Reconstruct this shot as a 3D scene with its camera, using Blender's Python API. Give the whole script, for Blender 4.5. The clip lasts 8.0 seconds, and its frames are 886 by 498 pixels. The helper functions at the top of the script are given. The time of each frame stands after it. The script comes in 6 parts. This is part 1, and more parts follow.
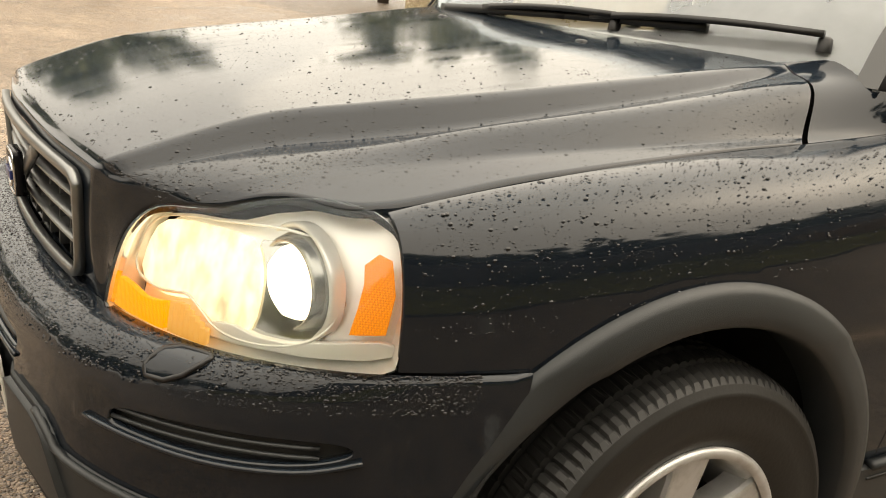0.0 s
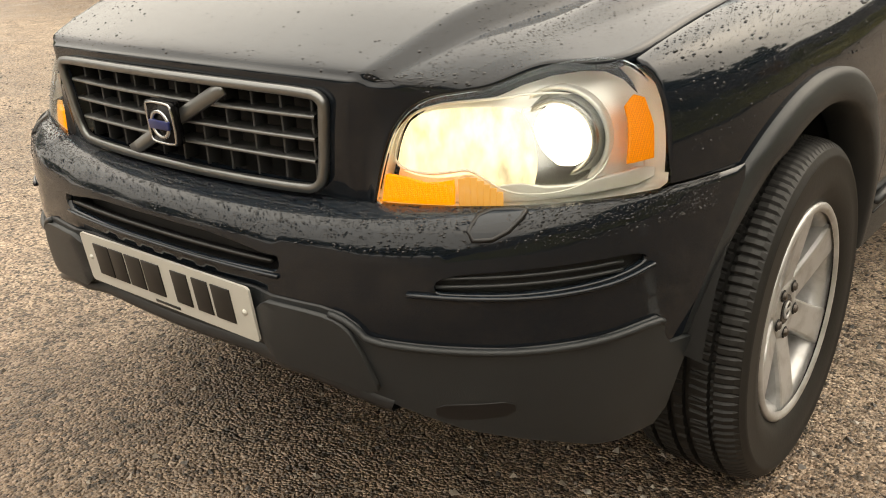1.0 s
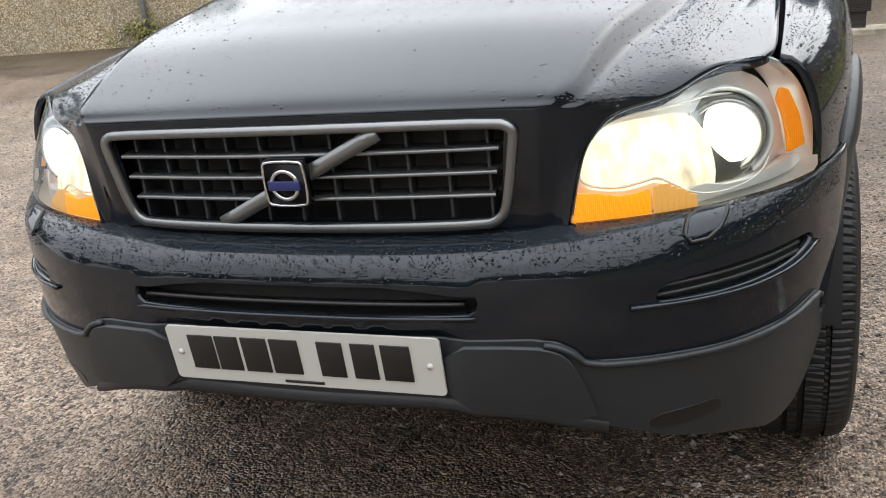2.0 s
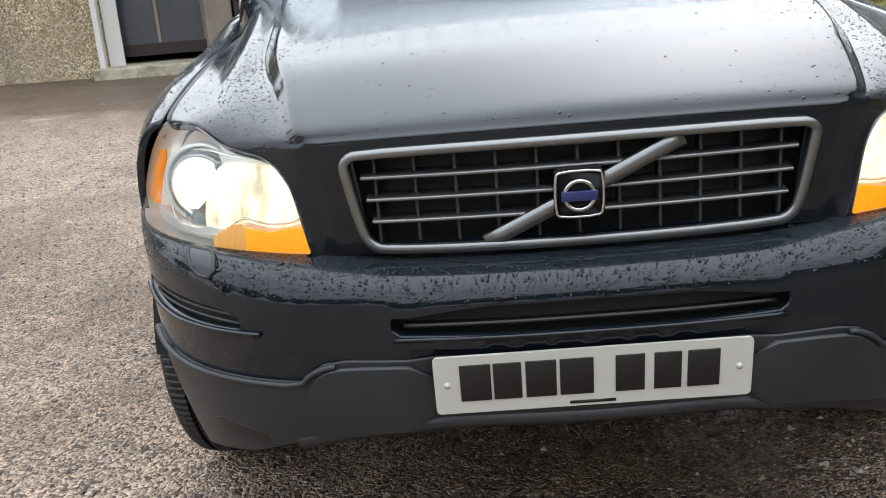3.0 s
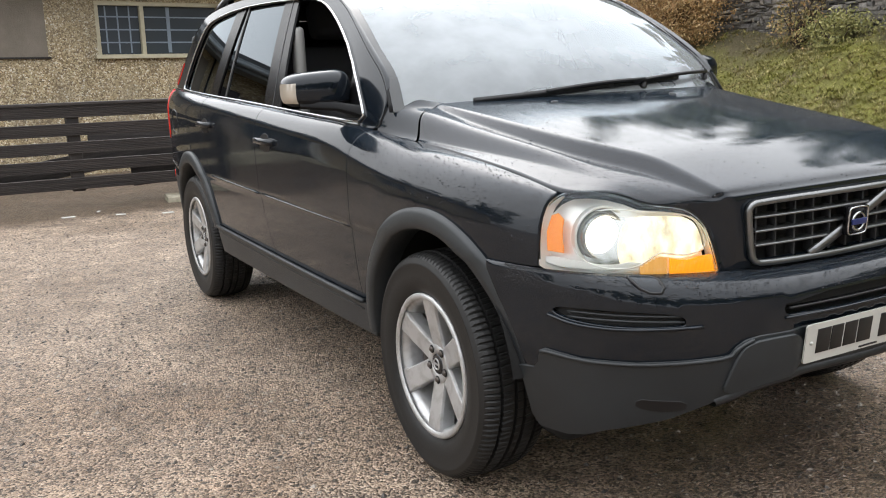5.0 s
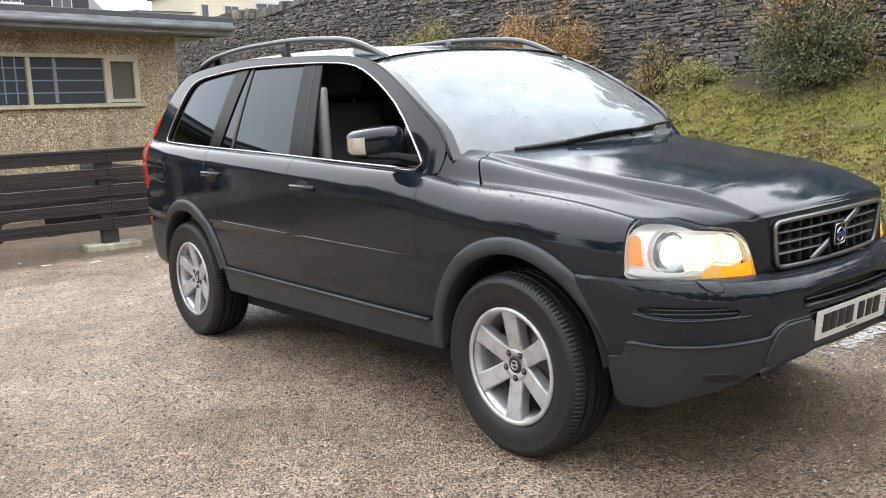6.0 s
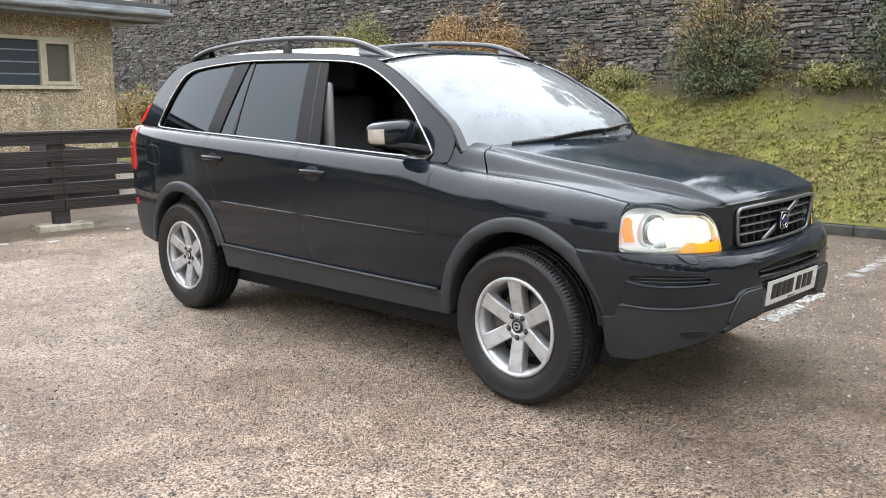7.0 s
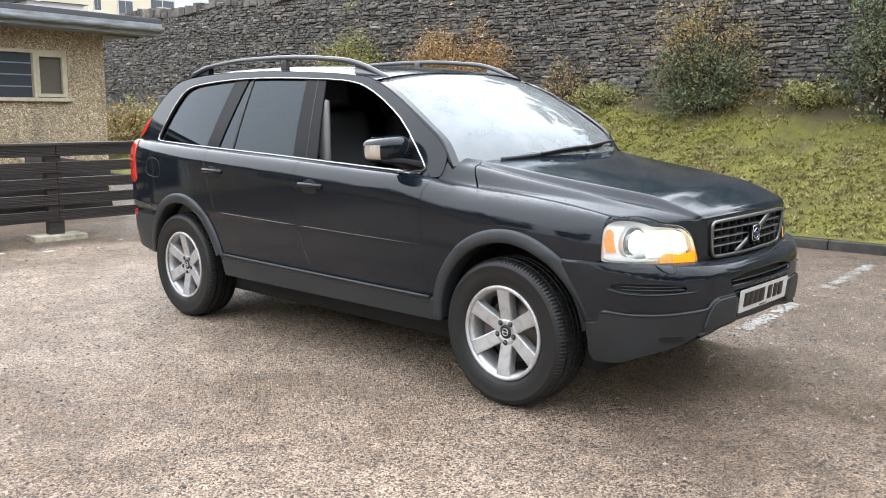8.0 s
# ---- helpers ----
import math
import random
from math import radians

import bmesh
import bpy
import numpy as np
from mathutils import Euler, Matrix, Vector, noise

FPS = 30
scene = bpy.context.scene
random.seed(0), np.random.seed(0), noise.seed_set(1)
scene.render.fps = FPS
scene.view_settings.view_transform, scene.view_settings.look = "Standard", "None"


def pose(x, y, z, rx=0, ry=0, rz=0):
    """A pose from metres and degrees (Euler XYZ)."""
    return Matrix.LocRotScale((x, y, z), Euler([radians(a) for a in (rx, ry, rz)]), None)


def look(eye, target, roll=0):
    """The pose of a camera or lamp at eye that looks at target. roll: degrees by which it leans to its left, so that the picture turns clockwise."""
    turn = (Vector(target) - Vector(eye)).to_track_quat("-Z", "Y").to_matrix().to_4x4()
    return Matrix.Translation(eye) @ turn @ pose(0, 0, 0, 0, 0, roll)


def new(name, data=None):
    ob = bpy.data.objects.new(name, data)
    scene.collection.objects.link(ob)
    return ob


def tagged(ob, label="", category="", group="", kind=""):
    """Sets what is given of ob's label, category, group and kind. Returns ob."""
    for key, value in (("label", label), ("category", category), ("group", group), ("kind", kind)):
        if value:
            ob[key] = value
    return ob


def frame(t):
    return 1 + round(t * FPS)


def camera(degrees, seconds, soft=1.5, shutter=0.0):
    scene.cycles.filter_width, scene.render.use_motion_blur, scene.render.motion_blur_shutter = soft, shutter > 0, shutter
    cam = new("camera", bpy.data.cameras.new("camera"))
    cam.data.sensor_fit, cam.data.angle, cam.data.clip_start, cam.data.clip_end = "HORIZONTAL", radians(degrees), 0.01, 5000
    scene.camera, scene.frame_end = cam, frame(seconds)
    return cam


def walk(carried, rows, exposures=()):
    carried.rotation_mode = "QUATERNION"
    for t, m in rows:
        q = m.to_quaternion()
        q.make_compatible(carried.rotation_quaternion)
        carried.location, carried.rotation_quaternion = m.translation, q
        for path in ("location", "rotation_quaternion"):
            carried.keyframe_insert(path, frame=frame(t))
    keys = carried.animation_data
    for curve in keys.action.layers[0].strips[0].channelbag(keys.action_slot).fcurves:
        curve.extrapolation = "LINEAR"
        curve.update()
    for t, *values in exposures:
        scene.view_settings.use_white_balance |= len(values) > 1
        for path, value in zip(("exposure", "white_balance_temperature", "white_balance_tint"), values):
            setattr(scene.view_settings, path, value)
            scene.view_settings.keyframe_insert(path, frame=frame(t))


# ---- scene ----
cam = camera(52.2, 8.0, soft=1.0)
PATH = [
    (0, (1.705, -1.051, 1.272), (0.109, 0.003, 0.685), 7.1),
    (0.5, (1.566, -1.398, 1.216), (0.209, -0.101, 0.526), 1.9),
    (1, (1.389, -1.779, 1.221), (0.222, -0.332, 0.484), -1.6),
    (1.2, (1.305, -1.912, 1.239), (0.228, -0.391, 0.514), -3.4),
    (2.3, (0.471, -2.175, 1.196), (-0.01, -0.337, 0.574), -4.1),
    (2.5, (0.293, -2.223, 1.223), (-0.061, -0.35, 0.618), -3.2),
    (3, (-0.18, -2.238, 1.208), (-0.243, -0.332, 0.605), -4.1),
    (3.5, (-0.686, -2.346, 1.199), (-0.392, -0.451, 0.633), -4.0),
    (4, (-1.164, -2.373, 1.21), (-0.658, -0.498, 0.731), -4.4),
    (4.5, (-1.636, -2.373, 1.235), (-0.97, -0.539, 0.794), -4.4),
    (4.7, (-1.842, -2.418, 1.257), (-1.074, -0.622, 0.829), -3.0),
    (5.8, (-2.98, -2.444, 1.328), (-1.739, -0.903, 1.033), -2.5),
    (6, (-3.195, -2.466, 1.355), (-1.948, -0.933, 1.049), -2.4),
    (6.5, (-3.621, -2.464, 1.351), (-2.351, -0.948, 1.053), -1.8),
    (7, (-3.955, -2.573, 1.386), (-2.546, -1.191, 1.061), -0.4),
    (7.5, (-4.114, -2.671, 1.405), (-2.684, -1.311, 1.08), -0.0),
    (8, (-4.154, -2.71, 1.41), (-2.717, -1.35, 1.113), 0.0),
]
EXPOSURES = [(0.0, 1.62, 8800, 10), (0.5, 1.48, 8600, 10), (1.2, 1.54, 8400, 10), (2.3, 1.46, 6200, 10), (3.3, 1.56, 6500, 10), (4.0, 1.80, 6750, 10), (4.5, 1.46, 6700, 10), (6.0, 1.74, 6500, 10), (8.0, 1.86, 6300, 10)]
walk(cam, [(t, look(eye, target, roll)) for t, eye, target, roll in PATH], EXPOSURES)

# ---- sky and sun: a bright overcast day ----
world = bpy.data.worlds.new("overcast_sky")
scene.world = world
world.use_nodes = True
wn, wl = world.node_tree.nodes, world.node_tree.links
wn.clear()
sky = wn.new("ShaderNodeTexSky")
sky.sky_type = "NISHITA"
sky.sun_disc = False
sky.sun_elevation, sky.sun_rotation = radians(42), radians(22)
sky.air_density, sky.dust_density, sky.ozone_density = 1.0, 4.0, 1.0
grey = wn.new("ShaderNodeHueSaturation")
grey.inputs["Saturation"].default_value = 0.22
veil = wn.new("ShaderNodeMix")
veil.data_type = "RGBA"
veil.inputs["Factor"].default_value = 0.78
veil.inputs["B"].default_value = (8.6, 9.0, 9.6, 1)
back = wn.new("ShaderNodeBackground")
back.inputs["Strength"].default_value = 0.11
wout = wn.new("ShaderNodeOutputWorld")
wl.new(sky.outputs["Color"], grey.inputs["Color"])
wl.new(grey.outputs["Color"], veil.inputs["A"])
# a cloudy sky is brightest overhead
up = wn.new("ShaderNodeSeparateXYZ")
wl.new(wn.new("ShaderNodeTexCoord").outputs["Generated"], up.inputs[0])
height = wn.new("ShaderNodeMapRange")
height.inputs["From Min"].default_value, height.inputs["From Max"].default_value = 0.0, 1.0
height.inputs["To Min"].default_value, height.inputs["To Max"].default_value = 0.60, 1.24
wl.new(up.outputs[2], height.inputs["Value"])
lift = wn.new("ShaderNodeMix")
lift.data_type, lift.blend_type = "RGBA", "MULTIPLY"
lift.inputs["Factor"].default_value = 1.0
wl.new(veil.outputs["Result"], lift.inputs["A"])
wl.new(height.outputs["Result"], lift.inputs["B"])
wl.new(lift.outputs["Result"], back.inputs["Color"])
wl.new(back.outputs["Background"], wout.inputs["Surface"])
sun = new("sun", bpy.data.lights.new("sun", "SUN"))
sun.data.energy, sun.data.angle, sun.data.color = 0.55, radians(165), (1.0, 0.97, 0.92)
sun.matrix_world = look((3.5, 8, 9), (0, 0, 0))

# ---- materials ----
def mat(name, base=(0.5, 0.5, 0.5), rough=0.5, metal=0.0, coat=0.0, spec=0.5):
    m = bpy.data.materials.new(name)
    m.use_nodes = True
    b = m.node_tree.nodes["Principled BSDF"]
    b.inputs["Base Color"].default_value = (*base, 1)
    b.inputs["Roughness"].default_value = rough
    b.inputs["Metallic"].default_value = metal
    b.inputs["Coat Weight"].default_value = coat
    b.inputs["Coat Roughness"].default_value = 0.03
    b.inputs["Specular IOR Level"].default_value = spec
    return m


class Net:
    """Short hand for the nodes of one material."""

    def __init__(self, m):
        self.t = m.node_tree
        self.b = m.node_tree.nodes["Principled BSDF"]
        self.co = self.t.nodes.new("ShaderNodeTexCoord").outputs["Object"]

    def node(self, kind, **kw):
        n = self.t.nodes.new(kind)
        for k, v in kw.items():
            n.inputs[k].default_value = v
        return n

    def link(self, a, b):
        self.t.links.new(a, b)
        return self

    def noise(self, scale, detail=4.0, rough=0.55, co=None):
        n = self.node("ShaderNodeTexNoise", Scale=scale, Detail=detail, Roughness=rough)
        self.link(co or self.co, n.inputs["Vector"])
        return n.outputs["Fac"]

    def cells(self, scale, feature="F1", co=None, out="Distance", rnd=1.0):
        n = self.node("ShaderNodeTexVoronoi", Scale=scale, Randomness=rnd)
        n.feature = feature
        self.link(co or self.co, n.inputs["Vector"])
        return n.outputs[out]

    def ramp(self, fac, *stops):
        n = self.t.nodes.new("ShaderNodeValToRGB")
        e = n.color_ramp.elements
        while len(e) < len(stops):
            e.new(0.5)
        for k, (p, c) in zip(e, stops):
            k.position = p
            k.color = (*c, 1) if isinstance(c, tuple) else (c, c, c, 1)
        self.link(fac, n.inputs["Fac"])
        return n.outputs["Color"]

    def mix(self, fac, a, b, blend="MIX"):
        n = self.t.nodes.new("ShaderNodeMix")
        n.data_type, n.blend_type = "RGBA", blend
        for s, v in (("Factor", fac), ("A", a), ("B", b)):
            if isinstance(v, (int, float)):
                if s == "Factor":
                    n.inputs[s].default_value = v
                else:
                    n.inputs[s].default_value = (v, v, v, 1)
            elif isinstance(v, tuple):
                n.inputs[s].default_value = (*v, 1)
            else:
                self.link(v, n.inputs[s])
        return n.outputs["Result"]

    def math(self, op, a, b=0.0):
        n = self.t.nodes.new("ShaderNodeMath")
        n.operation = op
        for k, v in enumerate((a, b)):
            if isinstance(v, (int, float)):
                n.inputs[k].default_value = v
            else:
                self.link(v, n.inputs[k])
        return n.outputs[0]

    def bump(self, height, strength=0.3, dist=0.01, after=None):
        n = self.node("ShaderNodeBump", Strength=strength, Distance=dist)
        self.link(height, n.inputs["Height"])
        if after is not None:
            self.link(after, n.inputs["Normal"])
        self.link(n.outputs["Normal"], self.b.inputs["Normal"])
        return n.outputs["Normal"]

    def stretch(self, sx, sy, sz):
        n = self.t.nodes.new("ShaderNodeMapping")
        n.inputs["Scale"].default_value = (sx, sy, sz)
        self.link(self.co, n.inputs["Vector"])
        return n.outputs["Vector"]

    def base(self, c):
        return self.link(c, self.b.inputs["Base Color"])

    def rough(self, c):
        return self.link(c, self.b.inputs["Roughness"])


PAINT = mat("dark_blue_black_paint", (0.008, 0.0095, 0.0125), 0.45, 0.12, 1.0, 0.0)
CLAD = mat("grey_plastic_cladding", (0.030, 0.031, 0.031), 0.45)
TRIM = mat("black_trim", (0.006, 0.006, 0.007), 0.4)
RUBBER = mat("tyre_rubber", (0.010, 0.010, 0.010), 0.55)
ALLOY = mat("silver_alloy", (0.55, 0.55, 0.55), 0.40, 0.6)
CHROME = mat("bright_chrome", (0.56, 0.57, 0.58), 0.18, 1.0)
DARK = mat("dark_underbody", (0.004, 0.004, 0.004), 0.8)
CLOTH = mat("dark_cabin_trim", (0.070, 0.070, 0.072), 0.75)
PALE = mat("grey_pillar_trim", (0.34, 0.335, 0.32), 0.7)
WHITE = mat("white_paint", (0.60, 0.59, 0.55), 0.6)
REDL = mat("red_lens", (0.50, 0.018, 0.010), 0.12, 0, 0.5)
PLATE = mat("white_plate", (0.50, 0.49, 0.45), 0.35)
INK = mat("black_ink", (0.01, 0.01, 0.01), 0.4)

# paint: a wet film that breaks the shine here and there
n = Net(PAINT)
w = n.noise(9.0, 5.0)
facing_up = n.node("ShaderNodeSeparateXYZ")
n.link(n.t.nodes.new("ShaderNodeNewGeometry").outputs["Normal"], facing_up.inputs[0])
# drizzle with its pale sheen painted on faces that look up, in runs down the slope
drizzle_sheen = n.math("MULTIPLY", n.ramp(facing_up.outputs[2], (0.55, 0.0), (0.93, 1.0)), n.ramp(n.noise(5.0, 5, 0.65, n.stretch(7, 1.2, 1.2)), (0.30, 0.55), (0.62, 1.0)))
n.base(n.mix(drizzle_sheen, (0.008, 0.0095, 0.0125), (0.018, 0.021, 0.026)))
n.link(n.mix(drizzle_sheen, n.ramp(w, (0.40, 0.05), (0.72, 0.12)), n.ramp(n.noise(4.0, 5, 0.65, n.stretch(9, 0.8, 1)), (0.38, 0.07), (0.66, 0.17))), n.b.inputs["Coat Roughness"])
n.b.inputs["Coat Tint"].default_value = (0.74, 0.90, 1.0, 1)
n.b.inputs["Coat IOR"].default_value = 1.46
# plastic cladding: fine grain, faded blotches
n = Net(CLAD)
n.base(n.mix(n.ramp(n.noise(3.5, 4), (0.35, 0.0), (0.7, 1.0)), (0.014, 0.0165, 0.0185), (0.023, 0.027, 0.030)))
n.bump(n.noise(650, 2), 0.25, 0.002)
# tyre
n = Net(RUBBER)
n.base(n.mix(n.ramp(n.noise(7, 4), (0.35, 0.0), (0.75, 1.0)), (0.003, 0.003, 0.003), (0.0075, 0.0073, 0.007)))
n.bump(n.noise(120, 3), 0.2, 0.002)
# alloy with brake dust
n = Net(ALLOY)
n.base(n.mix(n.ramp(n.noise(22, 5), (0.45, 0.0), (0.8, 1.0)), (0.52, 0.52, 0.52), (0.31, 0.30, 0.285)))

GROUND = mat("wet_asphalt", (0.06, 0.055, 0.05), 0.55)
n = Net(GROUND)
chip = n.node("ShaderNodeTexVoronoi", Scale=125.0)
n.link(n.co, chip.inputs["Vector"])
tone = n.node("ShaderNodeSeparateColor")
n.link(chip.outputs["Color"], tone.inputs["Color"])
c1 = n.ramp(tone.outputs[0], (0.0, (0.030, 0.025, 0.021)), (0.22, (0.13, 0.109, 0.088)), (0.45, (0.35, 0.296, 0.243)), (0.72, (0.55, 0.465, 0.38)), (1.0, (0.76, 0.68, 0.59)))
c1 = n.mix(n.math("MULTIPLY", tone.outputs[1], 0.35), c1, (0.27, 0.185, 0.135), "MIX")
# open pits between the chips
pit = n.node("ShaderNodeTexVoronoi", Scale=33.0)
n.link(n.co, pit.inputs["Vector"])
ptone = n.node("ShaderNodeSeparateColor")
n.link(pit.outputs["Color"], ptone.inputs["Color"])
hole_at = n.math("LESS_THAN", pit.outputs["Distance"], n.math("MULTIPLY", ptone.outputs[0], 0.40))
hole_at = n.math("MULTIPLY", hole_at, n.math("GREATER_THAN", ptone.outputs[1], 0.45))
c1 = n.mix(n.math("MULTIPLY", hole_at, 0.88), c1, (0.030, 0.025, 0.021))
big = n.noise(0.33, 6, 0.6)
mid = n.noise(1.7, 5, 0.6)
wet = n.math("ADD", n.math("MULTIPLY", big, 0.65), n.math("MULTIPLY", mid, 0.35))
wet = n.ramp(wet, (0.44, 0.0), (0.60, 1.0))
# damp strip along the fence, darker ground before the car and beyond it
where = n.node("ShaderNodeSeparateXYZ")
n.link(n.co, where.inputs[0])
ragged = n.math("MULTIPLY", n.math("SUBTRACT", n.noise(0.9, 6, 0.65), 0.5), 2.2)
strip = n.ramp(n.math("ADD", n.math("SUBTRACT", where.outputs[1], 6.0), ragged), (0.30, 0.0), (0.75, 1.0))
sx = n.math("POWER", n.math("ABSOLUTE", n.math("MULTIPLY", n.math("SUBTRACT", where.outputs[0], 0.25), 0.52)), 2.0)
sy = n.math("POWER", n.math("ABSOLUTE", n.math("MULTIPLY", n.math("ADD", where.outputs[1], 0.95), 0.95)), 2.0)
front_patch = n.ramp(n.math("ADD", n.math("ADD", sx, sy), n.math("MULTIPLY", ragged, 0.5)), (0.35, 1.0), (1.0, 0.0))
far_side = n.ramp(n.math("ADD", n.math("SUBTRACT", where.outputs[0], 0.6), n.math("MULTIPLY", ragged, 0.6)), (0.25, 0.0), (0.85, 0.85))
dark_patch = n.math("MAXIMUM", n.math("MAXIMUM", strip, far_side), n.math("MULTIPLY", front_patch, 0.6))
c1 = n.mix(n.math("MULTIPLY", wet, 0.8), c1, n.mix(1.0, c1, (0.55, 0.49, 0.44), "MULTIPLY"))
c1 = n.mix(dark_patch, c1, n.mix(1.0, c1, (0.50, 0.47, 0.45), "MULTIPLY"))
clump = n.ramp(n.noise(17.0, 4, 0.7), (0.34, 0.84), (0.50, 1.0), (0.66, 1.14))
c1 = n.mix(1.0, c1, clump, "MULTIPLY")
patchy = n.ramp(n.noise(4.5, 5, 0.65), (0.32, 0.74), (0.66, 1.26))
c1 = n.mix(1.0, c1, patchy, "MULTIPLY")
moss = n.ramp(n.noise(0.55, 5, 0.6), (0.62, 0.0), (0.80, 0.35))
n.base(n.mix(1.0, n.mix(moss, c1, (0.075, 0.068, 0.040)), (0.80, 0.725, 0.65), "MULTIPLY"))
n.rough(n.mix(n.math("MAXIMUM", wet, n.math("MULTIPLY", dark_patch, 0.6)), 0.55, 0.30))
h = n.math("ADD", n.math("MULTIPLY", chip.outputs["Distance"], -1.0), n.math("MULTIPLY", hole_at, -1.2))
lump = n.noise(34.0, 3, 0.6)
n.bump(n.math("ADD", h, n.math("MULTIPLY", lump, 2.0)), 1.0, 0.010)

GRIT = mat("stone_grit", (0.2, 0.18, 0.15), 0.45)
n = Net(GRIT)
n.base(n.ramp(n.t.nodes.new("ShaderNodeNewGeometry").outputs["Random Per Island"], (0.0, (0.022, 0.020, 0.018)), (0.4, (0.07, 0.058, 0.048)), (0.65, (0.22, 0.185, 0.15)), (0.85, (0.27, 0.235, 0.195)), (1.0, (0.36, 0.325, 0.285))))
GRASS = mat("mossy_bank", (0.05, 0.055, 0.015), 0.95)
n = Net(GRASS)
g = n.ramp(n.noise(1.6, 7, 0.65), (0.32, (0.13, 0.095, 0.05)), (0.43, (0.15, 0.140, 0.030)), (0.58, (0.22, 0.215, 0.034)), (0.74, (0.30, 0.275, 0.058)))
bank_at = n.node("ShaderNodeSeparateXYZ")
n.link(n.co, bank_at.inputs[0])
soil = n.ramp(n.math("ADD", n.math("MULTIPLY", n.math("SUBTRACT", bank_at.outputs[0], 7.3), 1.2), n.math("SUBTRACT", n.noise(1.4, 6, 0.65), 0.5)), (0.10, 0.0), (0.45, 0.8))
g = n.mix(soil, g, (0.105, 0.080, 0.055))
n.base(n.mix(n.ramp(n.noise(70, 5, 0.7), (0.44, 0.0), (0.62, 0.7)), g, (0.050, 0.044, 0.016)))
n.bump(n.noise(80, 6, 0.75), 1.0, 0.03)

BLADE = mat("grass_blades", (0.06, 0.075, 0.02), 0.75)
n = Net(BLADE)
geo = n.t.nodes.new("ShaderNodeNewGeometry")
green = n.ramp(geo.outputs["Random Per Island"], (0.0, (0.060, 0.068, 0.012)), (0.35, (0.17, 0.18, 0.024)), (0.75, (0.285, 0.27, 0.055)), (1.0, (0.50, 0.44, 0.21)))
straw = n.ramp(geo.outputs["Random Per Island"], (0.0, (0.06, 0.050, 0.018)), (0.5, (0.23, 0.19, 0.062)), (1.0, (0.56, 0.46, 0.26)))
n.base(n.mix(n.ramp(n.noise(2.3, 5, 0.65), (0.38, 0.0), (0.58, 0.9)), green, straw))


def piece_material(name, stops, rough, per_object=False, fine=60, blotch=4.0):
    m = mat(name, (0.2, 0.2, 0.2), rough)
    n = Net(m)
    r = n.t.nodes.new("ShaderNodeObjectInfo").outputs["Random"] if per_object else n.t.nodes.new("ShaderNodeNewGeometry").outputs["Random Per Island"]
    c = n.ramp(r, *stops)
    c = n.mix(n.ramp(n.noise(blotch, 6, 0.65), (0.42, 0.0), (0.68, 0.75)), c, n.mix(1.0, c, (0.45, 0.46, 0.45), "MULTIPLY"))
    c = n.mix(n.ramp(n.noise(11.0, 5, 0.7), (0.62, 0.0), (0.72, 0.65)), c, (0.27, 0.27, 0.24))
    c = n.mix(1.0, c, n.ramp(n.noise(34.0, 6, 0.75), (0.36, 0.60), (0.52, 1.0), (0.68, 1.5)), "MULTIPLY")
    c = n.mix(n.ramp(n.noise(1.3, 5, 0.6), (0.50, 0.0), (0.68, 0.5)), c, (0.125, 0.102, 0.080))
    c = n.mix(n.ramp(n.noise(46.0, 3, 0.6), (0.66, 0.0), (0.72, 0.7)), c, (0.36, 0.36, 0.34))
    n.base(c)
    n.bump(n.noise(fine, 5, 0.65), 0.8, 0.012)
    return m


stone_tones = ((0.0, (0.088, 0.084, 0.080)), (0.3, (0.122, 0.115, 0.107)), (0.6, (0.150, 0.138, 0.124)), (0.9, (0.195, 0.168, 0.142)), (1.0, (0.30, 0.28, 0.255)))
STONE = piece_material("slate_stone", stone_tones, 0.8)
STONE_ONE = piece_material("slate_stone_piece", stone_tones, 0.8, True)
MORTAR = mat("dark_joint", (0.070, 0.061, 0.052), 0.95)

DASH = mat("pebbledash", (0.16, 0.12, 0.075), 0.9)
n = Net(DASH)
pv = n.node("ShaderNodeTexVoronoi", Scale=62.0)
n.link(n.co, pv.inputs["Vector"])
sc = n.node("ShaderNodeSeparateColor")
n.link(pv.outputs["Color"], sc.inputs["Color"])
pc = n.ramp(sc.outputs[0], (0.0, (0.14, 0.10, 0.062)), (0.35, (0.34, 0.255, 0.145)), (0.68, (0.52, 0.41, 0.245)), (0.9, (0.66, 0.57, 0.40)), (1.0, (0.84, 0.80, 0.71)))
pc = n.mix(n.ramp(n.noise(1.1, 6, 0.6), (0.40, 0.0), (0.70, 0.6)), pc, (0.31, 0.265, 0.195))
damp = n.node("ShaderNodeSeparateXYZ")
n.link(n.co, damp.inputs[0])
n.base(n.mix(n.ramp(n.noise(2.6, 5, 0.6, n.stretch(1, 1, 0.25)), (0.52, 0.0), (0.75, 0.5)), pc, (0.090, 0.078, 0.060)))
n.bump(n.math("MULTIPLY", pv.outputs["Distance"], -1.0), 0.8, 0.015)

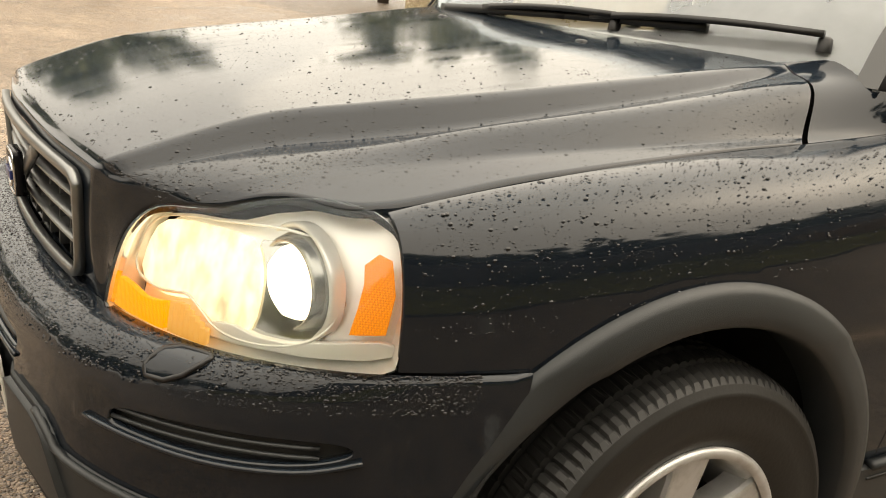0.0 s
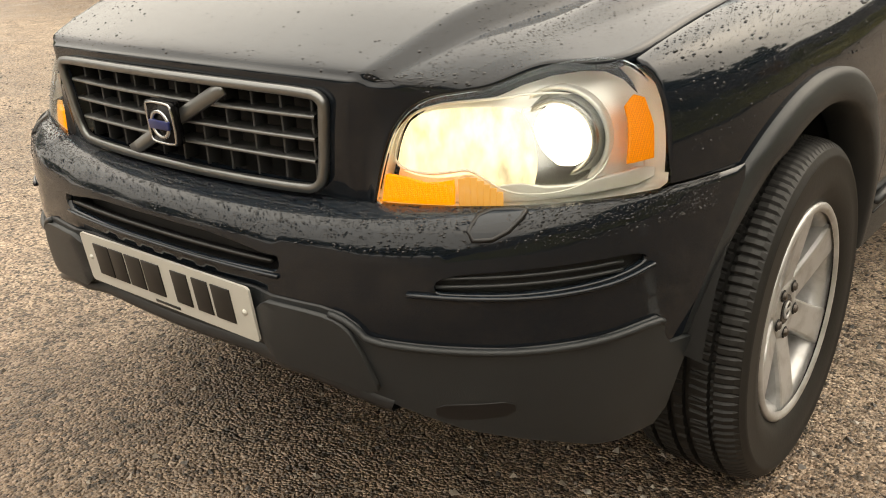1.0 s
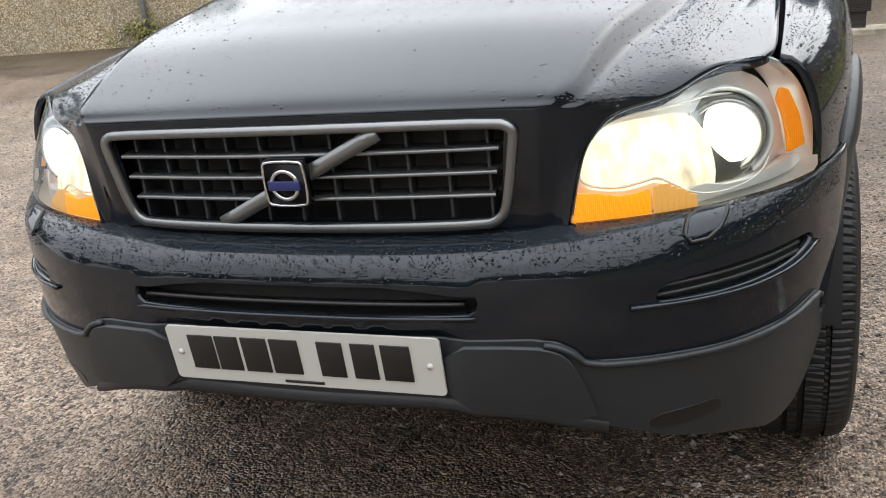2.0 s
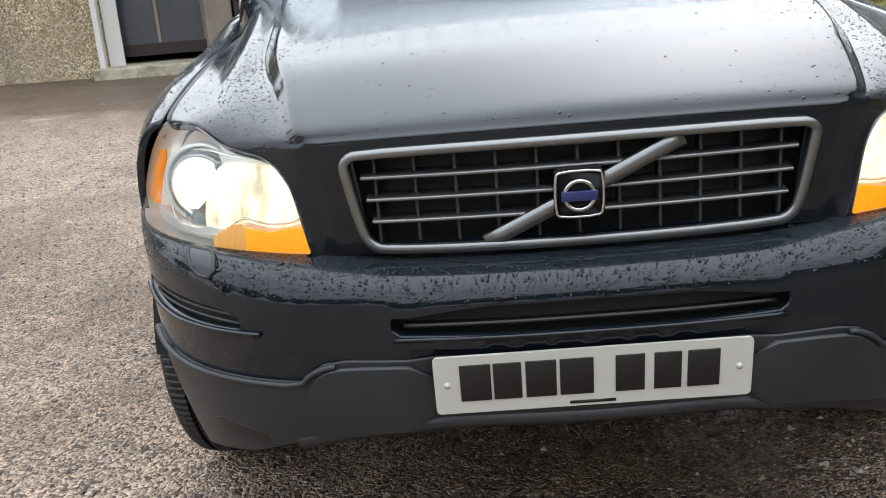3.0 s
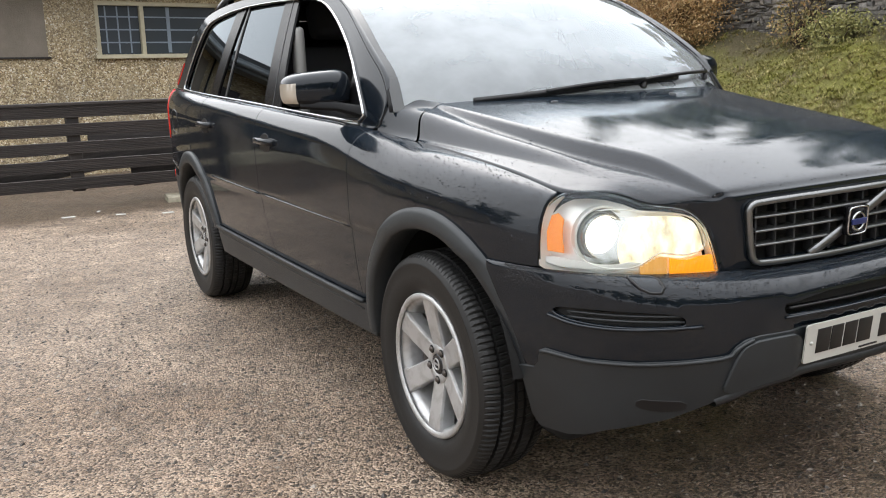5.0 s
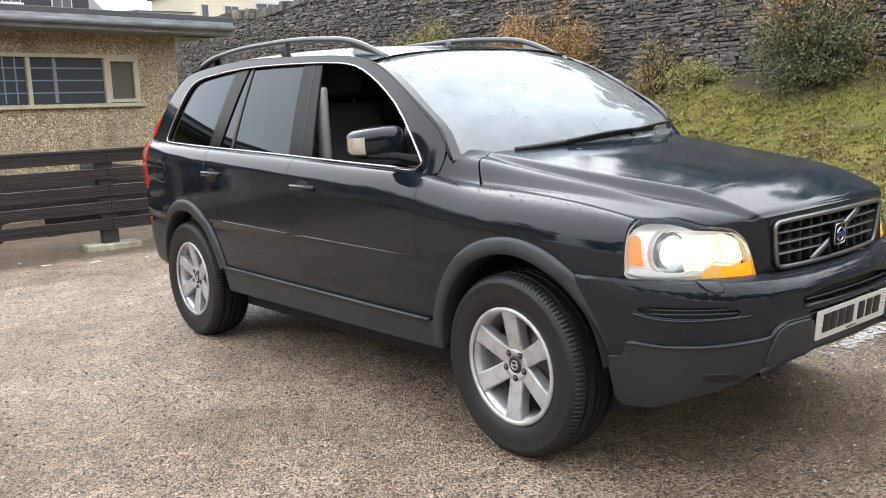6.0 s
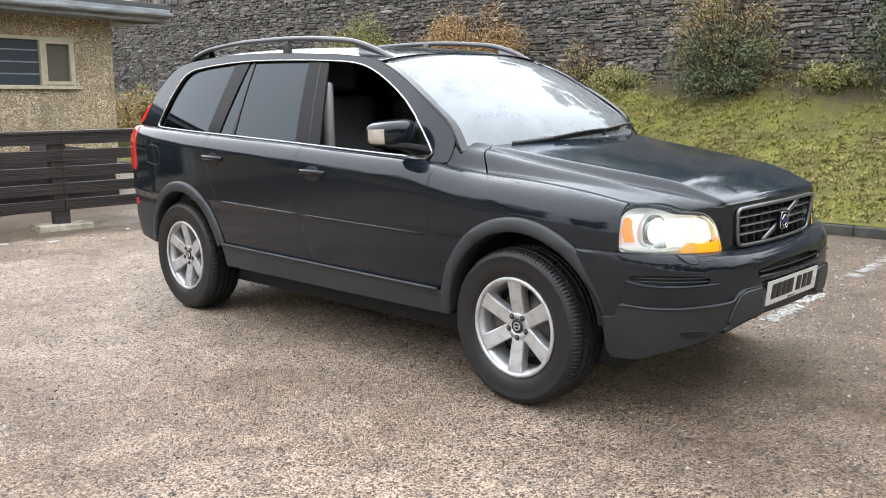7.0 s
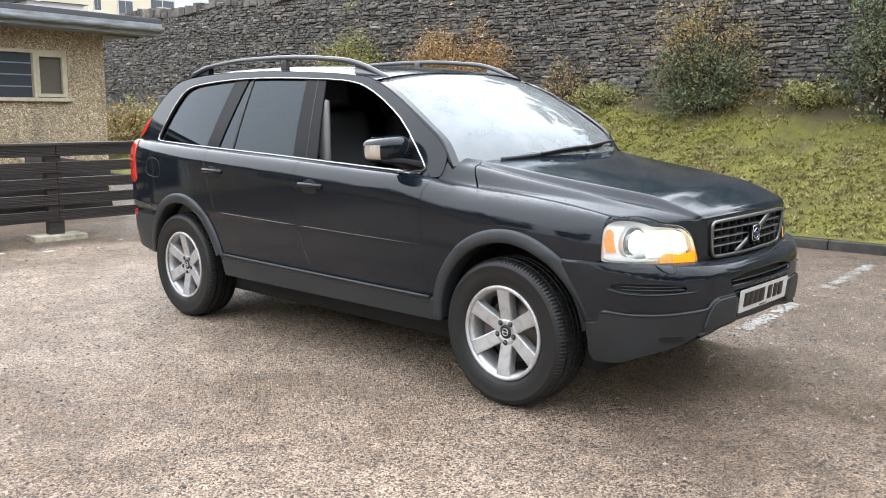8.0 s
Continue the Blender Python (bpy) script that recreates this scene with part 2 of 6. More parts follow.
WOOD = mat("dark_stained_wood", (0.022, 0.018, 0.017), 0.55)
n = Net(WOOD)
n.base(n.mix(n.ramp(n.noise(5.0, 6, 0.6, n.stretch(0.25, 4, 9)), (0.35, 0.0), (0.7, 1.0)), (0.014, 0.011, 0.010), (0.044, 0.034, 0.030)))
n.bump(n.noise(7.0, 6, 0.7, n.stretch(0.4, 5, 22)), 0.5, 0.006)
CONC = mat("pale_concrete", (0.20, 0.185, 0.14), 0.85)
n = Net(CONC)
n.base(n.mix(n.ramp(n.noise(7.0, 6, 0.65), (0.38, 0.0), (0.66, 1.0)), (0.44, 0.40, 0.31), (0.20, 0.185, 0.13)))
n.bump(n.noise(60, 5), 0.5, 0.006)
KERBM = mat("dark_kerb_stone", (0.035, 0.033, 0.030), 0.75)
n = Net(KERBM)
n.base(n.mix(n.ramp(n.noise(6.0, 6, 0.65), (0.38, 0.0), (0.7, 1.0)), (0.022, 0.021, 0.018), (0.055, 0.052, 0.042)))
n.bump(n.noise(50, 5), 0.5, 0.006)
CREAM = mat("cream_painted_wood", (0.34, 0.30, 0.21), 0.5)
n = Net(CREAM)
n.base(n.mix(n.ramp(n.noise(6.0, 6, 0.65), (0.45, 0.0), (0.75, 0.8)), (0.52, 0.47, 0.34), (0.34, 0.30, 0.21)))
FELT = mat("roof_felt", (0.075, 0.078, 0.082), 0.7)
FASCIA = mat("grey_fascia", (0.13, 0.14, 0.14), 0.5)
n = Net(FASCIA)
n.base(n.mix(n.ramp(n.noise(3.0, 6, 0.65, n.stretch(1, 1, 5)), (0.4, 0.0), (0.7, 1.0)), (0.30, 0.315, 0.325), (0.16, 0.168, 0.175)))
PANELW = mat("grey_board", (0.17, 0.155, 0.13), 0.8)
n = Net(PANELW)
n.base(n.mix(n.ramp(n.noise(2.0, 6, 0.65), (0.35, 0.0), (0.7, 1.0)), (0.25, 0.215, 0.175), (0.17, 0.145, 0.115)))
n.bump(n.noise(70, 4), 0.9, 0.010)
PANE = mat("dark_window_pane", (0.055, 0.064, 0.074), 0.08, 0.0, 0.3)
FROST = mat("frosted_pane", (0.115, 0.108, 0.085), 0.35)
BARS = mat("pale_window_bar", (0.20, 0.24, 0.29), 0.5)
PIPE = mat("dark_pipe", (0.012, 0.013, 0.016), 0.4)
DOORW = mat("dark_brown_door", (0.022, 0.016, 0.014), 0.4)
LINEP = mat("worn_white_line", (0.36, 0.35, 0.32), 0.7)
n = Net(LINEP)
worn = n.math("ADD", n.math("MULTIPLY", n.noise(34, 6, 0.75), 0.6), n.math("MULTIPLY", n.noise(6, 4, 0.6), 0.4))
n.base(n.mix(n.ramp(worn, (0.44, 0.0), (0.62, 1.0)), (0.40, 0.39, 0.365), (0.20, 0.185, 0.165)))
n.bump(n.noise(90, 4, 0.7), 0.5, 0.003)
LINEY = mat("worn_yellow_line", (0.26, 0.22, 0.11), 0.7)
BARK = mat("twig_bark", (0.045, 0.030, 0.020), 0.85)


def leaf_material(name, a, b, c):
    m = mat(name, a, 0.6)
    n = Net(m)
    g = n.t.nodes.new("ShaderNodeNewGeometry")
    n.base(n.ramp(g.outputs["Random Per Island"], (0.0, a), (0.6, b), (1.0, c)))
    return m


LEAF_DARK = leaf_material("dark_green_leaves", (0.045, 0.066, 0.034), (0.095, 0.120, 0.060), (0.20, 0.20, 0.095))
LEAF_RUST = leaf_material("rusty_leaves", (0.17, 0.115, 0.042), (0.37, 0.205, 0.08), (0.56, 0.42, 0.22))
LEAF_TWIG = leaf_material("mixed_twig_leaves", (0.17, 0.15, 0.055), (0.28, 0.22, 0.085), (0.46, 0.27, 0.12))
LEAF_LIME = leaf_material("yellow_green_leaves", (0.11, 0.115, 0.036), (0.25, 0.24, 0.075), (0.42, 0.38, 0.16))
WALL_DK = mat("slate_hung_house", (0.035, 0.036, 0.040), 0.7)
WALL_CR = mat("cream_house_render", (0.64, 0.58, 0.44), 0.8)
WALL_WH = mat("white_house_render", (0.74, 0.75, 0.75), 0.8)
LITTER = mat("litter_white", (0.5, 0.5, 0.48), 0.7)


# ---- geometry helpers ----
def part(name, bm, material, parent=None, label="", smooth=True):
    """Links a bmesh as one mesh object, under a thing or a part when one is given."""
    me = bpy.data.meshes.new(name)
    bm.to_mesh(me)
    bm.free()
    for p in me.polygons:
        p.use_smooth = smooth
    me.materials.append(material)
    ob = new(name, me)
    if parent is not None:
        ob.parent = parent
    if label:
        ob["label"] = label
    return ob


def sheet(name, verts, faces, material, parent=None, label="", normals=None, smooth=True):
    me = bpy.data.meshes.new(name)
    me.from_pydata([tuple(map(float, v)) for v in verts], [], [tuple(map(int, f)) for f in faces])
    me.update()
    me.polygons.foreach_set("use_smooth", [smooth] * len(me.polygons))
    if normals is not None:
        me.normals_split_custom_set_from_vertices([tuple(map(float, n)) for n in normals])
    me.materials.append(material)
    ob = new(name, me)
    if parent is not None:
        ob.parent = parent
    if label:
        ob["label"] = label
    return ob


def empty(name, label, category, place=(0, 0, 0), rz=0.0, group="", kind=""):
    e = new(name)
    e.matrix_world = pose(*place, 0, 0, rz)
    return tagged(e, label, category, group, kind)


def curve(xs, ys):
    """A smooth curve through given stations (cubic Hermite), for arrays or numbers; straight beyond the ends."""
    xs, ys = np.array(xs, float), np.array(ys, float)
    d = np.diff(ys) / np.diff(xs)
    w = np.diff(xs)
    m = np.empty(len(xs))
    m[1:-1] = (d[:-1] * w[1:] + d[1:] * w[:-1]) / (w[:-1] + w[1:])
    m[0], m[-1] = d[0], d[-1]

    def f(x):
        x = np.asarray(x, float)
        k = np.clip(np.searchsorted(xs, x) - 1, 0, len(w) - 1)
        t = (x - xs[k]) / w[k]
        u = np.clip(t, 0, 1)
        v = ((1 + 2 * u) * (1 - u) ** 2 * ys[k] + u * (1 - u) ** 2 * w[k] * m[k]
             + u * u * (3 - 2 * u) * ys[k + 1] + u * u * (u - 1) * w[k] * m[k + 1])
        return v + np.where(t < 0, t * w[k] * m[0], 0) + np.where(t > 1, (t - 1) * w[k] * m[-1], 0)

    return f


def line3(pts):
    """A smooth space curve through points, by a parameter from 0 to 1."""
    p = np.array(pts, float)
    s = np.r_[0, np.cumsum(np.linalg.norm(np.diff(p, axis=0), axis=1))]
    s /= s[-1]
    c = [curve(s, p[:, k]) for k in range(p.shape[1])]
    return lambda t: np.stack([f(t) for f in c], -1)


def rounded(pts, step, smooth_n=0, closed=True):
    """A polygon resampled at even steps; corners cut smooth_n times."""
    p = [np.array(q, float) for q in pts]
    for _ in range(smooth_n):
        q = []
        n = len(p)
        for i in range(n if closed else n - 1):
            a, b = p[i], p[(i + 1) % n]
            q += [a * 0.75 + b * 0.25, a * 0.25 + b * 0.75]
        p = q
    out = []
    n = len(p)
    for i in range(n if closed else n - 1):
        a, b = p[i], p[(i + 1) % n]
        k = max(1, int(math.ceil(np.linalg.norm(b - a) / step)))
        out += [a + (b - a) * j / k for j in range(k)]
    return np.array(out)


def inside(poly, pts):
    x, y = pts[:, 0], pts[:, 1]
    r = np.zeros(len(pts), bool)
    j = len(poly) - 1
    for i in range(len(poly)):
        xi, yi = poly[i]
        xj, yj = poly[j]
        c = ((yi > y) != (yj > y))
        with np.errstate(divide="ignore", invalid="ignore"):
            r ^= c & (x < (xj - xi) * (y - yi) / (yj - yi) + xi)
        j = i
    return r


def panel_data(outline, surf, holes=(), step=0.03, fold=0.014, flip=1, lift=0.0):
    """A trimmed piece of a curved surface with its edges turned in: outline and holes in the surface's own two parameters."""
    from mathutils import geometry
    loops = [np.array(outline)] + [np.array(h) for h in holes]
    pts = np.concatenate(loops)
    edges, start = [], 0
    for lp in loops:
        n = len(lp)
        edges += [(start + i, start + (i + 1) % n) for i in range(n)]
        start += n
    lo, hi = loops[0].min(0), loops[0].max(0)
    gx, gy = np.meshgrid(np.arange(lo[0], hi[0], step), np.arange(lo[1], hi[1], step))
    gx = gx + (np.arange(gx.shape[0])[:, None] % 2) * step * 0.5
    g = np.stack([gx.ravel(), gy.ravel()], 1)
    ok = inside(loops[0], g)
    for h in loops[1:]:
        ok &= ~inside(h, g)
    g = g[ok]
    if len(g):
        near = np.full(len(g), 9.0)
        for k in range(0, len(pts), 200):
            near = np.minimum(near, np.linalg.norm(g[:, None] - pts[None, k:k + 200], axis=2).min(1))
        g = g[near > step * 0.45]
    allp = np.concatenate([pts, g])
    v2, _, tri, *_ = geometry.delaunay_2d_cdt([Vector(p) for p in allp], edges, [], 0, 1e-7)
    v2 = np.array([tuple(v) for v in v2])
    tri = np.array([tuple(f) for f in tri if len(f) == 3])
    mid = v2[tri].mean(1)
    ok = inside(loops[0], mid)
    for h in loops[1:]:
        ok &= ~inside(h, mid)
    tri = tri[ok]
    e = 1e-4
    p0 = surf(v2[:, 0], v2[:, 1])
    du = surf(v2[:, 0] + e, v2[:, 1]) - surf(v2[:, 0] - e, v2[:, 1])
    dv = surf(v2[:, 0], v2[:, 1] + e) - surf(v2[:, 0], v2[:, 1] - e)
    nn = np.cross(du, dv)
    nn /= np.linalg.norm(nn, axis=1)[:, None] + 1e-12
    nn *= flip
    p0 = p0 + nn * lift
    a, b, c = p0[tri[:, 0]], p0[tri[:, 1]], p0[tri[:, 2]]
    wrong = (np.cross(b - a, c - a) * nn[tri[:, 0]]).sum(1) < 0
    tri[wrong] = tri[wrong][:, ::-1]
    verts, faces, norms = list(p0), [tuple(t) for t in tri], list(nn)
    if fold:
        count = {}
        for t in tri:
            for i in range(3):
                count[(t[i], t[(i + 1) % 3])] = 1
        rim = [(i, j) for (i, j) in count if (j, i) not in count]
        made = {}
        for i, j in rim:
            d = p0[j] - p0[i]
            out = np.cross(d, nn[i])
            out /= np.linalg.norm(out) + 1e-12
            for k in (i, j):
                made.setdefault(k, []).append(out)
        top, low = {}, {}
        for k, outs in made.items():
            o = np.sum(outs, 0)
            o /= np.linalg.norm(o) + 1e-12
            top[k] = len(verts)
            verts.append(p0[k] + o * 0.0012 - nn[k] * 0.0012)
            norms.append((o + nn[k]) * 0.7071)
            low[k] = len(verts)
            verts.append(p0[k] + o * 0.0012 - nn[k] * fold)
            norms.append(o)
        for i, j in rim:
            faces.append((j, i, top[i], top[j]))
            faces.append((top[j], top[i], low[i], low[j]))
    return np.array(verts), faces, np.array(norms)


def panel(name, outline, surf, material, parent, side=1, label="", **kw):
    v, f, n = panel_data(outline, surf, **kw)
    if side < 0:
        v, n = v * (-1, 1, 1), n * (-1, 1, 1)
        f = [tuple(reversed(q)) for q in f]
    return sheet(name, v, f, material, parent, label, n)


def loft(name, grid, material, parent, side=1, label="", keep=None, flip=1):
    """A quad sheet from a grid of points (rows, columns, 3); keep(point) drops quads."""
    g = np.array(grid, float)
    if side < 0:
        g = g * (-1, 1, 1)
    r, c = g.shape[:2]
    faces = []
    for i in range(r - 1):
        for j in range(c - 1):
            q = (i * c + j, i * c + j + 1, (i + 1) * c + j + 1, (i + 1) * c + j)
            if keep is None or keep((g[i, j] + g[i + 1, j + 1]) / 2):
                faces.append(q if side * flip > 0 else q[::-1])
    return sheet(name, g.reshape(-1, 3), faces, material, parent, label)


def sweep(name, pts, shape, material, parent=None, label="", closed=False, up=(0, 0, 1), side=1):
    """A closed cross-section (points across, up) carried along a path."""
    p = np.array(pts, float)
    if side < 0:
        p = p * (-1, 1, 1)
    n, k = len(p), len(shape)
    verts = []
    for i in range(n):
        a = p[(i - 1) % n] if closed or i else p[0]
        b = p[(i + 1) % n] if closed or i < n - 1 else p[-1]
        t = (b - a) / (np.linalg.norm(b - a) + 1e-12)
        x = np.cross(t, up)
        x /= np.linalg.norm(x) + 1e-9
        y = np.cross(x, t)
        verts += [p[i] + x * sx + y * sy for sx, sy in shape]
    faces = []
    for i in range(n if closed else n - 1):
        j = (i + 1) % n
        faces += [(i * k + m, i * k + (m + 1) % k, j * k + (m + 1) % k, j * k + m) for m in range(k)]
    if not closed:
        faces += [tuple(range(k))[::-1], tuple((n - 1) * k + m for m in range(k))]
    return sheet(name, verts, faces, material, parent, label)


def circle(r, n=10, sx=1.0, sy=1.0):
    return [(r * sx * math.cos(2 * math.pi * i / n), r * sy * math.sin(2 * math.pi * i / n)) for i in range(n)]


def lathe(profile, n, axis_x=True):
    """Turns a profile of (along, radius) round the x axis: a bmesh."""
    bm = bmesh.new()
    rings = []
    for i in range(n):
        a = 2 * math.pi * i / n
        rings.append([bm.verts.new((p[0], p[1] * math.cos(a), p[1] * math.sin(a))) for p in profile])
    for i in range(n):
        u, v = rings[i], rings[(i + 1) % n]
        for j in range(len(profile) - 1):
            bm.faces.new((u[j], v[j], v[j + 1], u[j + 1]))
    bmesh.ops.recalc_face_normals(bm, faces=bm.faces)
    return bm


def box_bm(sx, sy, sz, bevel=0.0, at=(0, 0, 0), seg=2):
    bm = bmesh.new()
    bmesh.ops.create_cube(bm, size=1, matrix=Matrix.Translation(at) @ Matrix.Diagonal((sx, sy, sz, 1)))
    if bevel:
        bmesh.ops.bevel(bm, geom=bm.edges[:], offset=bevel, segments=seg, affect="EDGES", profile=0.5)
    return bm


# ---- the place ----
def ground_z(x, y):
    """The yard is level round the car and rises a little towards the buildings."""
    r = np.clip((np.asarray(y, float) - 4) / 6, 0, 1)
    return 0.018 + 0.013 * np.clip(np.asarray(x, float), -1, 1) * (1 - r) + 0.04 * r + 0.05 * r * np.clip((-np.asarray(x, float) - 3) / 4, 0, 2)


def build_ground():
    xs = np.unique(np.r_[-400, -120, -60, -30, np.arange(-16, 12.1, 0.5), 30, 60, 120, 400])
    ys = np.unique(np.r_[-400, -120, -60, -30, np.arange(-12, 24.1, 0.5), 40, 80, 160, 400])
    gx, gy = np.meshgrid(xs, ys)
    grid = np.stack([gx, gy, ground_z(gx, gy)], -1)
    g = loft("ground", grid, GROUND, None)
    tagged(g, "damp worn asphalt car park surface with loose grit", "ground", kind="structure")


build_ground()
KERB_X, WALL_X = 5.15, 8.0
rng = np.random.default_rng(7)


def bank_z(x, y):
    s = np.clip((x - KERB_X) / (WALL_X - KERB_X), 0, 1.1)
    return (0.12 + 1.55 * s ** 1.15 + 0.05 * np.sin(x * 2.1 + y * 1.3) * s + 0.045 * np.sin(y * 2.7 + 1) * s
            + 0.02 * np.sin(y * 7.1 + x * 5.0) * s + 0.10 * np.exp(-((y - 5.0) / 0.9) ** 2 - ((x - 7.3) / 0.5) ** 2))


def build_bank():
    ys = np.arange(-16, 30.1, 0.16)
    xs = np.linspace(KERB_X + 0.06, WALL_X + 0.10, 34)
    gx, gy = np.meshgrid(xs, ys)
    b = loft("bank", np.stack([gx, gy, bank_z(gx, gy)], -1), GRASS, None)
    tagged(b, "sloping mossy grass bank below the stone wall", "grass bank", kind="structure")
    # tufts: each a tussock of short blades leaning outwards
    m, k = 24000, 11
    ty = rng.uniform(-3.0, 15, m)
    tx = KERB_X + 0.13 + (WALL_X - KERB_X - 0.2) * rng.uniform(0, 1, m)
    patch = np.sin(tx * 3.1 + 1.7 * np.sin(ty * 1.1)) + np.sin(ty * 2.3 + 0.8 * np.sin(tx * 2.7)) + 0.7 * np.sin(tx * 9 + ty * 7)
    keep = patch + rng.normal(0, 0.8, m) > -1.3 + 1.6 * np.clip((tx - 7.2) / 0.6, 0, 1)
    tx, ty = tx[keep], ty[keep]
    m = len(tx)
    big = rng.gamma(3.0, 0.33, m)
    b = rng.uniform(0, 2 * math.pi, (m, k))
    rad = rng.uniform(0, 1, (m, k)) ** 0.6 * 0.034 * big[:, None]
    x, y = (tx[:, None] + rad * np.cos(b)).ravel(), (ty[:, None] + rad * np.sin(b)).ravel()
    ln = (rng.uniform(0.010, 0.034, (m, k)) * (0.6 + 0.5 * big[:, None])).ravel()
    ok = x > KERB_X + 0.125
    x, y, b, ln = x[ok], y[ok], b.ravel()[ok], ln[ok]
    n = len(x)
    z = bank_z(x, y) - 0.005
    lean = rng.uniform(0.4, 1.7, n)
    w = rng.uniform(0.004, 0.010, n)
    a = b + math.pi / 2 + rng.normal(0, 0.4, n)
    root = np.stack([x, y, z], 1)
    sidev = np.stack([np.cos(a), np.sin(a), 0 * a], 1) * w[:, None]
    tip = root + np.stack([np.cos(b) * ln * lean - 0.2 * ln, np.sin(b) * ln * lean, ln], 1)
    v = np.stack([root - sidev, root + sidev, tip], 1).reshape(-1, 3)
    f = np.arange(3 * n).reshape(-1, 3)
    g = sheet("grass", v, f, BLADE, None, smooth=False)
    tagged(g, "short yellow-green grass with dead straw on the bank", "grass", kind="stuff")


build_bank()


def build_kerb():
    k = empty("kerb", "dark damp stone kerb along the grass bank", "kerb", (KERB_X, 0, 0), kind="structure")
    y = -12.0
    i = 0
    base = box_bm(0.125, 0.90, 0.26, 0.012, (0.0625, 0.45, 0.0))
    first = part("kerb_stone", base, KERBM, k)
    first.matrix_basis = pose(0, y, 0)
    for i in range(1, 40):
        o = first.copy()
        scene.collection.objects.link(o)
        o.matrix_basis = pose(float(rng.normal(0, 0.004)), y + 0.908 * i, float(rng.normal(0, 0.003)), 0, 0, float(rng.normal(0, 0.25)))


build_kerb()


def stone_box(c, size, jit):
    """A rough block whose broken face, towards -x, has worn edges: vertices and faces."""
    dx, dy, dz = size
    v = []
    for fx, k in ((0.5, 1.0), (-0.36, 1.0), (-0.5, 0.78)):
        for sy, sz in ((-1, -1), (1, -1), (1, 1), (-1, 1)):
            ky = k if k == 1 else 1 - min(0.4, 0.012 / dy * float(rng.uniform(0.4, 2.0)))
            kz = k if k == 1 else 1 - min(0.4, 0.010 / dz * float(rng.uniform(0.4, 2.0)))
            v.append((c[0] + fx * dx + (jit[0] + float(rng.normal(0, 0.006)) if fx == -0.5 else 0), c[1] + sy * dy / 2 * ky + jit[1] * sz * 0.5, c[2] + sz * dz / 2 * kz + jit[2] * sy * 0.5))
    v.append((c[0] - 0.5 * dx + jit[0] - float(rng.uniform(0.0, 0.014)), c[1] + float(rng.normal(0, 0.12)) * dy, c[2] + float(rng.normal(0, 0.12)) * dz))
    f = []
    for a in (0, 4):
        for i in range(4):
            j = (i + 1) % 4
            f.append((a + i, a + j, a + 4 + j, a + 4 + i))
    f += [(8, 9, 12), (9, 10, 12), (10, 11, 12), (11, 8, 12)]
    return v, f


def wall_top(y):
    """Height of the wall under its rough coping."""
    return 3.55 + 0.30 * min(1, max(0, (y - 7) / 6)) + 0.05 * math.sin(y * 1.7)


def build_stone_wall():
    wall = empty("stone_wall", "tall dark slate rubble retaining wall", "wall", (WALL_X, 0, 0), kind="structure")
    core = part("wall_core", box_bm(0.6, 70, 4.2, 0, (0.36, 14, 1.36)), MORTAR, wall)
    verts, faces = [], []
    singles = []
    z = 1.0
    while z < 4.1:
        h = float(rng.uniform(0.028, 0.070))
        y = -9.0 + float(rng.uniform(0, 0.3))
        while y < 26:
            l = float(np.clip(rng.gamma(2.6, 0.046), 0.04, 0.34))
            if rng.random() < 0.12:
                l *= 0.5
            top = wall_top(y)
            if z + h < top + 0.04 and z + h > 0.6:
                c = (0.05 - float(rng.uniform(0, 0.028)), y + l / 2, z + h / 2 + 0.02 * math.sin(y * 0.9 + z * 2) + 0.012 * math.sin(y * 3.3 + z * 7) + float(rng.normal(0, 0.006)))
                s = (0.16, l - 0.003, (h + 0.001) * float(rng.uniform(0.92, 1.06)))
                j = (float(rng.normal(0, 0.012)), float(rng.normal(0, 0.004)), float(rng.normal(0, 0.010)))
                if 1.6 < y < 5.6 and 1.75 < z < 2.75 and len(singles) < 300:
                    singles.append((c, s, j))
                else:
                    v, f = stone_box(c, s, j)
                    k = len(verts)
                    verts += v
                    faces += [tuple(i + k for i in q) for q in f]
            y += l
        z += h
    y = -9.0
    while y < 26:
        l = float(rng.uniform(0.10, 0.30))
        top = wall_top(y) - 0.02
        hh = float(rng.uniform(0.10, 0.26))
        v, f = stone_box((0.10, y + l / 2, top + hh / 2 - 0.03), (0.34, l - 0.01, hh), (float(rng.normal(0, 0.03)), float(rng.normal(0, 0.02)), float(rng.normal(0, 0.02))))
        k = len(verts)
        verts += v
        faces += [tuple(i + k for i in q) for q in f]
        y += l
    st = sheet("stones", verts, faces, STONE, wall, smooth=False)
    st["kind"] = "stuff"
    kinds = []
    for i in range(8):
        v, f = stone_box((0, 0, 0), (0.16, 0.2, 0.07), (float(rng.normal(0, 0.012)), float(rng.normal(0, 0.004)), float(rng.normal(0, 0.010))))
        me = bpy.data.meshes.new("stone")
        me.from_pydata(v, [], f)
        me.materials.append(STONE_ONE)
        kinds.append(me)
    for i, (c, s, j) in enumerate(singles):
        o = new("stone", kinds[i % 8])
        o.parent = wall
        o.matrix_basis = Matrix.Translation(c) @ Matrix.Diagonal((1, s[1] / 0.2, s[2] / 0.07, 1))


build_stone_wall()


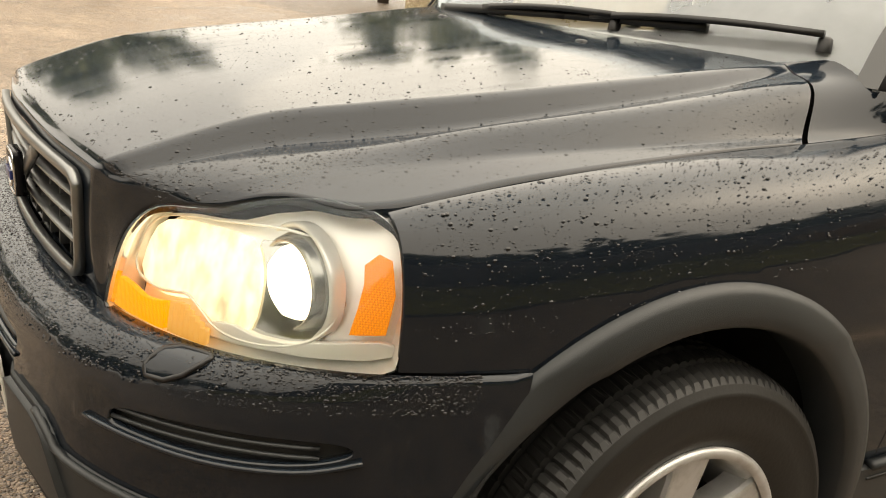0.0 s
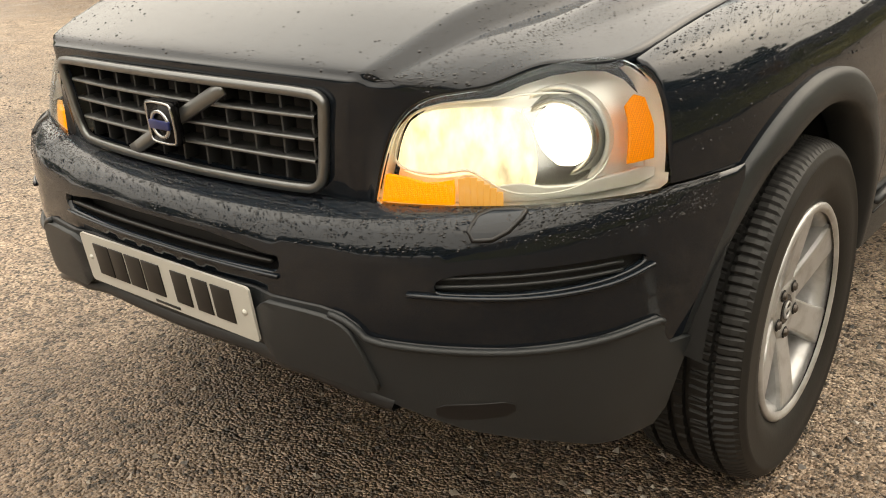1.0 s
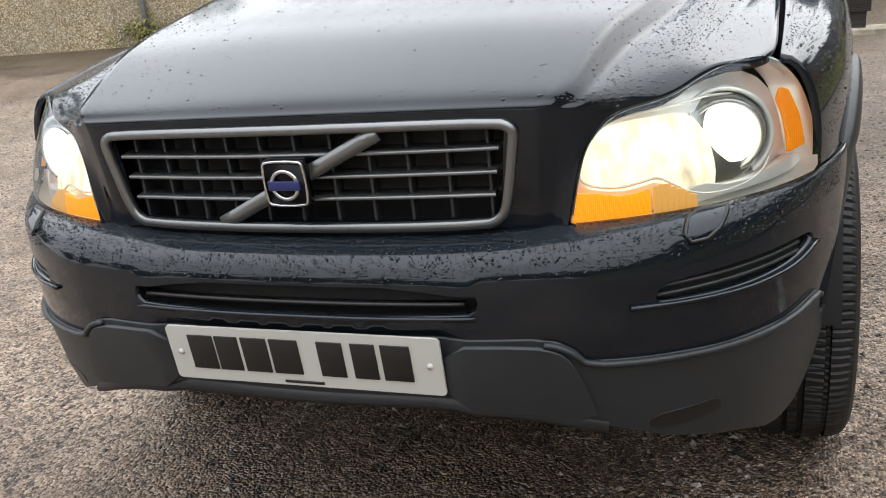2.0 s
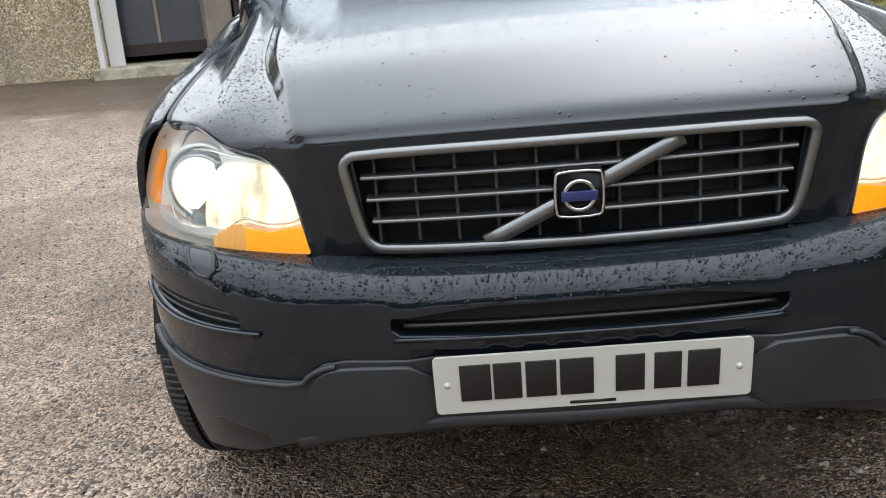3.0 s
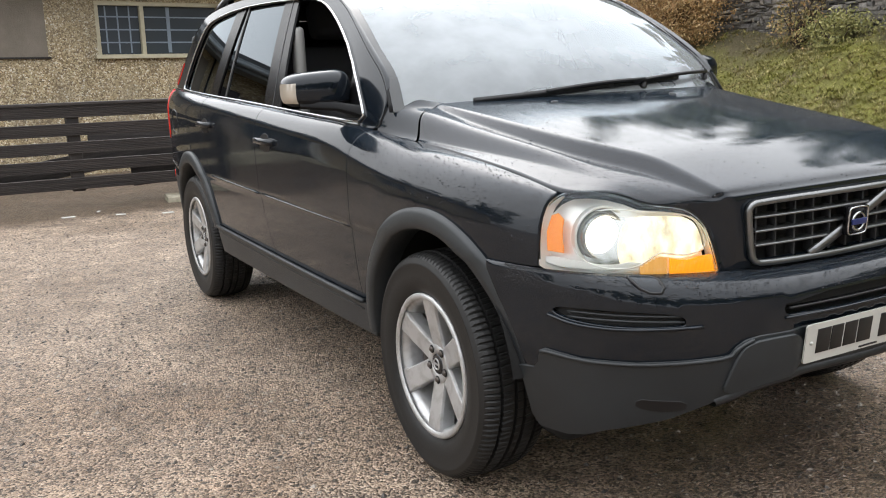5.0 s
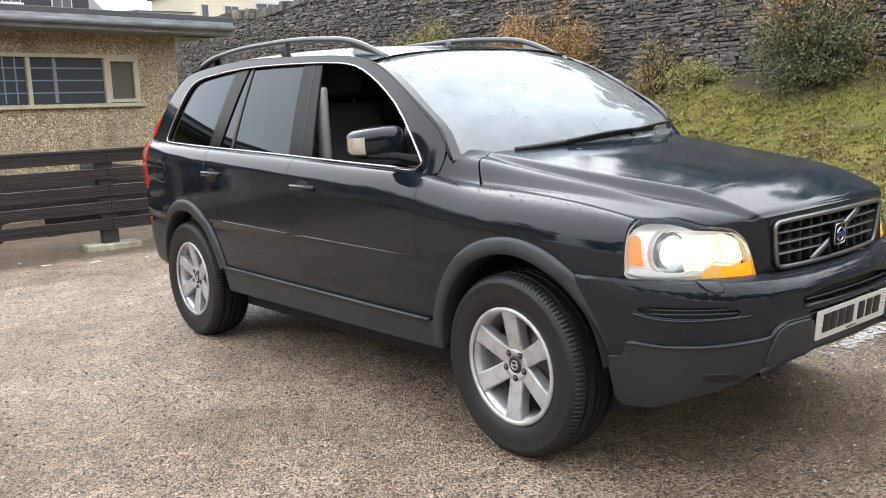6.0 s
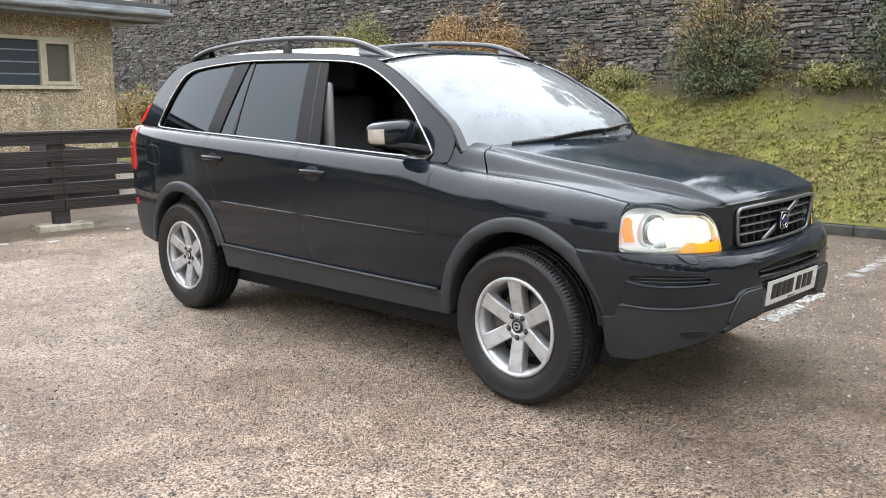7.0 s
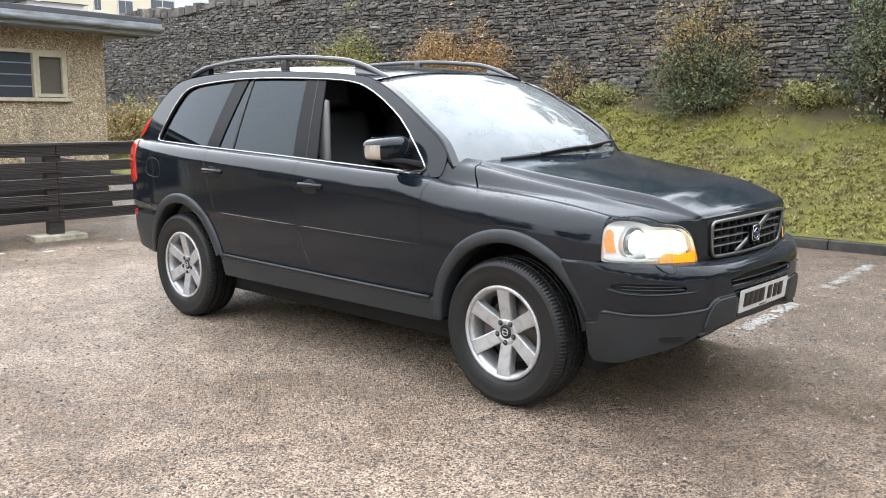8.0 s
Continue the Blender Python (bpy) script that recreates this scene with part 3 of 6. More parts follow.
def shrub(name, label, place, size, leaf, count, leaf_size, stems=14, seed=1, droop=0.0):
    r = np.random.default_rng(seed)
    s = empty(name, label, "shrub", place)
    verts, faces = [], []
    ends = []
    for i in range(stems):
        a, e = r.uniform(0, 2 * math.pi), r.uniform(0.35, 1.25)
        d = np.array([math.cos(a) * math.cos(e) * size[0], math.sin(a) * math.cos(e) * size[1], math.sin(e) * size[2]]) * r.uniform(0.65, 1.08)
        pts = [d * t + np.array([0, 0, 0.12 * math.sin(t * 3)]) + r.normal(0, 0.025, 3) * (t > 0) for t in np.linspace(0, 1, 7)]
        ends += pts[2:]
        for q, p in enumerate(pts[:-1]):
            b = pts[q + 1]
            rad = 0.012 * (1 - q / 7) + 0.003
            k = len(verts)
            for at, rr in ((p, rad), (b, rad * 0.85)):
                for m in range(4):
                    verts.append(at + np.array([math.cos(m * 1.57), math.sin(m * 1.57), 0]) * rr)
            faces += [(k + m, k + (m + 1) % 4, k + 4 + (m + 1) % 4, k + 4 + m) for m in range(4)]
    sheet("branchwork", verts, faces, BARK, s)
    ends = np.array(ends)
    tufts = ends[r.integers(0, len(ends), max(30, count // 55))] + r.normal(0, 1, (max(30, count // 55), 3)) * np.array(size) * 0.14
    pick = tufts[r.integers(0, len(tufts), count)]
    c = pick + r.normal(0, 1, (count, 3)) * np.array([0.055, 0.07, 0.06]) * (0.6 + 0.5 * max(size))
    c[:, 2] = np.maximum(c[:, 2], 0.02) - droop * r.uniform(0, 1, count)
    u = r.normal(0, 1, (count, 3))
    u /= np.linalg.norm(u, axis=1)[:, None]
    w = np.cross(u, r.normal(0, 1, (count, 3)))
    w /= np.linalg.norm(w, axis=1)[:, None]
    nn = np.cross(u, w)
    ls = leaf_size * r.uniform(0.6, 1.4, count)[:, None]
    v = np.stack([c - u * ls, c - w * ls * 0.42 + nn * ls * 0.15, c + u * ls, c + w * ls * 0.42 + nn * ls * 0.15], 1).reshape(-1, 3)
    f = np.arange(4 * count).reshape(-1, 4)
    lv = sheet("leaves", v, f, leaf, s, smooth=False)
    return s


def on_bank(x, y, dz=-0.05):
    return (x, y, float(bank_z(x, y)) + dz)


shrub("shrub", "leafy dark green shrub with bare reddish twigs", on_bank(7.55, 3.45), (0.50, 0.92, 1.10), LEAF_DARK, 15000, 0.021, 46, 3)
shrub("shrub", "tall dark green shrub against the stone wall", on_bank(7.55, 1.0), (0.50, 0.75, 1.75), LEAF_DARK, 11000, 0.022, 44, 5)
shrub("shrub", "rusty brown dead hedge plant against the stone wall", on_bank(7.62, 8.25), (0.45, 1.45, 1.55), LEAF_RUST, 30000, 0.021, 70, 8, 0.2)
shrub("shrub", "low yellow-green shrub against the stone wall", on_bank(7.65, 11.0), (0.45, 1.25, 1.55), LEAF_LIME, 24000, 0.022, 60, 9)
shrub("shrub", "rambling yellow-green growth beside the building", (7.3, 18.6, 0.05), (0.5, 1.2, 1.45), LEAF_LIME, 5000, 0.04, 24, 10)
shrub("bramble", "low trailing bramble at the foot of the wall", on_bank(7.6, 5.3), (0.4, 0.8, 0.32), LEAF_LIME, 4000, 0.022, 22, 11)
shrub("bramble", "low trailing bramble at the foot of the wall", on_bank(7.7, 2.1), (0.35, 0.7, 0.30), LEAF_LIME, 2600, 0.024, 20, 12)
shrub("twig_clump", "thin yellow-brown twigs above the dark shrub", on_bank(7.60, 3.40), (0.55, 1.15, 1.75), LEAF_TWIG, 10000, 0.018, 80, 13)
shrub("twig_clump", "thin bare twigs above the dark shrub", on_bank(7.65, 0.9), (0.6, 1.0, 1.9), LEAF_TWIG, 2500, 0.020, 60, 14)
shrub("ivy", "yellow-green ivy trailing on the stone wall", (7.85, 13.2, 1.6), (0.12, 0.6, 0.7), LEAF_LIME, 1800, 0.03, 22, 15)
shrub("shrub", "rambling yellow-green growth on the bank beside the building", on_bank(6.6, 14.6), (1.0, 1.6, 1.0), LEAF_LIME, 6000, 0.04, 34, 17)
shrub("shrub", "rambling yellow-green growth on the bank beside the building", on_bank(6.2, 17.4), (1.2, 1.8, 1.1), LEAF_TWIG, 5000, 0.04, 34, 18)
shrub("ivy", "dead trailing ivy on the stone wall", on_bank(7.75, 5.9), (0.2, 0.6, 0.95), LEAF_TWIG, 1300, 0.022, 26, 16)


# ---- the low building: u runs to the left along its front from the corner ----
ANG = math.degrees(math.atan(0.2))
BPOSE = pose(2.55, 11.16, 0, 0, 0, ANG)
building = empty("building", "low flat-roofed outbuilding with brown pebbledash walls", "building", kind="")
building.matrix_world = BPOSE


def wall_piece(name, u0, u1, z0, z1, thick, material, parent, out=0.0, bevel=0.004, label=""):
    bm = box_bm(abs(u1 - u0), thick, z1 - z0, bevel, (-(u0 + u1) / 2, thick / 2 - out, (z0 + z1) / 2))
    return part(name, bm, material, parent, label, smooth=False)


def facade():
    """Front wall with openings left for two windows and the doorway."""
    cuts = [(-0.20, 0.46, -0.2, 2.75), (0.46, 2.80, -0.2, 1.60), (0.46, 2.80, 2.34, 2.75), (2.80, 5.42, -0.2, 2.75), (5.42, 7.45, 2.25, 2.75), (7.45, 8.95, -0.2, 2.75),
            (8.95, 10.15, -0.2, 1.02), (8.95, 10.15, 2.2, 2.75), (10.15, 17.0, -0.2, 2.75)]
    for u0, u1, z0, z1 in cuts:
        wall_piece("wall", u0, u1, z0, z1, 0.25, DASH, building, bevel=0.0)
    part("wall", box_bm(0.25, 4.2, 2.95, 0, (0.20 - 0.125, 0.25 + 2.1, 1.275)), DASH, building, smooth=False)
    part("wall", box_bm(17.0, 0.25, 2.95, 0, (-8.4, 4.4, 1.275)), DASH, building, smooth=False)
    part("wall", box_bm(0.25, 4.2, 2.95, 0, (-16.9, 2.35, 1.275)), DASH, building, smooth=False)
    part("floor_slab", box_bm(17.0, 4.2, 0.1, 0, (-8.4, 2.3, 0.15)), CONC, building, smooth=False)


facade()
roof = part("roof", box_bm(18.0, 5.3, 0.08, 0.01, (-8.1, 2.1, 2.86)), FELT, building, smooth=False)
part("fascia", box_bm(18.0, 0.03, 0.17, 0.004, (-8.1, -0.54, 2.735)), FASCIA, building, smooth=False)
sweep("gutter", [(0.88, -0.60, 2.73), (-17.0, -0.60, 2.73)], [(-0.05, 0.03), (-0.045, -0.02), (-0.02, -0.045), (0.02, -0.045), (0.045, -0.02), (0.05, 0.03)], FASCIA, building)
part("fascia", box_bm(0.03, 5.3, 0.17, 0.004, (0.90, 2.1, 2.735)), FASCIA, building, smooth=False)
part("soffit", box_bm(18.0, 0.55, 0.02, 0, (-8.1, -0.27, 2.64)), FASCIA, building, smooth=False)
part("soffit", box_bm(0.7, 5.0, 0.02, 0, (0.55, 2.3, 2.64)), FASCIA, building, smooth=False)


def building_window(u0, u1, z0, z1, splits, frosted_first):
    w = new("window")
    w.parent = building
    part("sill", box_bm(u1 - u0 + 0.10, 0.17, 0.055, 0.006, (-(u0 + u1) / 2, 0.02, z0 + 0.01)), CREAM, w, smooth=False)
    part("frame_top", box_bm(u1 - u0, 0.09, 0.055, 0.004, (-(u0 + u1) / 2, 0.055, z1 - 0.027)), CREAM, w, smooth=False)
    for u in (u0 + 0.028, u1 - 0.028, *splits):
        part("frame_post", box_bm(0.055, 0.085, z1 - z0 - 0.02, 0.004, (-u, 0.055, (z0 + z1) / 2)), CREAM, w, smooth=False)
    edges = [u0, *splits, u1]
    for i, (a, b) in enumerate(zip(edges[:-1], edges[1:])):
        fr = frosted_first and i == 0
        part("pane", box_bm(b - a - 0.05, 0.012, z1 - z0 - 0.09, 0, (-(a + b) / 2, 0.075, (z0 + z1) / 2)), FROST if fr else PANE, w, smooth=False)
        if fr:
            for (cx, cz, sx, sz) in ((a + 0.06, (z0 + z1) / 2, 0.05, z1 - z0 - 0.10), (b - 0.05, (z0 + z1) / 2, 0.05, z1 - z0 - 0.10), ((a + b) / 2, z0 + 0.075, b - a - 0.08, 0.05), ((a + b) / 2, z1 - 0.075, b - a - 0.08, 0.05)):
                part("casement", box_bm(sx, 0.05, sz, 0.004, (-cx, 0.035, cz)), CREAM, w, smooth=False)
        else:
            for k in range(1, 4):
                part("glazing_bar", box_bm(b - a - 0.08, 0.012, 0.018, 0, (-(a + b) / 2, 0.066, z0 + 0.03 + (z1 - z0 - 0.06) * k / 4)), BARS, w, smooth=False)
            nb = 3 if b - a < 0.7 else 1
            for k in range(1, nb + 1):
                part("glazing_bar", box_bm(0.018 if nb > 1 else 0.05, 0.010, z1 - z0 - 0.12, 0, (-(a + (b - a) * (k / (nb + 1) if nb > 1 else 0.66)), 0.0655, (z0 + z1) / 2)), BARS, w, smooth=False)


building_window(0.46, 2.80, 1.60, 2.34, (1.0, 2.15), True)
building_window(8.95, 10.15, 1.02, 2.20, (9.55,), False)
p = wall_piece("blocked_window", 3.45, 4.75, 1.62, 2.50, 0.03, PANELW, building, out=0.018, label="grey board covering an old window")
wall_piece("board_ledge", 3.42, 4.78, 1.595, 1.62, 0.05, DOORW, building, out=0.03)
sweep("downpipe", [(-4.95, -0.06, 2.66), (-4.95, -0.06, 0.12)], circle(0.036, 12), PIPE, building, up=(1, 0, 0))
sweep("downpipe", [(-10.42, -0.06, 2.66), (-10.42, -0.06, 0.10)], circle(0.04, 12), FASCIA, building, up=(1, 0, 0))


def doorway():
    d = new("doorway")
    d.parent = building
    d["label"] = "recessed dark double door with a pale jamb"
    part("reveal", box_bm(0.30, 0.25, 2.3, 0.01, (-5.62, 0.10, 1.15)), DOORW, d, smooth=False)
    part("door_post", box_bm(0.36, 0.20, 2.3, 0.01, (-5.98, 0.14, 1.15)), PANELW, d, smooth=False)
    for c in (-6.49, -7.08):
        lf = part("door_leaf", box_bm(0.56, 0.05, 1.95, 0.01, (c, 0.30, 1.30)), PANE, d, smooth=False)
    for c in (-6.19, -6.79, -7.37):
        part("door_stile", box_bm(0.045, 0.08, 1.98, 0.006, (c, 0.28, 1.30)), PANELW, d, smooth=False)
    part("door_rail", box_bm(1.2, 0.08, 0.16, 0.006, (-6.79, 0.275, 0.37)), DOORW, d, smooth=False)
    part("jamb", box_bm(0.07, 0.22, 2.15, 0.008, (-7.50, -0.06, 1.22)), WHITE, d, smooth=False)
    part("jamb_board", box_bm(0.20, 0.04, 2.0, 0.006, (-7.34, 0.02, 1.20)), WHITE, d, smooth=False)
    part("step", box_bm(2.25, 0.50, 0.24, 0.02, (-6.48, -0.10, 0.085)), CONC, d, smooth=False, label="stained pale concrete step")


doorway()


# ---- the rail fence ----
def grooved_board(length, thick, height, at):
    """A decking board whose front, towards -y, is cut with grooves along its length."""
    prof, k = [], 7
    for i in range(k):
        z0, z1 = -height / 2 + height * i / k, -height / 2 + height * (i + 1) / k
        prof += [(-thick / 2 + 0.005, z0 + 0.001), (-thick / 2, z0 + 0.004), (-thick / 2, z1 - 0.004), (-thick / 2 + 0.005, z1 - 0.001)]
    prof += [(thick / 2, height / 2), (thick / 2, -height / 2)]
    bm = bmesh.new()
    ends = [[bm.verts.new((at[0] + s * length / 2, at[1] + y, at[2] + z)) for y, z in prof] for s in (-1, 1)]
    m = len(prof)
    for i in range(m):
        j = (i + 1) % m
        bm.faces.new((ends[0][i], ends[0][j], ends[1][j], ends[1][i]))
    bm.faces.new(ends[0][::-1])
    bm.faces.new(ends[1])
    bmesh.ops.recalc_face_normals(bm, faces=bm.faces)
    return bm


def build_fence():
    f = empty("fence", "low dark stained timber rail fence on concrete pads", "fence", (0, 7.2, 0))
    zs = [1.005 - 0.176 * k for k in range(5)]
    for i, z in enumerate(zs):
        x0 = -2.335
        for x1 in (0.12, 1.62):
            for y in (-0.065,):
                part("board", grooved_board(x1 - x0 - 0.006, 0.032, 0.118, ((x0 + x1) / 2, y, z)), WOOD, f, smooth=False)
            x0 = x1
    for x in (-2.25, -1.02, 0.10, 1.5):
        end = x in (-2.25, 0.10, 1.5)
        part("post", box_bm(0.17 if end else 0.12, 0.10, 1.0 if end else 0.80, 0.006, (x, 0.005, 0.55 if end else 0.62)), WOOD, f, smooth=False)
    cap = part("cap_rail", box_bm(3.97, 0.15, 0.03, 0.005, (-0.36, -0.02, 1.078)), WOOD, f, smooth=False)
    for x, rz in ((-2.16, 3), (0.10, -6), (1.5, 4)):
        pad = part("concrete_pad", box_bm(0.56, 0.34, 0.075, 0.008), CONC, f, smooth=False, label="pale stained concrete pad")
        pad.matrix_basis = pose(x, -0.02, 0.057, 0, 0, rz)


build_fence()


def old_board(x, y, length, width, rz, ry, z):
    o = part("old_board", box_bm(length, 0.03, width, 0.004), WOOD, smooth=False)
    o.matrix_world = pose(x, y, z, -14, ry, rz)
    tagged(o, "dark old timber board dumped behind the fence", "timber", "dumped boards")


for x, y, ln, wd, rz, ry, z in ((-0.75, 7.42, 2.2, 0.20, 4, -8, 0.50), (-0.1, 7.50, 1.5, 0.30, -3, 5, 0.66), (0.25, 7.58, 1.4, 0.40, 2, -3, 0.42), (0.5, 7.66, 1.0, 0.18, 0, 8, 0.80)):
    old_board(x, y, ln, wd, rz, ry, z)
for k, (x, y, w, rz) in enumerate(((-0.35, 6.35, 0.11, 10), (-0.75, 6.55, 0.09, -20), (0.55, 6.6, 0.05, 40), (-1.2, 6.7, 0.12, 5), (-0.9, 6.9, 0.06, 70), (0.1, 6.2, 0.03, 0))):
    o = part("paper_scrap", box_bm(w, w * 0.45, 0.008, 0.002), LITTER)
    o.matrix_world = pose(x, y, float(ground_z(x, y)) + 0.004, 0, 0, rz)
    tagged(o, "scrap of pale litter lying on the asphalt", "litter", "litter by the fence")


# ---- loose grit on the asphalt ----
def build_grit():
    r = np.random.default_rng(31)
    n = 90000
    x, y = r.uniform(-6.5, 4.8, n), r.uniform(-4.2, 6.0, n)
    patch = np.sin(x * 1.3 + 0.8 * np.sin(y * 0.9)) + np.sin(y * 1.1 + x * 0.6)
    ok = patch + r.normal(0, 1.2, n) > -0.9
    x, y = x[ok], y[ok]
    n = len(x)
    s = np.clip(r.gamma(3.0, 0.0019, n), 0.003, 0.012)
    c = np.stack([x, y, ground_z(x, y) - 0.0004], 1)
    a = r.uniform(0, 2 * math.pi, n)
    ring = []
    for k in range(4):
        t = a + k * math.pi / 2 + r.normal(0, 0.25, n)
        q = s * r.uniform(0.7, 1.25, n)
        ring.append(c + np.stack([np.cos(t) * q, np.sin(t) * q, 0 * q], 1))
    top = c + np.stack([r.normal(0, 0.3, n) * s, r.normal(0, 0.3, n) * s, s * r.uniform(0.45, 0.9, n)], 1)
    v = np.stack(ring + [top], 1).reshape(-1, 3)
    base = (np.arange(n) * 5)[:, None]
    f = np.concatenate([base + np.array(q) for q in ((0, 1, 4), (1, 2, 4), (2, 3, 4), (3, 0, 4))])
    tagged(sheet("grit", v, f, GRIT, None, smooth=False), "loose pale and dark stone grit on the asphalt", "grit", kind="stuff")


build_grit()


# ---- painted lines ----
def worn_line(name, a, b, width, material, gaps, label, seed, cover=1.1):
    """Old road paint: what is left of it lies in small ragged flakes, thinning out towards the edges."""
    r = np.random.default_rng(seed)
    a, b = np.array(a, float), np.array(b, float)
    d = b - a
    L = np.linalg.norm(d)
    d /= L
    n = np.array([-d[1], d[0]])
    flakes = int(min(6000, L * width / 0.00022 * cover))
    verts, faces = [], []
    for t, across, size, turn in zip(r.uniform(0, 1, flakes), r.normal(0, 0.27, flakes), r.gamma(4.0, 0.0027, flakes), r.uniform(0, 6.3, flakes)):
        bare = math.sin(t * L * 9.0 + seed) + math.sin(t * L * 23.0 + 2 * seed) > 1.15
        if any(g0 < t < g1 for g0, g1 in gaps) or abs(across) > 0.52 or bare:
            continue
        c = a + d * t * L + n * across * width
        k = len(verts)
        for i in range(6):
            w = turn + i * math.pi / 3
            q = c + np.array([math.cos(w), math.sin(w)]) * size * float(r.uniform(0.55, 1.2))
            verts.append((q[0], q[1], float(ground_z(q[0], q[1])) + 0.0025 + 0.0006 * (k % 5)))
        faces.append(tuple(range(k, k + 6)))
    o = sheet(name, verts, faces, material, None, smooth=False)
    tagged(o, label, "road marking", kind="structure")


worn_line("bay_line", (1.1, -0.22), (4.5, 0.06), 0.11, LINEP, ((0.36, 0.58), (0.02, 0.06), (0.80, 0.82), (0.72, 0.735)), "worn white parking bay line on the asphalt", 1)
worn_line("bay_line", (-15.2, 3.2), (-16.9, 5.9), 0.10, LINEP, (), "faded white parking bay line", 2)
worn_line("bay_line", (3.35, 10.80), (3.72, 10.72), 0.10, LINEP, (), "faded white parking bay line", 12)
worn_line("bay_line", (3.55, 9.75), (5.0, 9.35), 0.10, LINEP, (), "faded white parking bay line", 13)
for k, off_y in enumerate((0.45, 0.85, 1.35)):
    p0, p1 = BPOSE @ Vector((-7.7, -off_y, 0)), BPOSE @ Vector((-16, -off_y - 0.05, 0))
    worn_line("yard_line", (p0.x, p0.y), (p1.x, p1.y), 0.06, LINEY, ((0.3, 0.34),), "faded yellowish line along the building", 3 + k)
shrub("weeds", "weeds growing along the foot of the wall", tuple(BPOSE @ Vector((-10.3, -0.12, 0.10))), (0.9, 0.22, 0.30), LEAF_LIME, 900, 0.03, 20, 21)


# ---- greenery and a parked car at the far end of the yard ----
for k, (x, y, h) in enumerate(((3.6, 21.5, 2.2), (4.9, 20.8, 2.6), (6.2, 22, 2.8))):
    shrub("shrub", "untidy olive green shrub at the far end of the yard", (x, y, 0.08), (0.9, 0.8, h), LEAF_LIME if k == 1 else LEAF_DARK, 1500, 0.07, 20, 60 + k)


def parked_car(place, rz):
    c = empty("parked_car", "small dark hatchback parked at the far end of the yard", "car", place, rz)
    rows = []
    for y, zb, zt, w in ((-1.9, 0.35, 0.62, 0.70), (-1.8, 0.25, 0.72, 0.80), (-1.0, 0.22, 0.92, 0.84), (0.0, 0.22, 0.96, 0.85), (1.4, 0.22, 0.98, 0.84), (1.85, 0.28, 0.95, 0.78), (1.95, 0.40, 0.80, 0.72)):
        rows.append([(-w + 0.05, y, zb), (-w, y, (zb + zt) / 2), (-w + 0.06, y, zt), (0, y, zt + 0.04), (w - 0.06, y, zt), (w, y, (zb + zt) / 2), (w - 0.05, y, zb)])
    loft("body", rows, PAINT, c)
    rows = []
    for y, z, w in ((-0.95, 0.95, 0.74), (-0.25, 1.38, 0.60), (0.3, 1.46, 0.60), (1.1, 1.42, 0.58), (1.8, 0.98, 0.70)):
        rows.append([(-w - 0.10 * (z - 0.9), y, 0.93), (-w, y, z - 0.03), (0, y, z + 0.02), (w, y, z - 0.03), (w + 0.10 * (z - 0.9), y, 0.93)])
    loft("cabin", rows, PANE, c)
    part("roof", box_bm(1.12, 1.3, 0.04, 0.015, (0, 0.42, 1.465)), PAINT, c)
    for x in (-0.76, 0.76):
        for y in (-1.2, 1.25):
            w = part("wheel", lathe([(-0.09, 0.20), (-0.09, 0.29), (-0.06, 0.31), (0.06, 0.31), (0.09, 0.29), (0.09, 0.20), (0.06, 0.18), (0.06, 0.001)], 24), RUBBER, c)
            w.matrix_basis = pose(x, y, 0.31)


parked_car((3.9, 18.2, 0.05), 80)


# ---- houses on the hill behind ----
def house(name, label, x0, x1, y, z1, wallm, windows, roof_h=1.6):
    h = empty(name, label, "house", ((x0 + x1) / 2, y, 0))
    w = x1 - x0
    part("wall", box_bm(w, 6, z1 + 1, 0, (0, 3, (z1 - 1) / 2)), wallm, h, smooth=False)
    bm = bmesh.new()
    pr = [(-w / 2 - 0.2, -0.3, z1), (w / 2 + 0.2, -0.3, z1), (w / 2 + 0.2, 6.3, z1), (-w / 2 - 0.2, 6.3, z1), (-w / 2 - 0.2, 3, z1 + roof_h), (w / 2 + 0.2, 3, z1 + roof_h)]
    vs = [bm.verts.new(p) for p in pr]
    for q in ((0, 1, 5, 4), (2, 3, 4, 5), (0, 4, 3), (1, 2, 5), (0, 3, 2, 1)):
        bm.faces.new([vs[i] for i in q])
    part("roof", bm, FELT, h, smooth=False)
    for wx, wz, ww, wh in windows:
        o = new("window")
        o.parent = h
        part("frame", box_bm(ww, 0.10, wh, 0.01, (wx, -0.03, wz)), WHITE, o, smooth=False)
        part("pane", box_bm(ww * 0.42, 0.04, wh * 0.80, 0, (wx - ww * 0.235, -0.08, wz)), PANE, o, smooth=False)
        part("pane", box_bm(ww * 0.42, 0.04, wh * 0.80, 0, (wx + ww * 0.235, -0.08, wz)), PANE, o, smooth=False)
        part("sill", box_bm(ww + 0.2, 0.2, 0.12, 0.01, (wx, -0.08, wz - wh / 2)), WHITE, o, smooth=False)


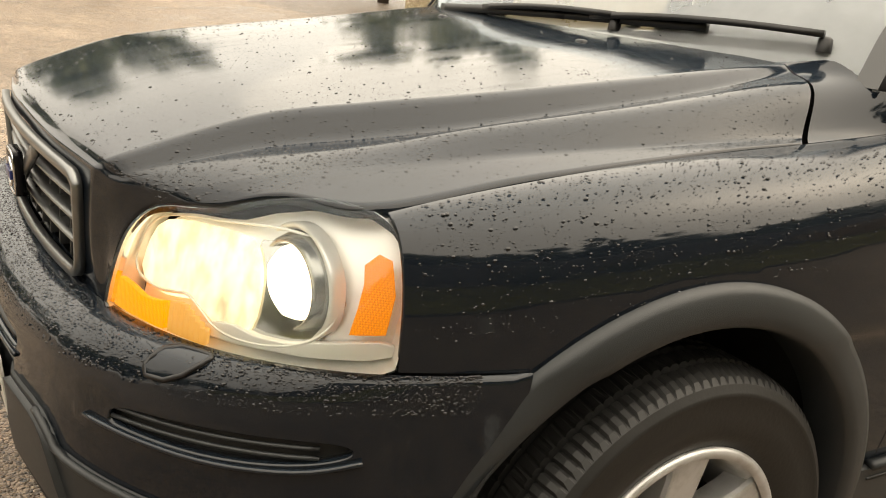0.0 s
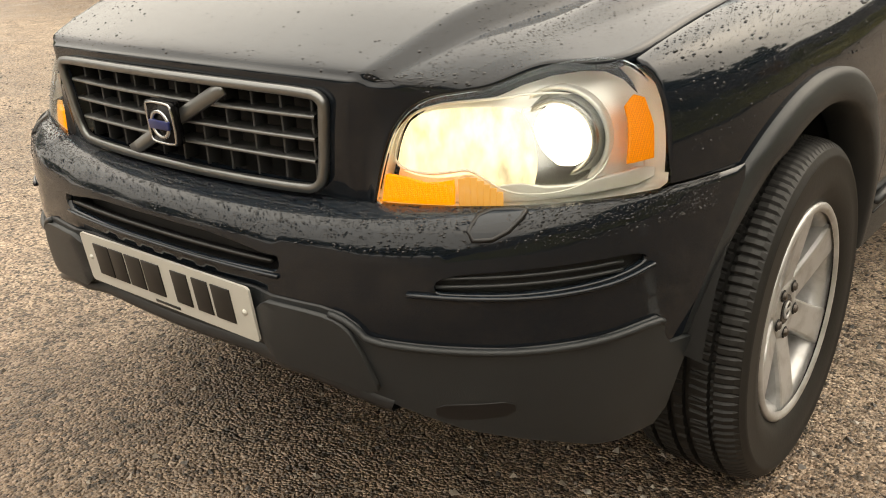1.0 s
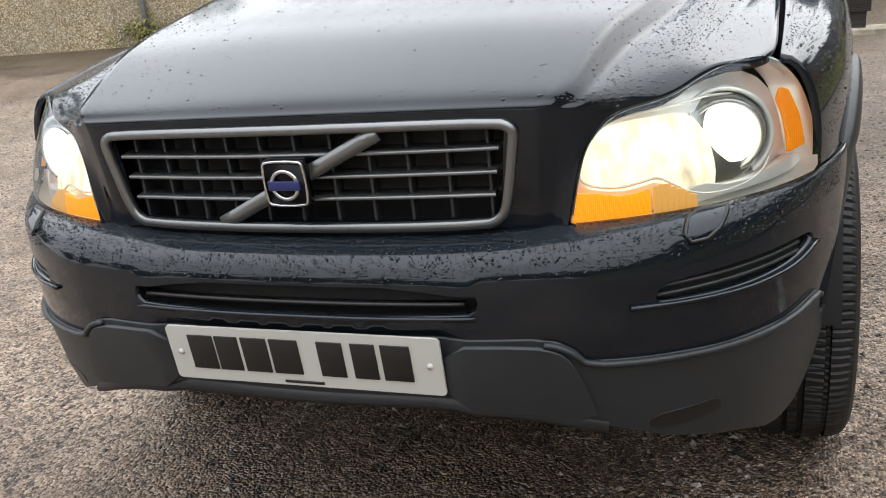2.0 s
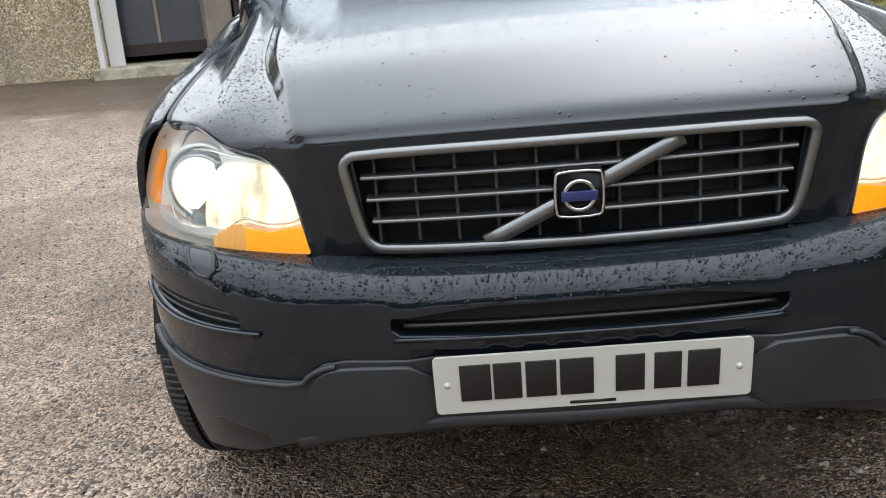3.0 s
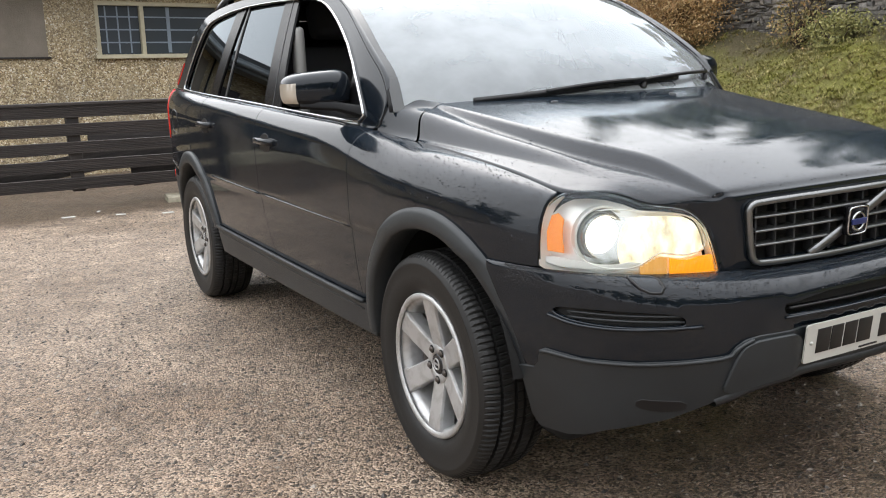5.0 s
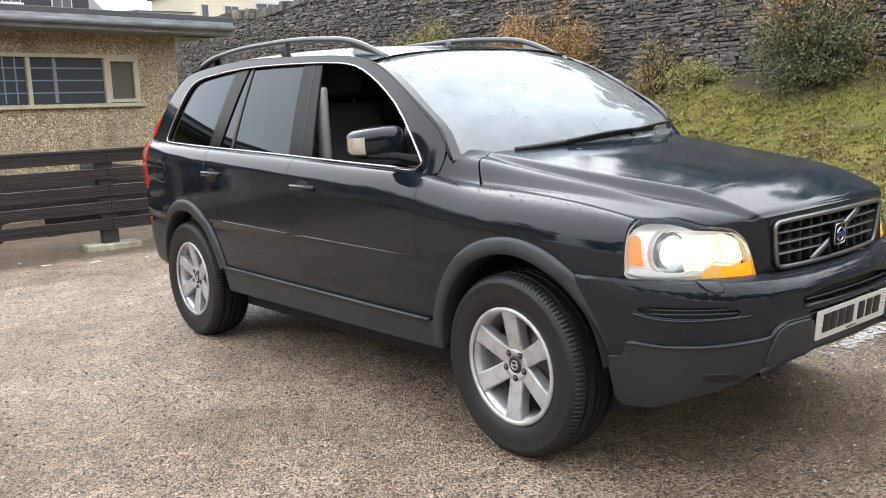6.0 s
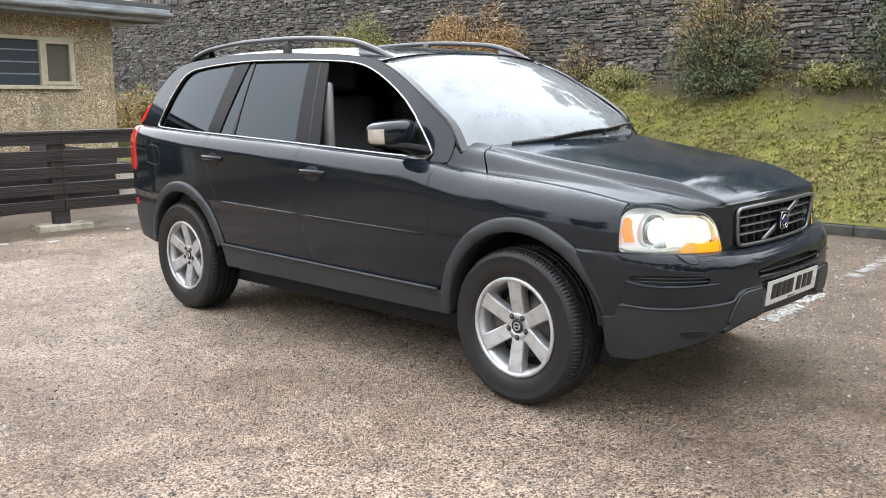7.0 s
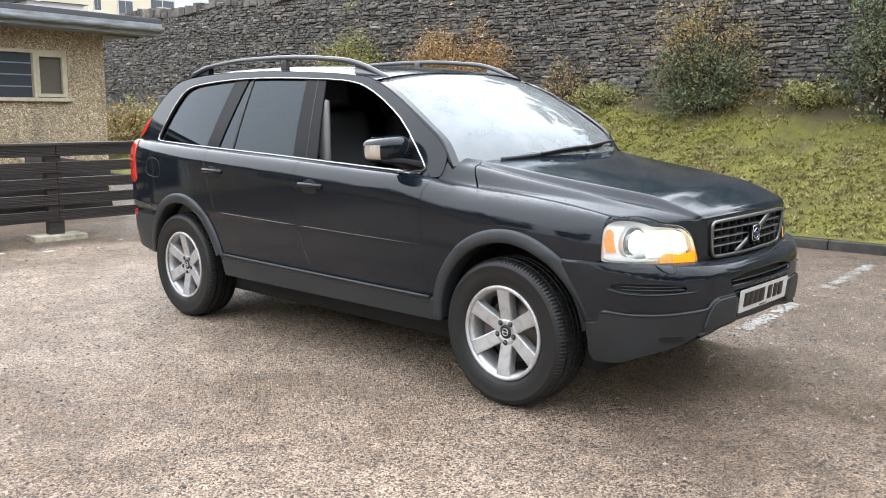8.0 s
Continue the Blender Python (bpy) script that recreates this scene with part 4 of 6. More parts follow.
house("house", "dark slate-hung terrace house with white windows", 5.5, 13.4, 46, 8.6, WALL_DK, ((-2.6, 7.3, 1.0, 1.2), (2.6, 7.6, 1.0, 1.2), (0.2, 7.8, 0.9, 1.0)))
house("house", "white flat extension in front of the terrace", 15.2, 18.1, 44, 6.95, WALL_WH, ((-0.4, 6.3, 0.9, 0.7),), 0.3)
house("house", "cream rendered terrace house with white windows", 18.8, 22.4, 45, 8.4, WALL_CR, ((0.3, 7.0, 0.9, 1.2), (-1.3, 7.2, 0.4, 0.8)))
house("house", "pale rendered terrace house with white windows", 22.5, 28.5, 46, 8.4, WALL_WH, ((-1.8, 7.3, 1.6, 1.3), (1.3, 7.4, 1.2, 1.2)))
house("house", "dark slate-hung terrace house with white windows", 13.4, 15.3, 50, 7.6, WALL_DK, ())


# ---- trees that close the yard behind the camera ----
def tree(name, label, place, size, leaf, count, leaf_size, seed, trunk=1.6):
    t = shrub(name, label, (place[0], place[1], trunk), size, leaf, count, leaf_size, 22, seed)
    t["category"] = "tree"
    sweep("trunk", [(0, 0, -trunk - 0.1), (0.05, 0.03, -trunk * 0.4), (0, 0, 0.6), (0.06, -0.05, size[2] * 0.45)], circle(0.17, 8), BARK, t, up=(1, 0, 0))
    return t


belt_of_trees = [(-25, 1.5, 6.5), (-26, 4.6, 7.0), (-22, 11.5, 7.5), (-20.5, 14.5, 8.0), (-19, 18, 5.5), (-16, 21, 4.5), (-11, 23, 4.2)]
belt_of_trees += [(-26 + 1.9 * k, -7 - 13.5 * math.sin(math.pi * min(1, k / 11) / 2) + 2 * (k % 2), 5.0 + 0.7 * math.sin(2.3 * k)) for k in range(20)]
# unseen row behind the wall, added to darken the bonnet's reflections
for k in range(15):
    tree("tree", "dense dark evergreen tree, unseen behind the stone wall, added to darken reflections", (11.2 + 1.3 * (k % 2), -7 + 1.4 * k), (1.8, 1.8, 3.0 + 0.6 * math.sin(1.9 * k)), LEAF_DARK, 4200, 0.24, 80 + k, 4.0)
for k, (x, y, h) in enumerate(belt_of_trees):
    tree("tree", "dense dark evergreen tree at the edge of the yard", (x, y), (2.4, 2.4, h), LEAF_DARK, 3600, 0.30, 40 + k)


# ---- the car: forward is -y, its middle x = 0, its front axle at y = 0 ----
car = empty("car", "dark navy black estate car wet with rain, headlights on", "car")
# it leans a little to its right, with the fall of the yard
car.matrix_world = Matrix.Translation((0, 0, 0.8)) @ Matrix.Rotation(radians(-0.75), 4, "Y") @ Matrix.Translation((0, 0, -0.8))
belt = curve([-0.7, -0.515, -0.277, 0.057, 0.24, 0.42, 0.58, 1.11, 1.7, 2.65, 3.25, 3.9],
             [0.915, 0.9665, 1.008, 1.045, 1.061, 1.083, 1.104, 1.134, 1.162, 1.199, 1.225, 1.245])
beltw = curve([-0.7, -0.515, -0.277, 0.057, 0.24, 0.40, 0.56, 0.74, 0.95, 1.4, 2.6, 3.25, 3.6, 3.9],
              [0.745, 0.757, 0.764, 0.769, 0.778, 0.798, 0.821, 0.836, 0.840, 0.84, 0.836, 0.812, 0.77, 0.70])
wide = curve([-0.7, -0.515, -0.34, 0.0, 0.5, 1.4, 2.4, 2.86, 3.3, 3.55, 3.75, 3.9],
             [0.75, 0.826, 0.872, 0.908, 0.924, 0.930, 0.928, 0.922, 0.897, 0.860, 0.79, 0.70])
SH = 0.15


def side_surf(y, q):
    b, bw, w = belt(y), beltw(y), wide(y)
    th = np.clip((q - (b - SH)) / SH, 0, 1) * (math.pi / 2)
    c, s = np.maximum(np.cos(th), 0), np.maximum(np.sin(th), 0)
    x = bw + (w - bw) * c ** 0.9 - np.maximum(q - b, 0) * 3
    z = np.where(q > b - SH, b - SH + SH * s ** 0.95, q)
    k = np.clip((0.775 - q) / 0.02, 0, 1)
    k = k * k * (3 - 2 * k)
    low = np.clip(0.75 - q, 0, 1)
    x = x - 0.007 * k - 0.22 * low * low - 0.01 * low
    return np.stack([x, y + 0 * x, z], -1)


def cabin_w(y, z):
    d = z - (1.112 + 0.04 * (y - 0.58))
    return 0.84 - 0.27 * d - 0.14 * d * d - 0.035 * np.maximum(0, y - 2.4) ** 2 - 0.045 * np.clip((0.80 - y) / 0.40, 0, 1.3) ** 2


def cabin_surf(y, z):
    return np.stack([cabin_w(y, z), y + 0 * z, z + 0 * y], -1)


def arc(cy, cz, ry, rz, a0, a1, n=36):
    a = np.radians(np.linspace(a0, a1, n))
    return [(cy + ry * math.cos(t), cz + rz * math.sin(t)) for t in a]


FA = (-0.035, 0.36, 0.482, 0.522)
RA = (2.815, 0.36, 0.49, 0.520)
gap = 0.0027
front_gap = [(0.462, 1.098), (0.49, 1.06), (0.507, 1.0), (0.508, 0.87), (0.503, 0.73), (0.492, 0.60), (0.478, 0.50)]
b_gap = [(1.535, 1.158), (1.548, 1.09), (1.543, 0.92), (1.522, 0.76), (1.472, 0.63), (1.41, 0.50)]
c_gap = [(2.50, 1.195), (2.52, 1.136), (2.475, 1.01), (2.43, 0.90), (2.385, 0.79)]


def side_line(y0, y1, n=20):
    ys = np.linspace(y0, y1, n)
    return [(y, float(belt(y)) - 0.003) for y in ys]


def off(pts, d):
    return [(y + d, z) for y, z in pts]


def arch_at(A, z, front):
    """y of the arch's edge at a height."""
    t = math.sqrt(max(0, 1 - ((z - A[1]) / A[3]) ** 2))
    return A[0] + (-1 if front else 1) * A[2] * t


def ang_at(A, y, z):
    return math.degrees(math.atan2((z - A[1]) / A[3], (y - A[0]) / A[2]))


def wing(side):
    z0 = 0.774
    a1 = ang_at(FA, arch_at(FA, z0, True), z0)
    a0 = ang_at(FA, arch_at(FA, 0.50, False), 0.50)
    o = [(-0.513, 0.779)] + [(-0.513, z) for z in (0.83, 0.88, 0.92)] + side_line(-0.513, 0.455)
    o += off(front_gap, -gap) + arc(*FA, a0, a1, 30)
    return panel("front_wing", rounded(o, 0.025), side_surf, PAINT, car, side)


def doors(side):
    sill = 0.497
    o = side_line(0.475, 1.53) + off(b_gap, -gap)[1:] + [(1.41 - gap, sill), (0.478 + gap, sill)] + off(front_gap, gap)[::-1]
    d1 = panel("front_door", rounded(o, 0.025), side_surf, PAINT, car, side)
    z1 = 0.79
    a1 = ang_at(RA, arch_at(RA, z1, True), z1)
    a0 = ang_at(RA, arch_at(RA, 0.51, True), 0.51)
    o = side_line(1.54, 2.495) + off(c_gap, -gap)[1:] + arc(*RA, a1, a0, 16) + [(1.41 + gap, sill)] + off(b_gap, gap)[::-1]
    d2 = panel("rear_door", rounded(o, 0.025), side_surf, PAINT, car, side)
    a2 = ang_at(RA, arch_at(RA, 0.70, False), 0.70)
    o = side_line(2.505, 3.55) + [(3.60, 1.12), (3.60, 0.95), (3.62, 0.80), (3.60, 0.70)] + arc(*RA, a2, a1, 26) + off(c_gap, gap)[::-1]
    panel("rear_quarter", rounded(o, 0.025), side_surf, PAINT, car, side)
    o = [(3.60, 0.695)] + [(3.62, 0.6), (3.56, 0.45), (3.30, 0.42)] + arc(*RA, ang_at(RA, arch_at(RA, 0.42, False), 0.42), a2, 12)
    panel("rear_bumper_corner", rounded(o, 0.025), side_surf, CLAD, car, side)
    return d1, d2


dlo = [(0.548, 1.119), (0.61, 1.205), (0.763, 1.368), (0.93, 1.473), (1.096, 1.553), (1.23, 1.594), (1.409, 1.614), (1.727, 1.629),
       (2.05, 1.639), (2.31, 1.641), (2.561, 1.633), (2.80, 1.617), (2.935, 1.602), (3.03, 1.565), (3.126, 1.453), (3.205, 1.325), (3.248, 1.245), (3.235, 1.229),
       (3.10, 1.222), (2.603, 1.201), (2.1, 1.182), (1.652, 1.163), (1.068, 1.137), (0.72, 1.123)]


def cabin_side(side):
    o = [(0.476, 1.096), (0.462, 1.125), (0.452, 1.165), (0.456, 1.222), (0.50, 1.29), (0.62, 1.372), (0.80, 1.477), (0.98, 1.567), (1.10, 1.607), (1.25, 1.634), (1.745, 1.667), (2.333, 1.686), (2.72, 1.679),
         (3.08, 1.65), (3.20, 1.61), (3.33, 1.514), (3.48, 1.331), (3.553, 1.248), (3.50, 1.238), (3.25, 1.228), (2.65, 1.202), (1.7, 1.165), (1.11, 1.130), (0.58, 1.102)]
    hole = rounded(dlo, 0.03, 1)
    panel("cabin_frame", rounded(o, 0.03, 1), cabin_surf, PAINT, car, side, holes=[hole], step=0.04, fold=0.02)
    ring = cabin_surf(hole[:, 0], hole[:, 1]) + (0.003, 0, 0)
    sweep("window_chrome", ring, [(-0.003, -0.007), (0.003, -0.007), (0.0045, 0), (0.003, 0.007), (-0.003, 0.007)], CHROME, car, closed=True, up=(1, 0, 0), side=side)
    return hole


hole = None
for side in (1, -1):
    wing(side)
    doors(side)
    hole = cabin_side(side)

# sills, arches
def sill(side):
    o = [(0.40, 0.485), (2.36, 0.505), (2.345, 0.42), (2.34, 0.375), (0.40, 0.375)]
    panel("sill", rounded(o, 0.03), lambda y, q: side_surf(y, q) + np.stack([0.012 + 0 * y, 0 * y, 0 * y], -1), CLAD, car, side, fold=0.06)


def door_strip(side):
    """The thin crease moulding low on the doors."""
    for name, y0, y1 in (("door_crease", 0.52, 1.50), ("door_crease", 1.54, 2.34)):
        ys = np.linspace(y0, y1, 16)
        zs = 0.757 + (ys - 0.50) / 1.84 * 0.029
        sweep(name, side_surf(ys, zs), [(-0.003, -0.004), (0.003, -0.003), (0.0035, 0.002), (-0.003, 0.005)], PAINT, car, side=side)


def sill_lines(side):
    ys = np.linspace(0.46, 2.35, 24)
    zs = 0.494 + (ys - 0.46) * 0.0105
    sweep("sill_trim", side_surf(ys, zs) + (0.010, 0, 0), [(-0.012, -0.007), (0.008, -0.009), (0.011, 0.0), (0.004, 0.007), (-0.012, 0.007)], CLAD, car, side=side)
    sweep("sill_groove", side_surf(ys, zs - 0.030) + (0.0125, 0, 0), circle(0.0035, 6), TRIM, car, side=side)


def arch_trim(side, A, a0, a1, name, wid=0.062):
    """A flared band round the wheel opening."""
    rows = []
    for a in np.linspace(a0, a1, 60):
        r = math.radians(a)
        row = []
        for k, (w, o) in enumerate(((0.004, -0.012), (0.004, 0.010), (-0.010, 0.017), (-0.035, 0.021), (-0.056, 0.020), (-wid, 0.012), (-wid, -0.07))):
            y, z = A[0] + (A[2] + w) * math.cos(r), A[1] + (A[3] + w) * math.sin(r)
            zz = min(z, 0.80)
            x = float(side_surf(np.array(y), np.array(max(zz, 0.36)))[0]) if name == "r" or y > -0.34 else float(side_surf(np.array(y), np.array(max(zz, 0.36)))[0])
            row.append((x + o, y, z))
        rows.append(row)
    loft("arch_trim", rows, CLAD, car, side)


def tyre_and_rim(side, y):
    wheel = new("wheel")
    wheel.parent = car
    wheel.matrix_basis = pose(side * 0.798, y, 0.380) @ Matrix.Diagonal((side, 1, 1, 1))
    prof = [(-0.085, 0.222), (-0.100, 0.232), (-0.112, 0.256), (-0.119, 0.29), (-0.1165, 0.322), (-0.1185, 0.326), (-0.1155, 0.331), (-0.110, 0.342), (-0.101, 0.351), (-0.086, 0.3575), (-0.068, 0.3605), (-0.066, 0.351), (-0.058, 0.351), (-0.056, 0.3615),
            (-0.022, 0.3625), (-0.020, 0.352), (-0.011, 0.352), (-0.009, 0.3625)]
    prof = prof + [(-x, r) for x, r in prof[::-1]]
    n = 480
    bm = bmesh.new()
    rings = []
    for i in range(n):
        a = 2 * math.pi * i / n
        ring = []
        for k, (x, r) in enumerate(prof):
            g = 0.0
            if r > 0.345 and abs(x) > 0.054:
                g = 0.0045 if (i + (x > 0) * 2) % 4 == 0 else 0.0
            elif r > 0.355:
                g = 0.0035 if (i + 1) % 6 == 0 else 0.0
            ring.append(bm.verts.new((x, (r - g) * math.cos(a), (r - g) * math.sin(a))))
        rings.append(ring)
    for i in range(n):
        u, v = rings[i], rings[(i + 1) % n]
        for j in range(len(prof) - 1):
            bm.faces.new((u[j], v[j], v[j + 1], u[j + 1]))
    bmesh.ops.recalc_face_normals(bm, faces=bm.faces)
    ty = part("tyre", bm, RUBBER, wheel)
    for p in ty.data.polygons:
        if math.hypot(p.center[1], p.center[2]) > 0.336:
            p.use_smooth = False
    rim = part("rim", lathe([(0.102, 0.212), (0.108, 0.218), (0.109, 0.226), (0.104, 0.2325), (0.096, 0.232), (0.092, 0.222), (0.085, 0.208), (0.06, 0.203), (0.03, 0.199), (-0.08, 0.20), (-0.09, 0.225)], 72), ALLOY, wheel)
    for k in range(6):
        rows = []
        for r, hw, x in ((0.035, 0.034, 0.066), (0.075, 0.033, 0.074), (0.13, 0.034, 0.085), (0.18, 0.036, 0.094), (0.214, 0.040, 0.098)):
            rows.append([(x - 0.055, -hw + 0.004, r), (x - 0.010, -hw - 0.002, r), (x - 0.002, -hw, r), (x, -hw + 0.004, r), (x, hw - 0.004, r), (x - 0.002, hw, r), (x - 0.010, hw + 0.002, r), (x - 0.055, hw - 0.004, r)])
        s = loft("spoke", rows, ALLOY, rim)
        for p in s.data.polygons:
            p.use_smooth = False
        s.matrix_basis = pose(0, 0, 0, 60 * k, 0, 0)
    part("hub_cap", lathe([(0.0, 0.070), (0.062, 0.069), (0.072, 0.062), (0.074, 0.036), (0.068, 0.033)], 40), ALLOY, rim)
    em = part("hub_emblem", lathe([(0.060, 0.034), (0.074, 0.032), (0.075, 0.027), (0.0755, 0.0005)], 32), GLOSSK, rim)
    sweep("emblem_ring", [(0.0765, 0.017 * math.cos(t), 0.017 * math.sin(t)) for t in np.linspace(0, 2 * math.pi, 25)[:-1]], circle(0.0028, 6), ALLOY, em, closed=True, up=(1, 0, 0))
    part("emblem_bar", box_bm(0.003, 0.034, 0.006, 0.001, (0.0765, 0, 0)), ALLOY, em)
    for k in range(5):
        a = radians(72 * k + 54)
        seat_ = part("bolt_recess", lathe([(0.0745, 0.0135), (0.0755, 0.0135), (0.0757, 0.0005)], 16), DARK, rim)
        seat_.matrix_basis = pose(0, 0.052 * math.cos(a), 0.052 * math.sin(a))
        bo = part("wheel_bolt", lathe([(0.060, 0.009), (0.080, 0.009), (0.082, 0.007), (0.082, 0.0005)], 6), mat_disc, rim)
        bo.matrix_basis = seat_.matrix_basis
    part("brake_disc", lathe([(0.0, 0.155), (0.012, 0.155), (0.012, 0.08), (0.03, 0.07), (0.03, 0.0005)], 48), mat_disc, wheel)
    rows = [[(x, r * math.cos(t), r * math.sin(t)) for x, r in ((-0.02, 0.172), (0.035, 0.172), (0.04, 0.165), (0.04, 0.105), (0.02, 0.10))] for t in np.linspace(-0.5, 0.6, 10)]
    loft("brake_caliper", rows, mat_disc, wheel)
    # dark disc standing in for the shade inside the rim's barrel
    part("barrel_shade", lathe([(-0.02, 0.199), (-0.02, 0.0005)], 32), DARK, wheel)
    return wheel


mat_disc = mat("brake_disc_steel", (0.11, 0.095, 0.085), 0.5, 0.7)
GLOSSK = mat("emblem_black", (0.012, 0.012, 0.014), 0.25)
for side in (1, -1):
    sill(side)
    door_strip(side)
    sill_lines(side)
    arch_trim(side, FA, 4, 163, "f")
    arch_trim(side, RA, 10, 163, "r")
    for y in (-0.012, 2.857):
        tyre_and_rim(side, y)
        rows = []
        c = FA if y < 1 else RA
        for a in np.linspace(2, 168, 40):
            r = radians(a)
            rows.append([(x * side, c[0] + (c[2] - 0.05) * math.cos(r), c[1] + (c[3] - 0.05) * math.sin(r)) for x in (0.875, 0.75, 0.60)])
        loft("wheel_liner", rows, DARK, car)
        # dark plate added to close the arch against light from inside
        part("inner_wing", box_bm(0.03, 1.06, 0.62, 0.01, (side * 0.585, c[0], 0.60)), DARK, car)

# bumper: a plan curve, set in along its normal
half = [(0.13, -0.901), (0.26, -0.892), (0.38, -0.876), (0.48, -0.855), (0.60, -0.800), (0.70, -0.725), (0.775, -0.635), (0.82, -0.55), (0.852, -0.46), (0.876, -0.37), (0.89, -0.29)]
full = np.array([(-x, y) for x, y in half[::-1]] + [(0, -0.903)] + half)
arcl = np.r_[0, np.cumsum(np.linalg.norm(np.diff(full, axis=0), axis=1))]
arcl -= arcl[-1] / 2
plan_x, plan_y = curve(arcl, full[:, 0]), curve(arcl, full[:, 1])
shelf = curve([0, 0.35, 0.5, 0.65, 0.8, 0.95, 1.05, 1.17], [0.105, 0.10, 0.085, 0.062, 0.036, 0.012, 0.0, 0.0])
btop = curve([0, 0.35, 0.5, 0.7, 0.9, 1.05, 1.17], [0.746, 0.75, 0.757, 0.764, 0.771, 0.775, 0.777])


def plan_at(a):
    """The bumper's outline from above at a distance along it from the middle, and the way out of it."""
    a = np.asarray(a, float)
    e = 2e-3
    dx, dy = plan_x(a + e) - plan_x(a - e), plan_y(a + e) - plan_y(a - e)
    k = np.hypot(dx, dy)
    return np.stack([plan_x(a), plan_y(a)], -1), np.stack([dy / k, -dx / k], -1)


def bumper_surf(a, q):
    a, q = np.asarray(a, float), np.asarray(q, float)
    p, n = plan_at(a)
    t, d = btop(np.abs(a)), shelf(np.abs(a)) + 0.004
    h = 0.075
    th = np.clip((q - (t - h)) / h, 0, 1) * (math.pi / 2)
    o = d * (1 - np.cos(th) ** 0.8)
    z = np.where(q > t - h, t - h + h * np.sin(th) ** 0.75, q)
    low = np.clip(0.60 - q, 0, 1)
    o = o + 0.48 * low * low + 0.05 * low
    # seat of the number plate
    o = o + 0.014 * np.clip((0.29 - np.abs(a)) / 0.03, 0, 1) * np.clip((0.618 - q) / 0.02, 0, 1)
    return np.stack([p[..., 0] - n[..., 0] * o, p[..., 1] - n[..., 1] * o, z], -1)


def mirrored(pts):
    return pts + [(-a, q) for a, q in pts[::-1]]


def oval(pts, n=2, step=0.02):
    return rounded(pts, step, n)


intake = oval(mirrored([(0.30, 0.634), (0.325, 0.650), (0.318, 0.678)])[:3] + [(-0.318, 0.678), (-0.325, 0.650), (-0.30, 0.634)], 1)
fog = [(0.592, 0.640), (0.63, 0.637), (0.76, 0.635), (0.88, 0.643), (0.948, 0.660), (0.938, 0.680), (0.86, 0.682), (0.74, 0.679), (0.605, 0.672)]
fog_r, fog_l = oval(fog, 2, 0.015), oval([(-a, q) for a, q in fog[::-1]], 2, 0.015)
upper = [(a, float(btop(a)) - 0.002) for a in np.linspace(-1.15, 1.15, 60)]
clad_edge = [(1.16, 0.50), (1.04, 0.498), (1.015, 0.515), (0.998, 0.553), (0.975, 0.562), (0.86, 0.549), (0.72, 0.547), (0.59, 0.552), (0.485, 0.558), (0.468, 0.578), (0.44, 0.594), (0.40, 0.600)]
def a_at(y):
    """Distance along the bumper's outline at which it comes back to a given y."""
    k = np.linspace(0.6, 1.17, 400)
    return float(np.interp(y, plan_y(k), k))


arch_end = [(a_at(arch_at(FA, q, True) + 0.030), q) for q in np.linspace(0.772, 0.502, 14)]
clad_edge = [(arch_end[-1][0], 0.499), (1.008, 0.501), (0.992, 0.520), (0.984, 0.553), (0.968, 0.562)] + clad_edge[5:]
top_a = arch_end[0][0]
upper = [(a, float(btop(abs(a))) - 0.002) for a in np.linspace(-top_a, top_a, 60)]
o = upper + arch_end + clad_edge[1:] + [(-a, q) for a, q in clad_edge[1:][::-1]] + [(-a, q) for a, q in arch_end[::-1]]
panel("bumper", rounded(o, 0.025), bumper_surf, PAINT, car, flip=1, holes=[intake, fog_r, fog_l])
arch_low = [(a_at(arch_at(FA, q, True) + 0.052), q) for q in (0.495, 0.46, 0.42, 0.38, 0.35)]
low_edge = arch_low + [(arch_low[-1][0] - 0.02, 0.315), (0.93, 0.310), (0.88, 0.318), (0.80, 0.345), (0.64, 0.385), (0.52, 0.43), (0.40, 0.462), (0.25, 0.475)]
o = [(a, q - 0.003) for a, q in clad_edge[1:]] + [(-a, q - 0.003) for a, q in clad_edge[1:][::-1]]
o += [(-a, q) for a, q in low_edge] + low_edge[::-1]
panel("bumper_cladding", rounded(o, 0.025), bumper_surf, CLAD, car, flip=1, lift=0.005, fold=0.03, label="mid grey textured plastic cladding")

lamp_lean = curve([0.3, 0.5, 0.7, 0.9, 1.05, 1.2], [0.02, 0.035, 0.065, 0.07, 0.06, 0.05])


def lamp_surf(a, z):
    a, z = np.asarray(a, float), np.asarray(z, float)
    p, n = plan_at(a)
    o = shelf(np.abs(a)) * 0.85 + lamp_lean(np.abs(a)) * np.clip((z - 0.76) / 0.2, 0, 2) ** 1.5
    return np.stack([p[..., 0] - n[..., 0] * o, p[..., 1] - n[..., 1] * o, z], -1)


# bonnet: rails from the middle line to the edge, which follows the lamps
rail_c = [(0, -0.800, 0.752), (0, -0.815, 0.84), (0, -0.823, 0.940), (0, -0.815, 0.960), (0, -0.775, 0.986), (0, -0.60, 1.045), (0, -0.45, 1.075), (0, -0.28, 1.103), (0, 0.06, 1.150), (0, 0.28, 1.182)]
rail_m = [(0.22, -0.797, 0.752), (0.22, -0.812, 0.84), (0.22, -0.818, 0.939), (0.22, -0.810, 0.959), (0.23, -0.768, 0.984), (0.24, -0.59, 1.042), (0.255, -0.44, 1.071), (0.27, -0.27, 1.098), (0.31, 0.07, 1.145), (0.34, 0.31, 1.178)]
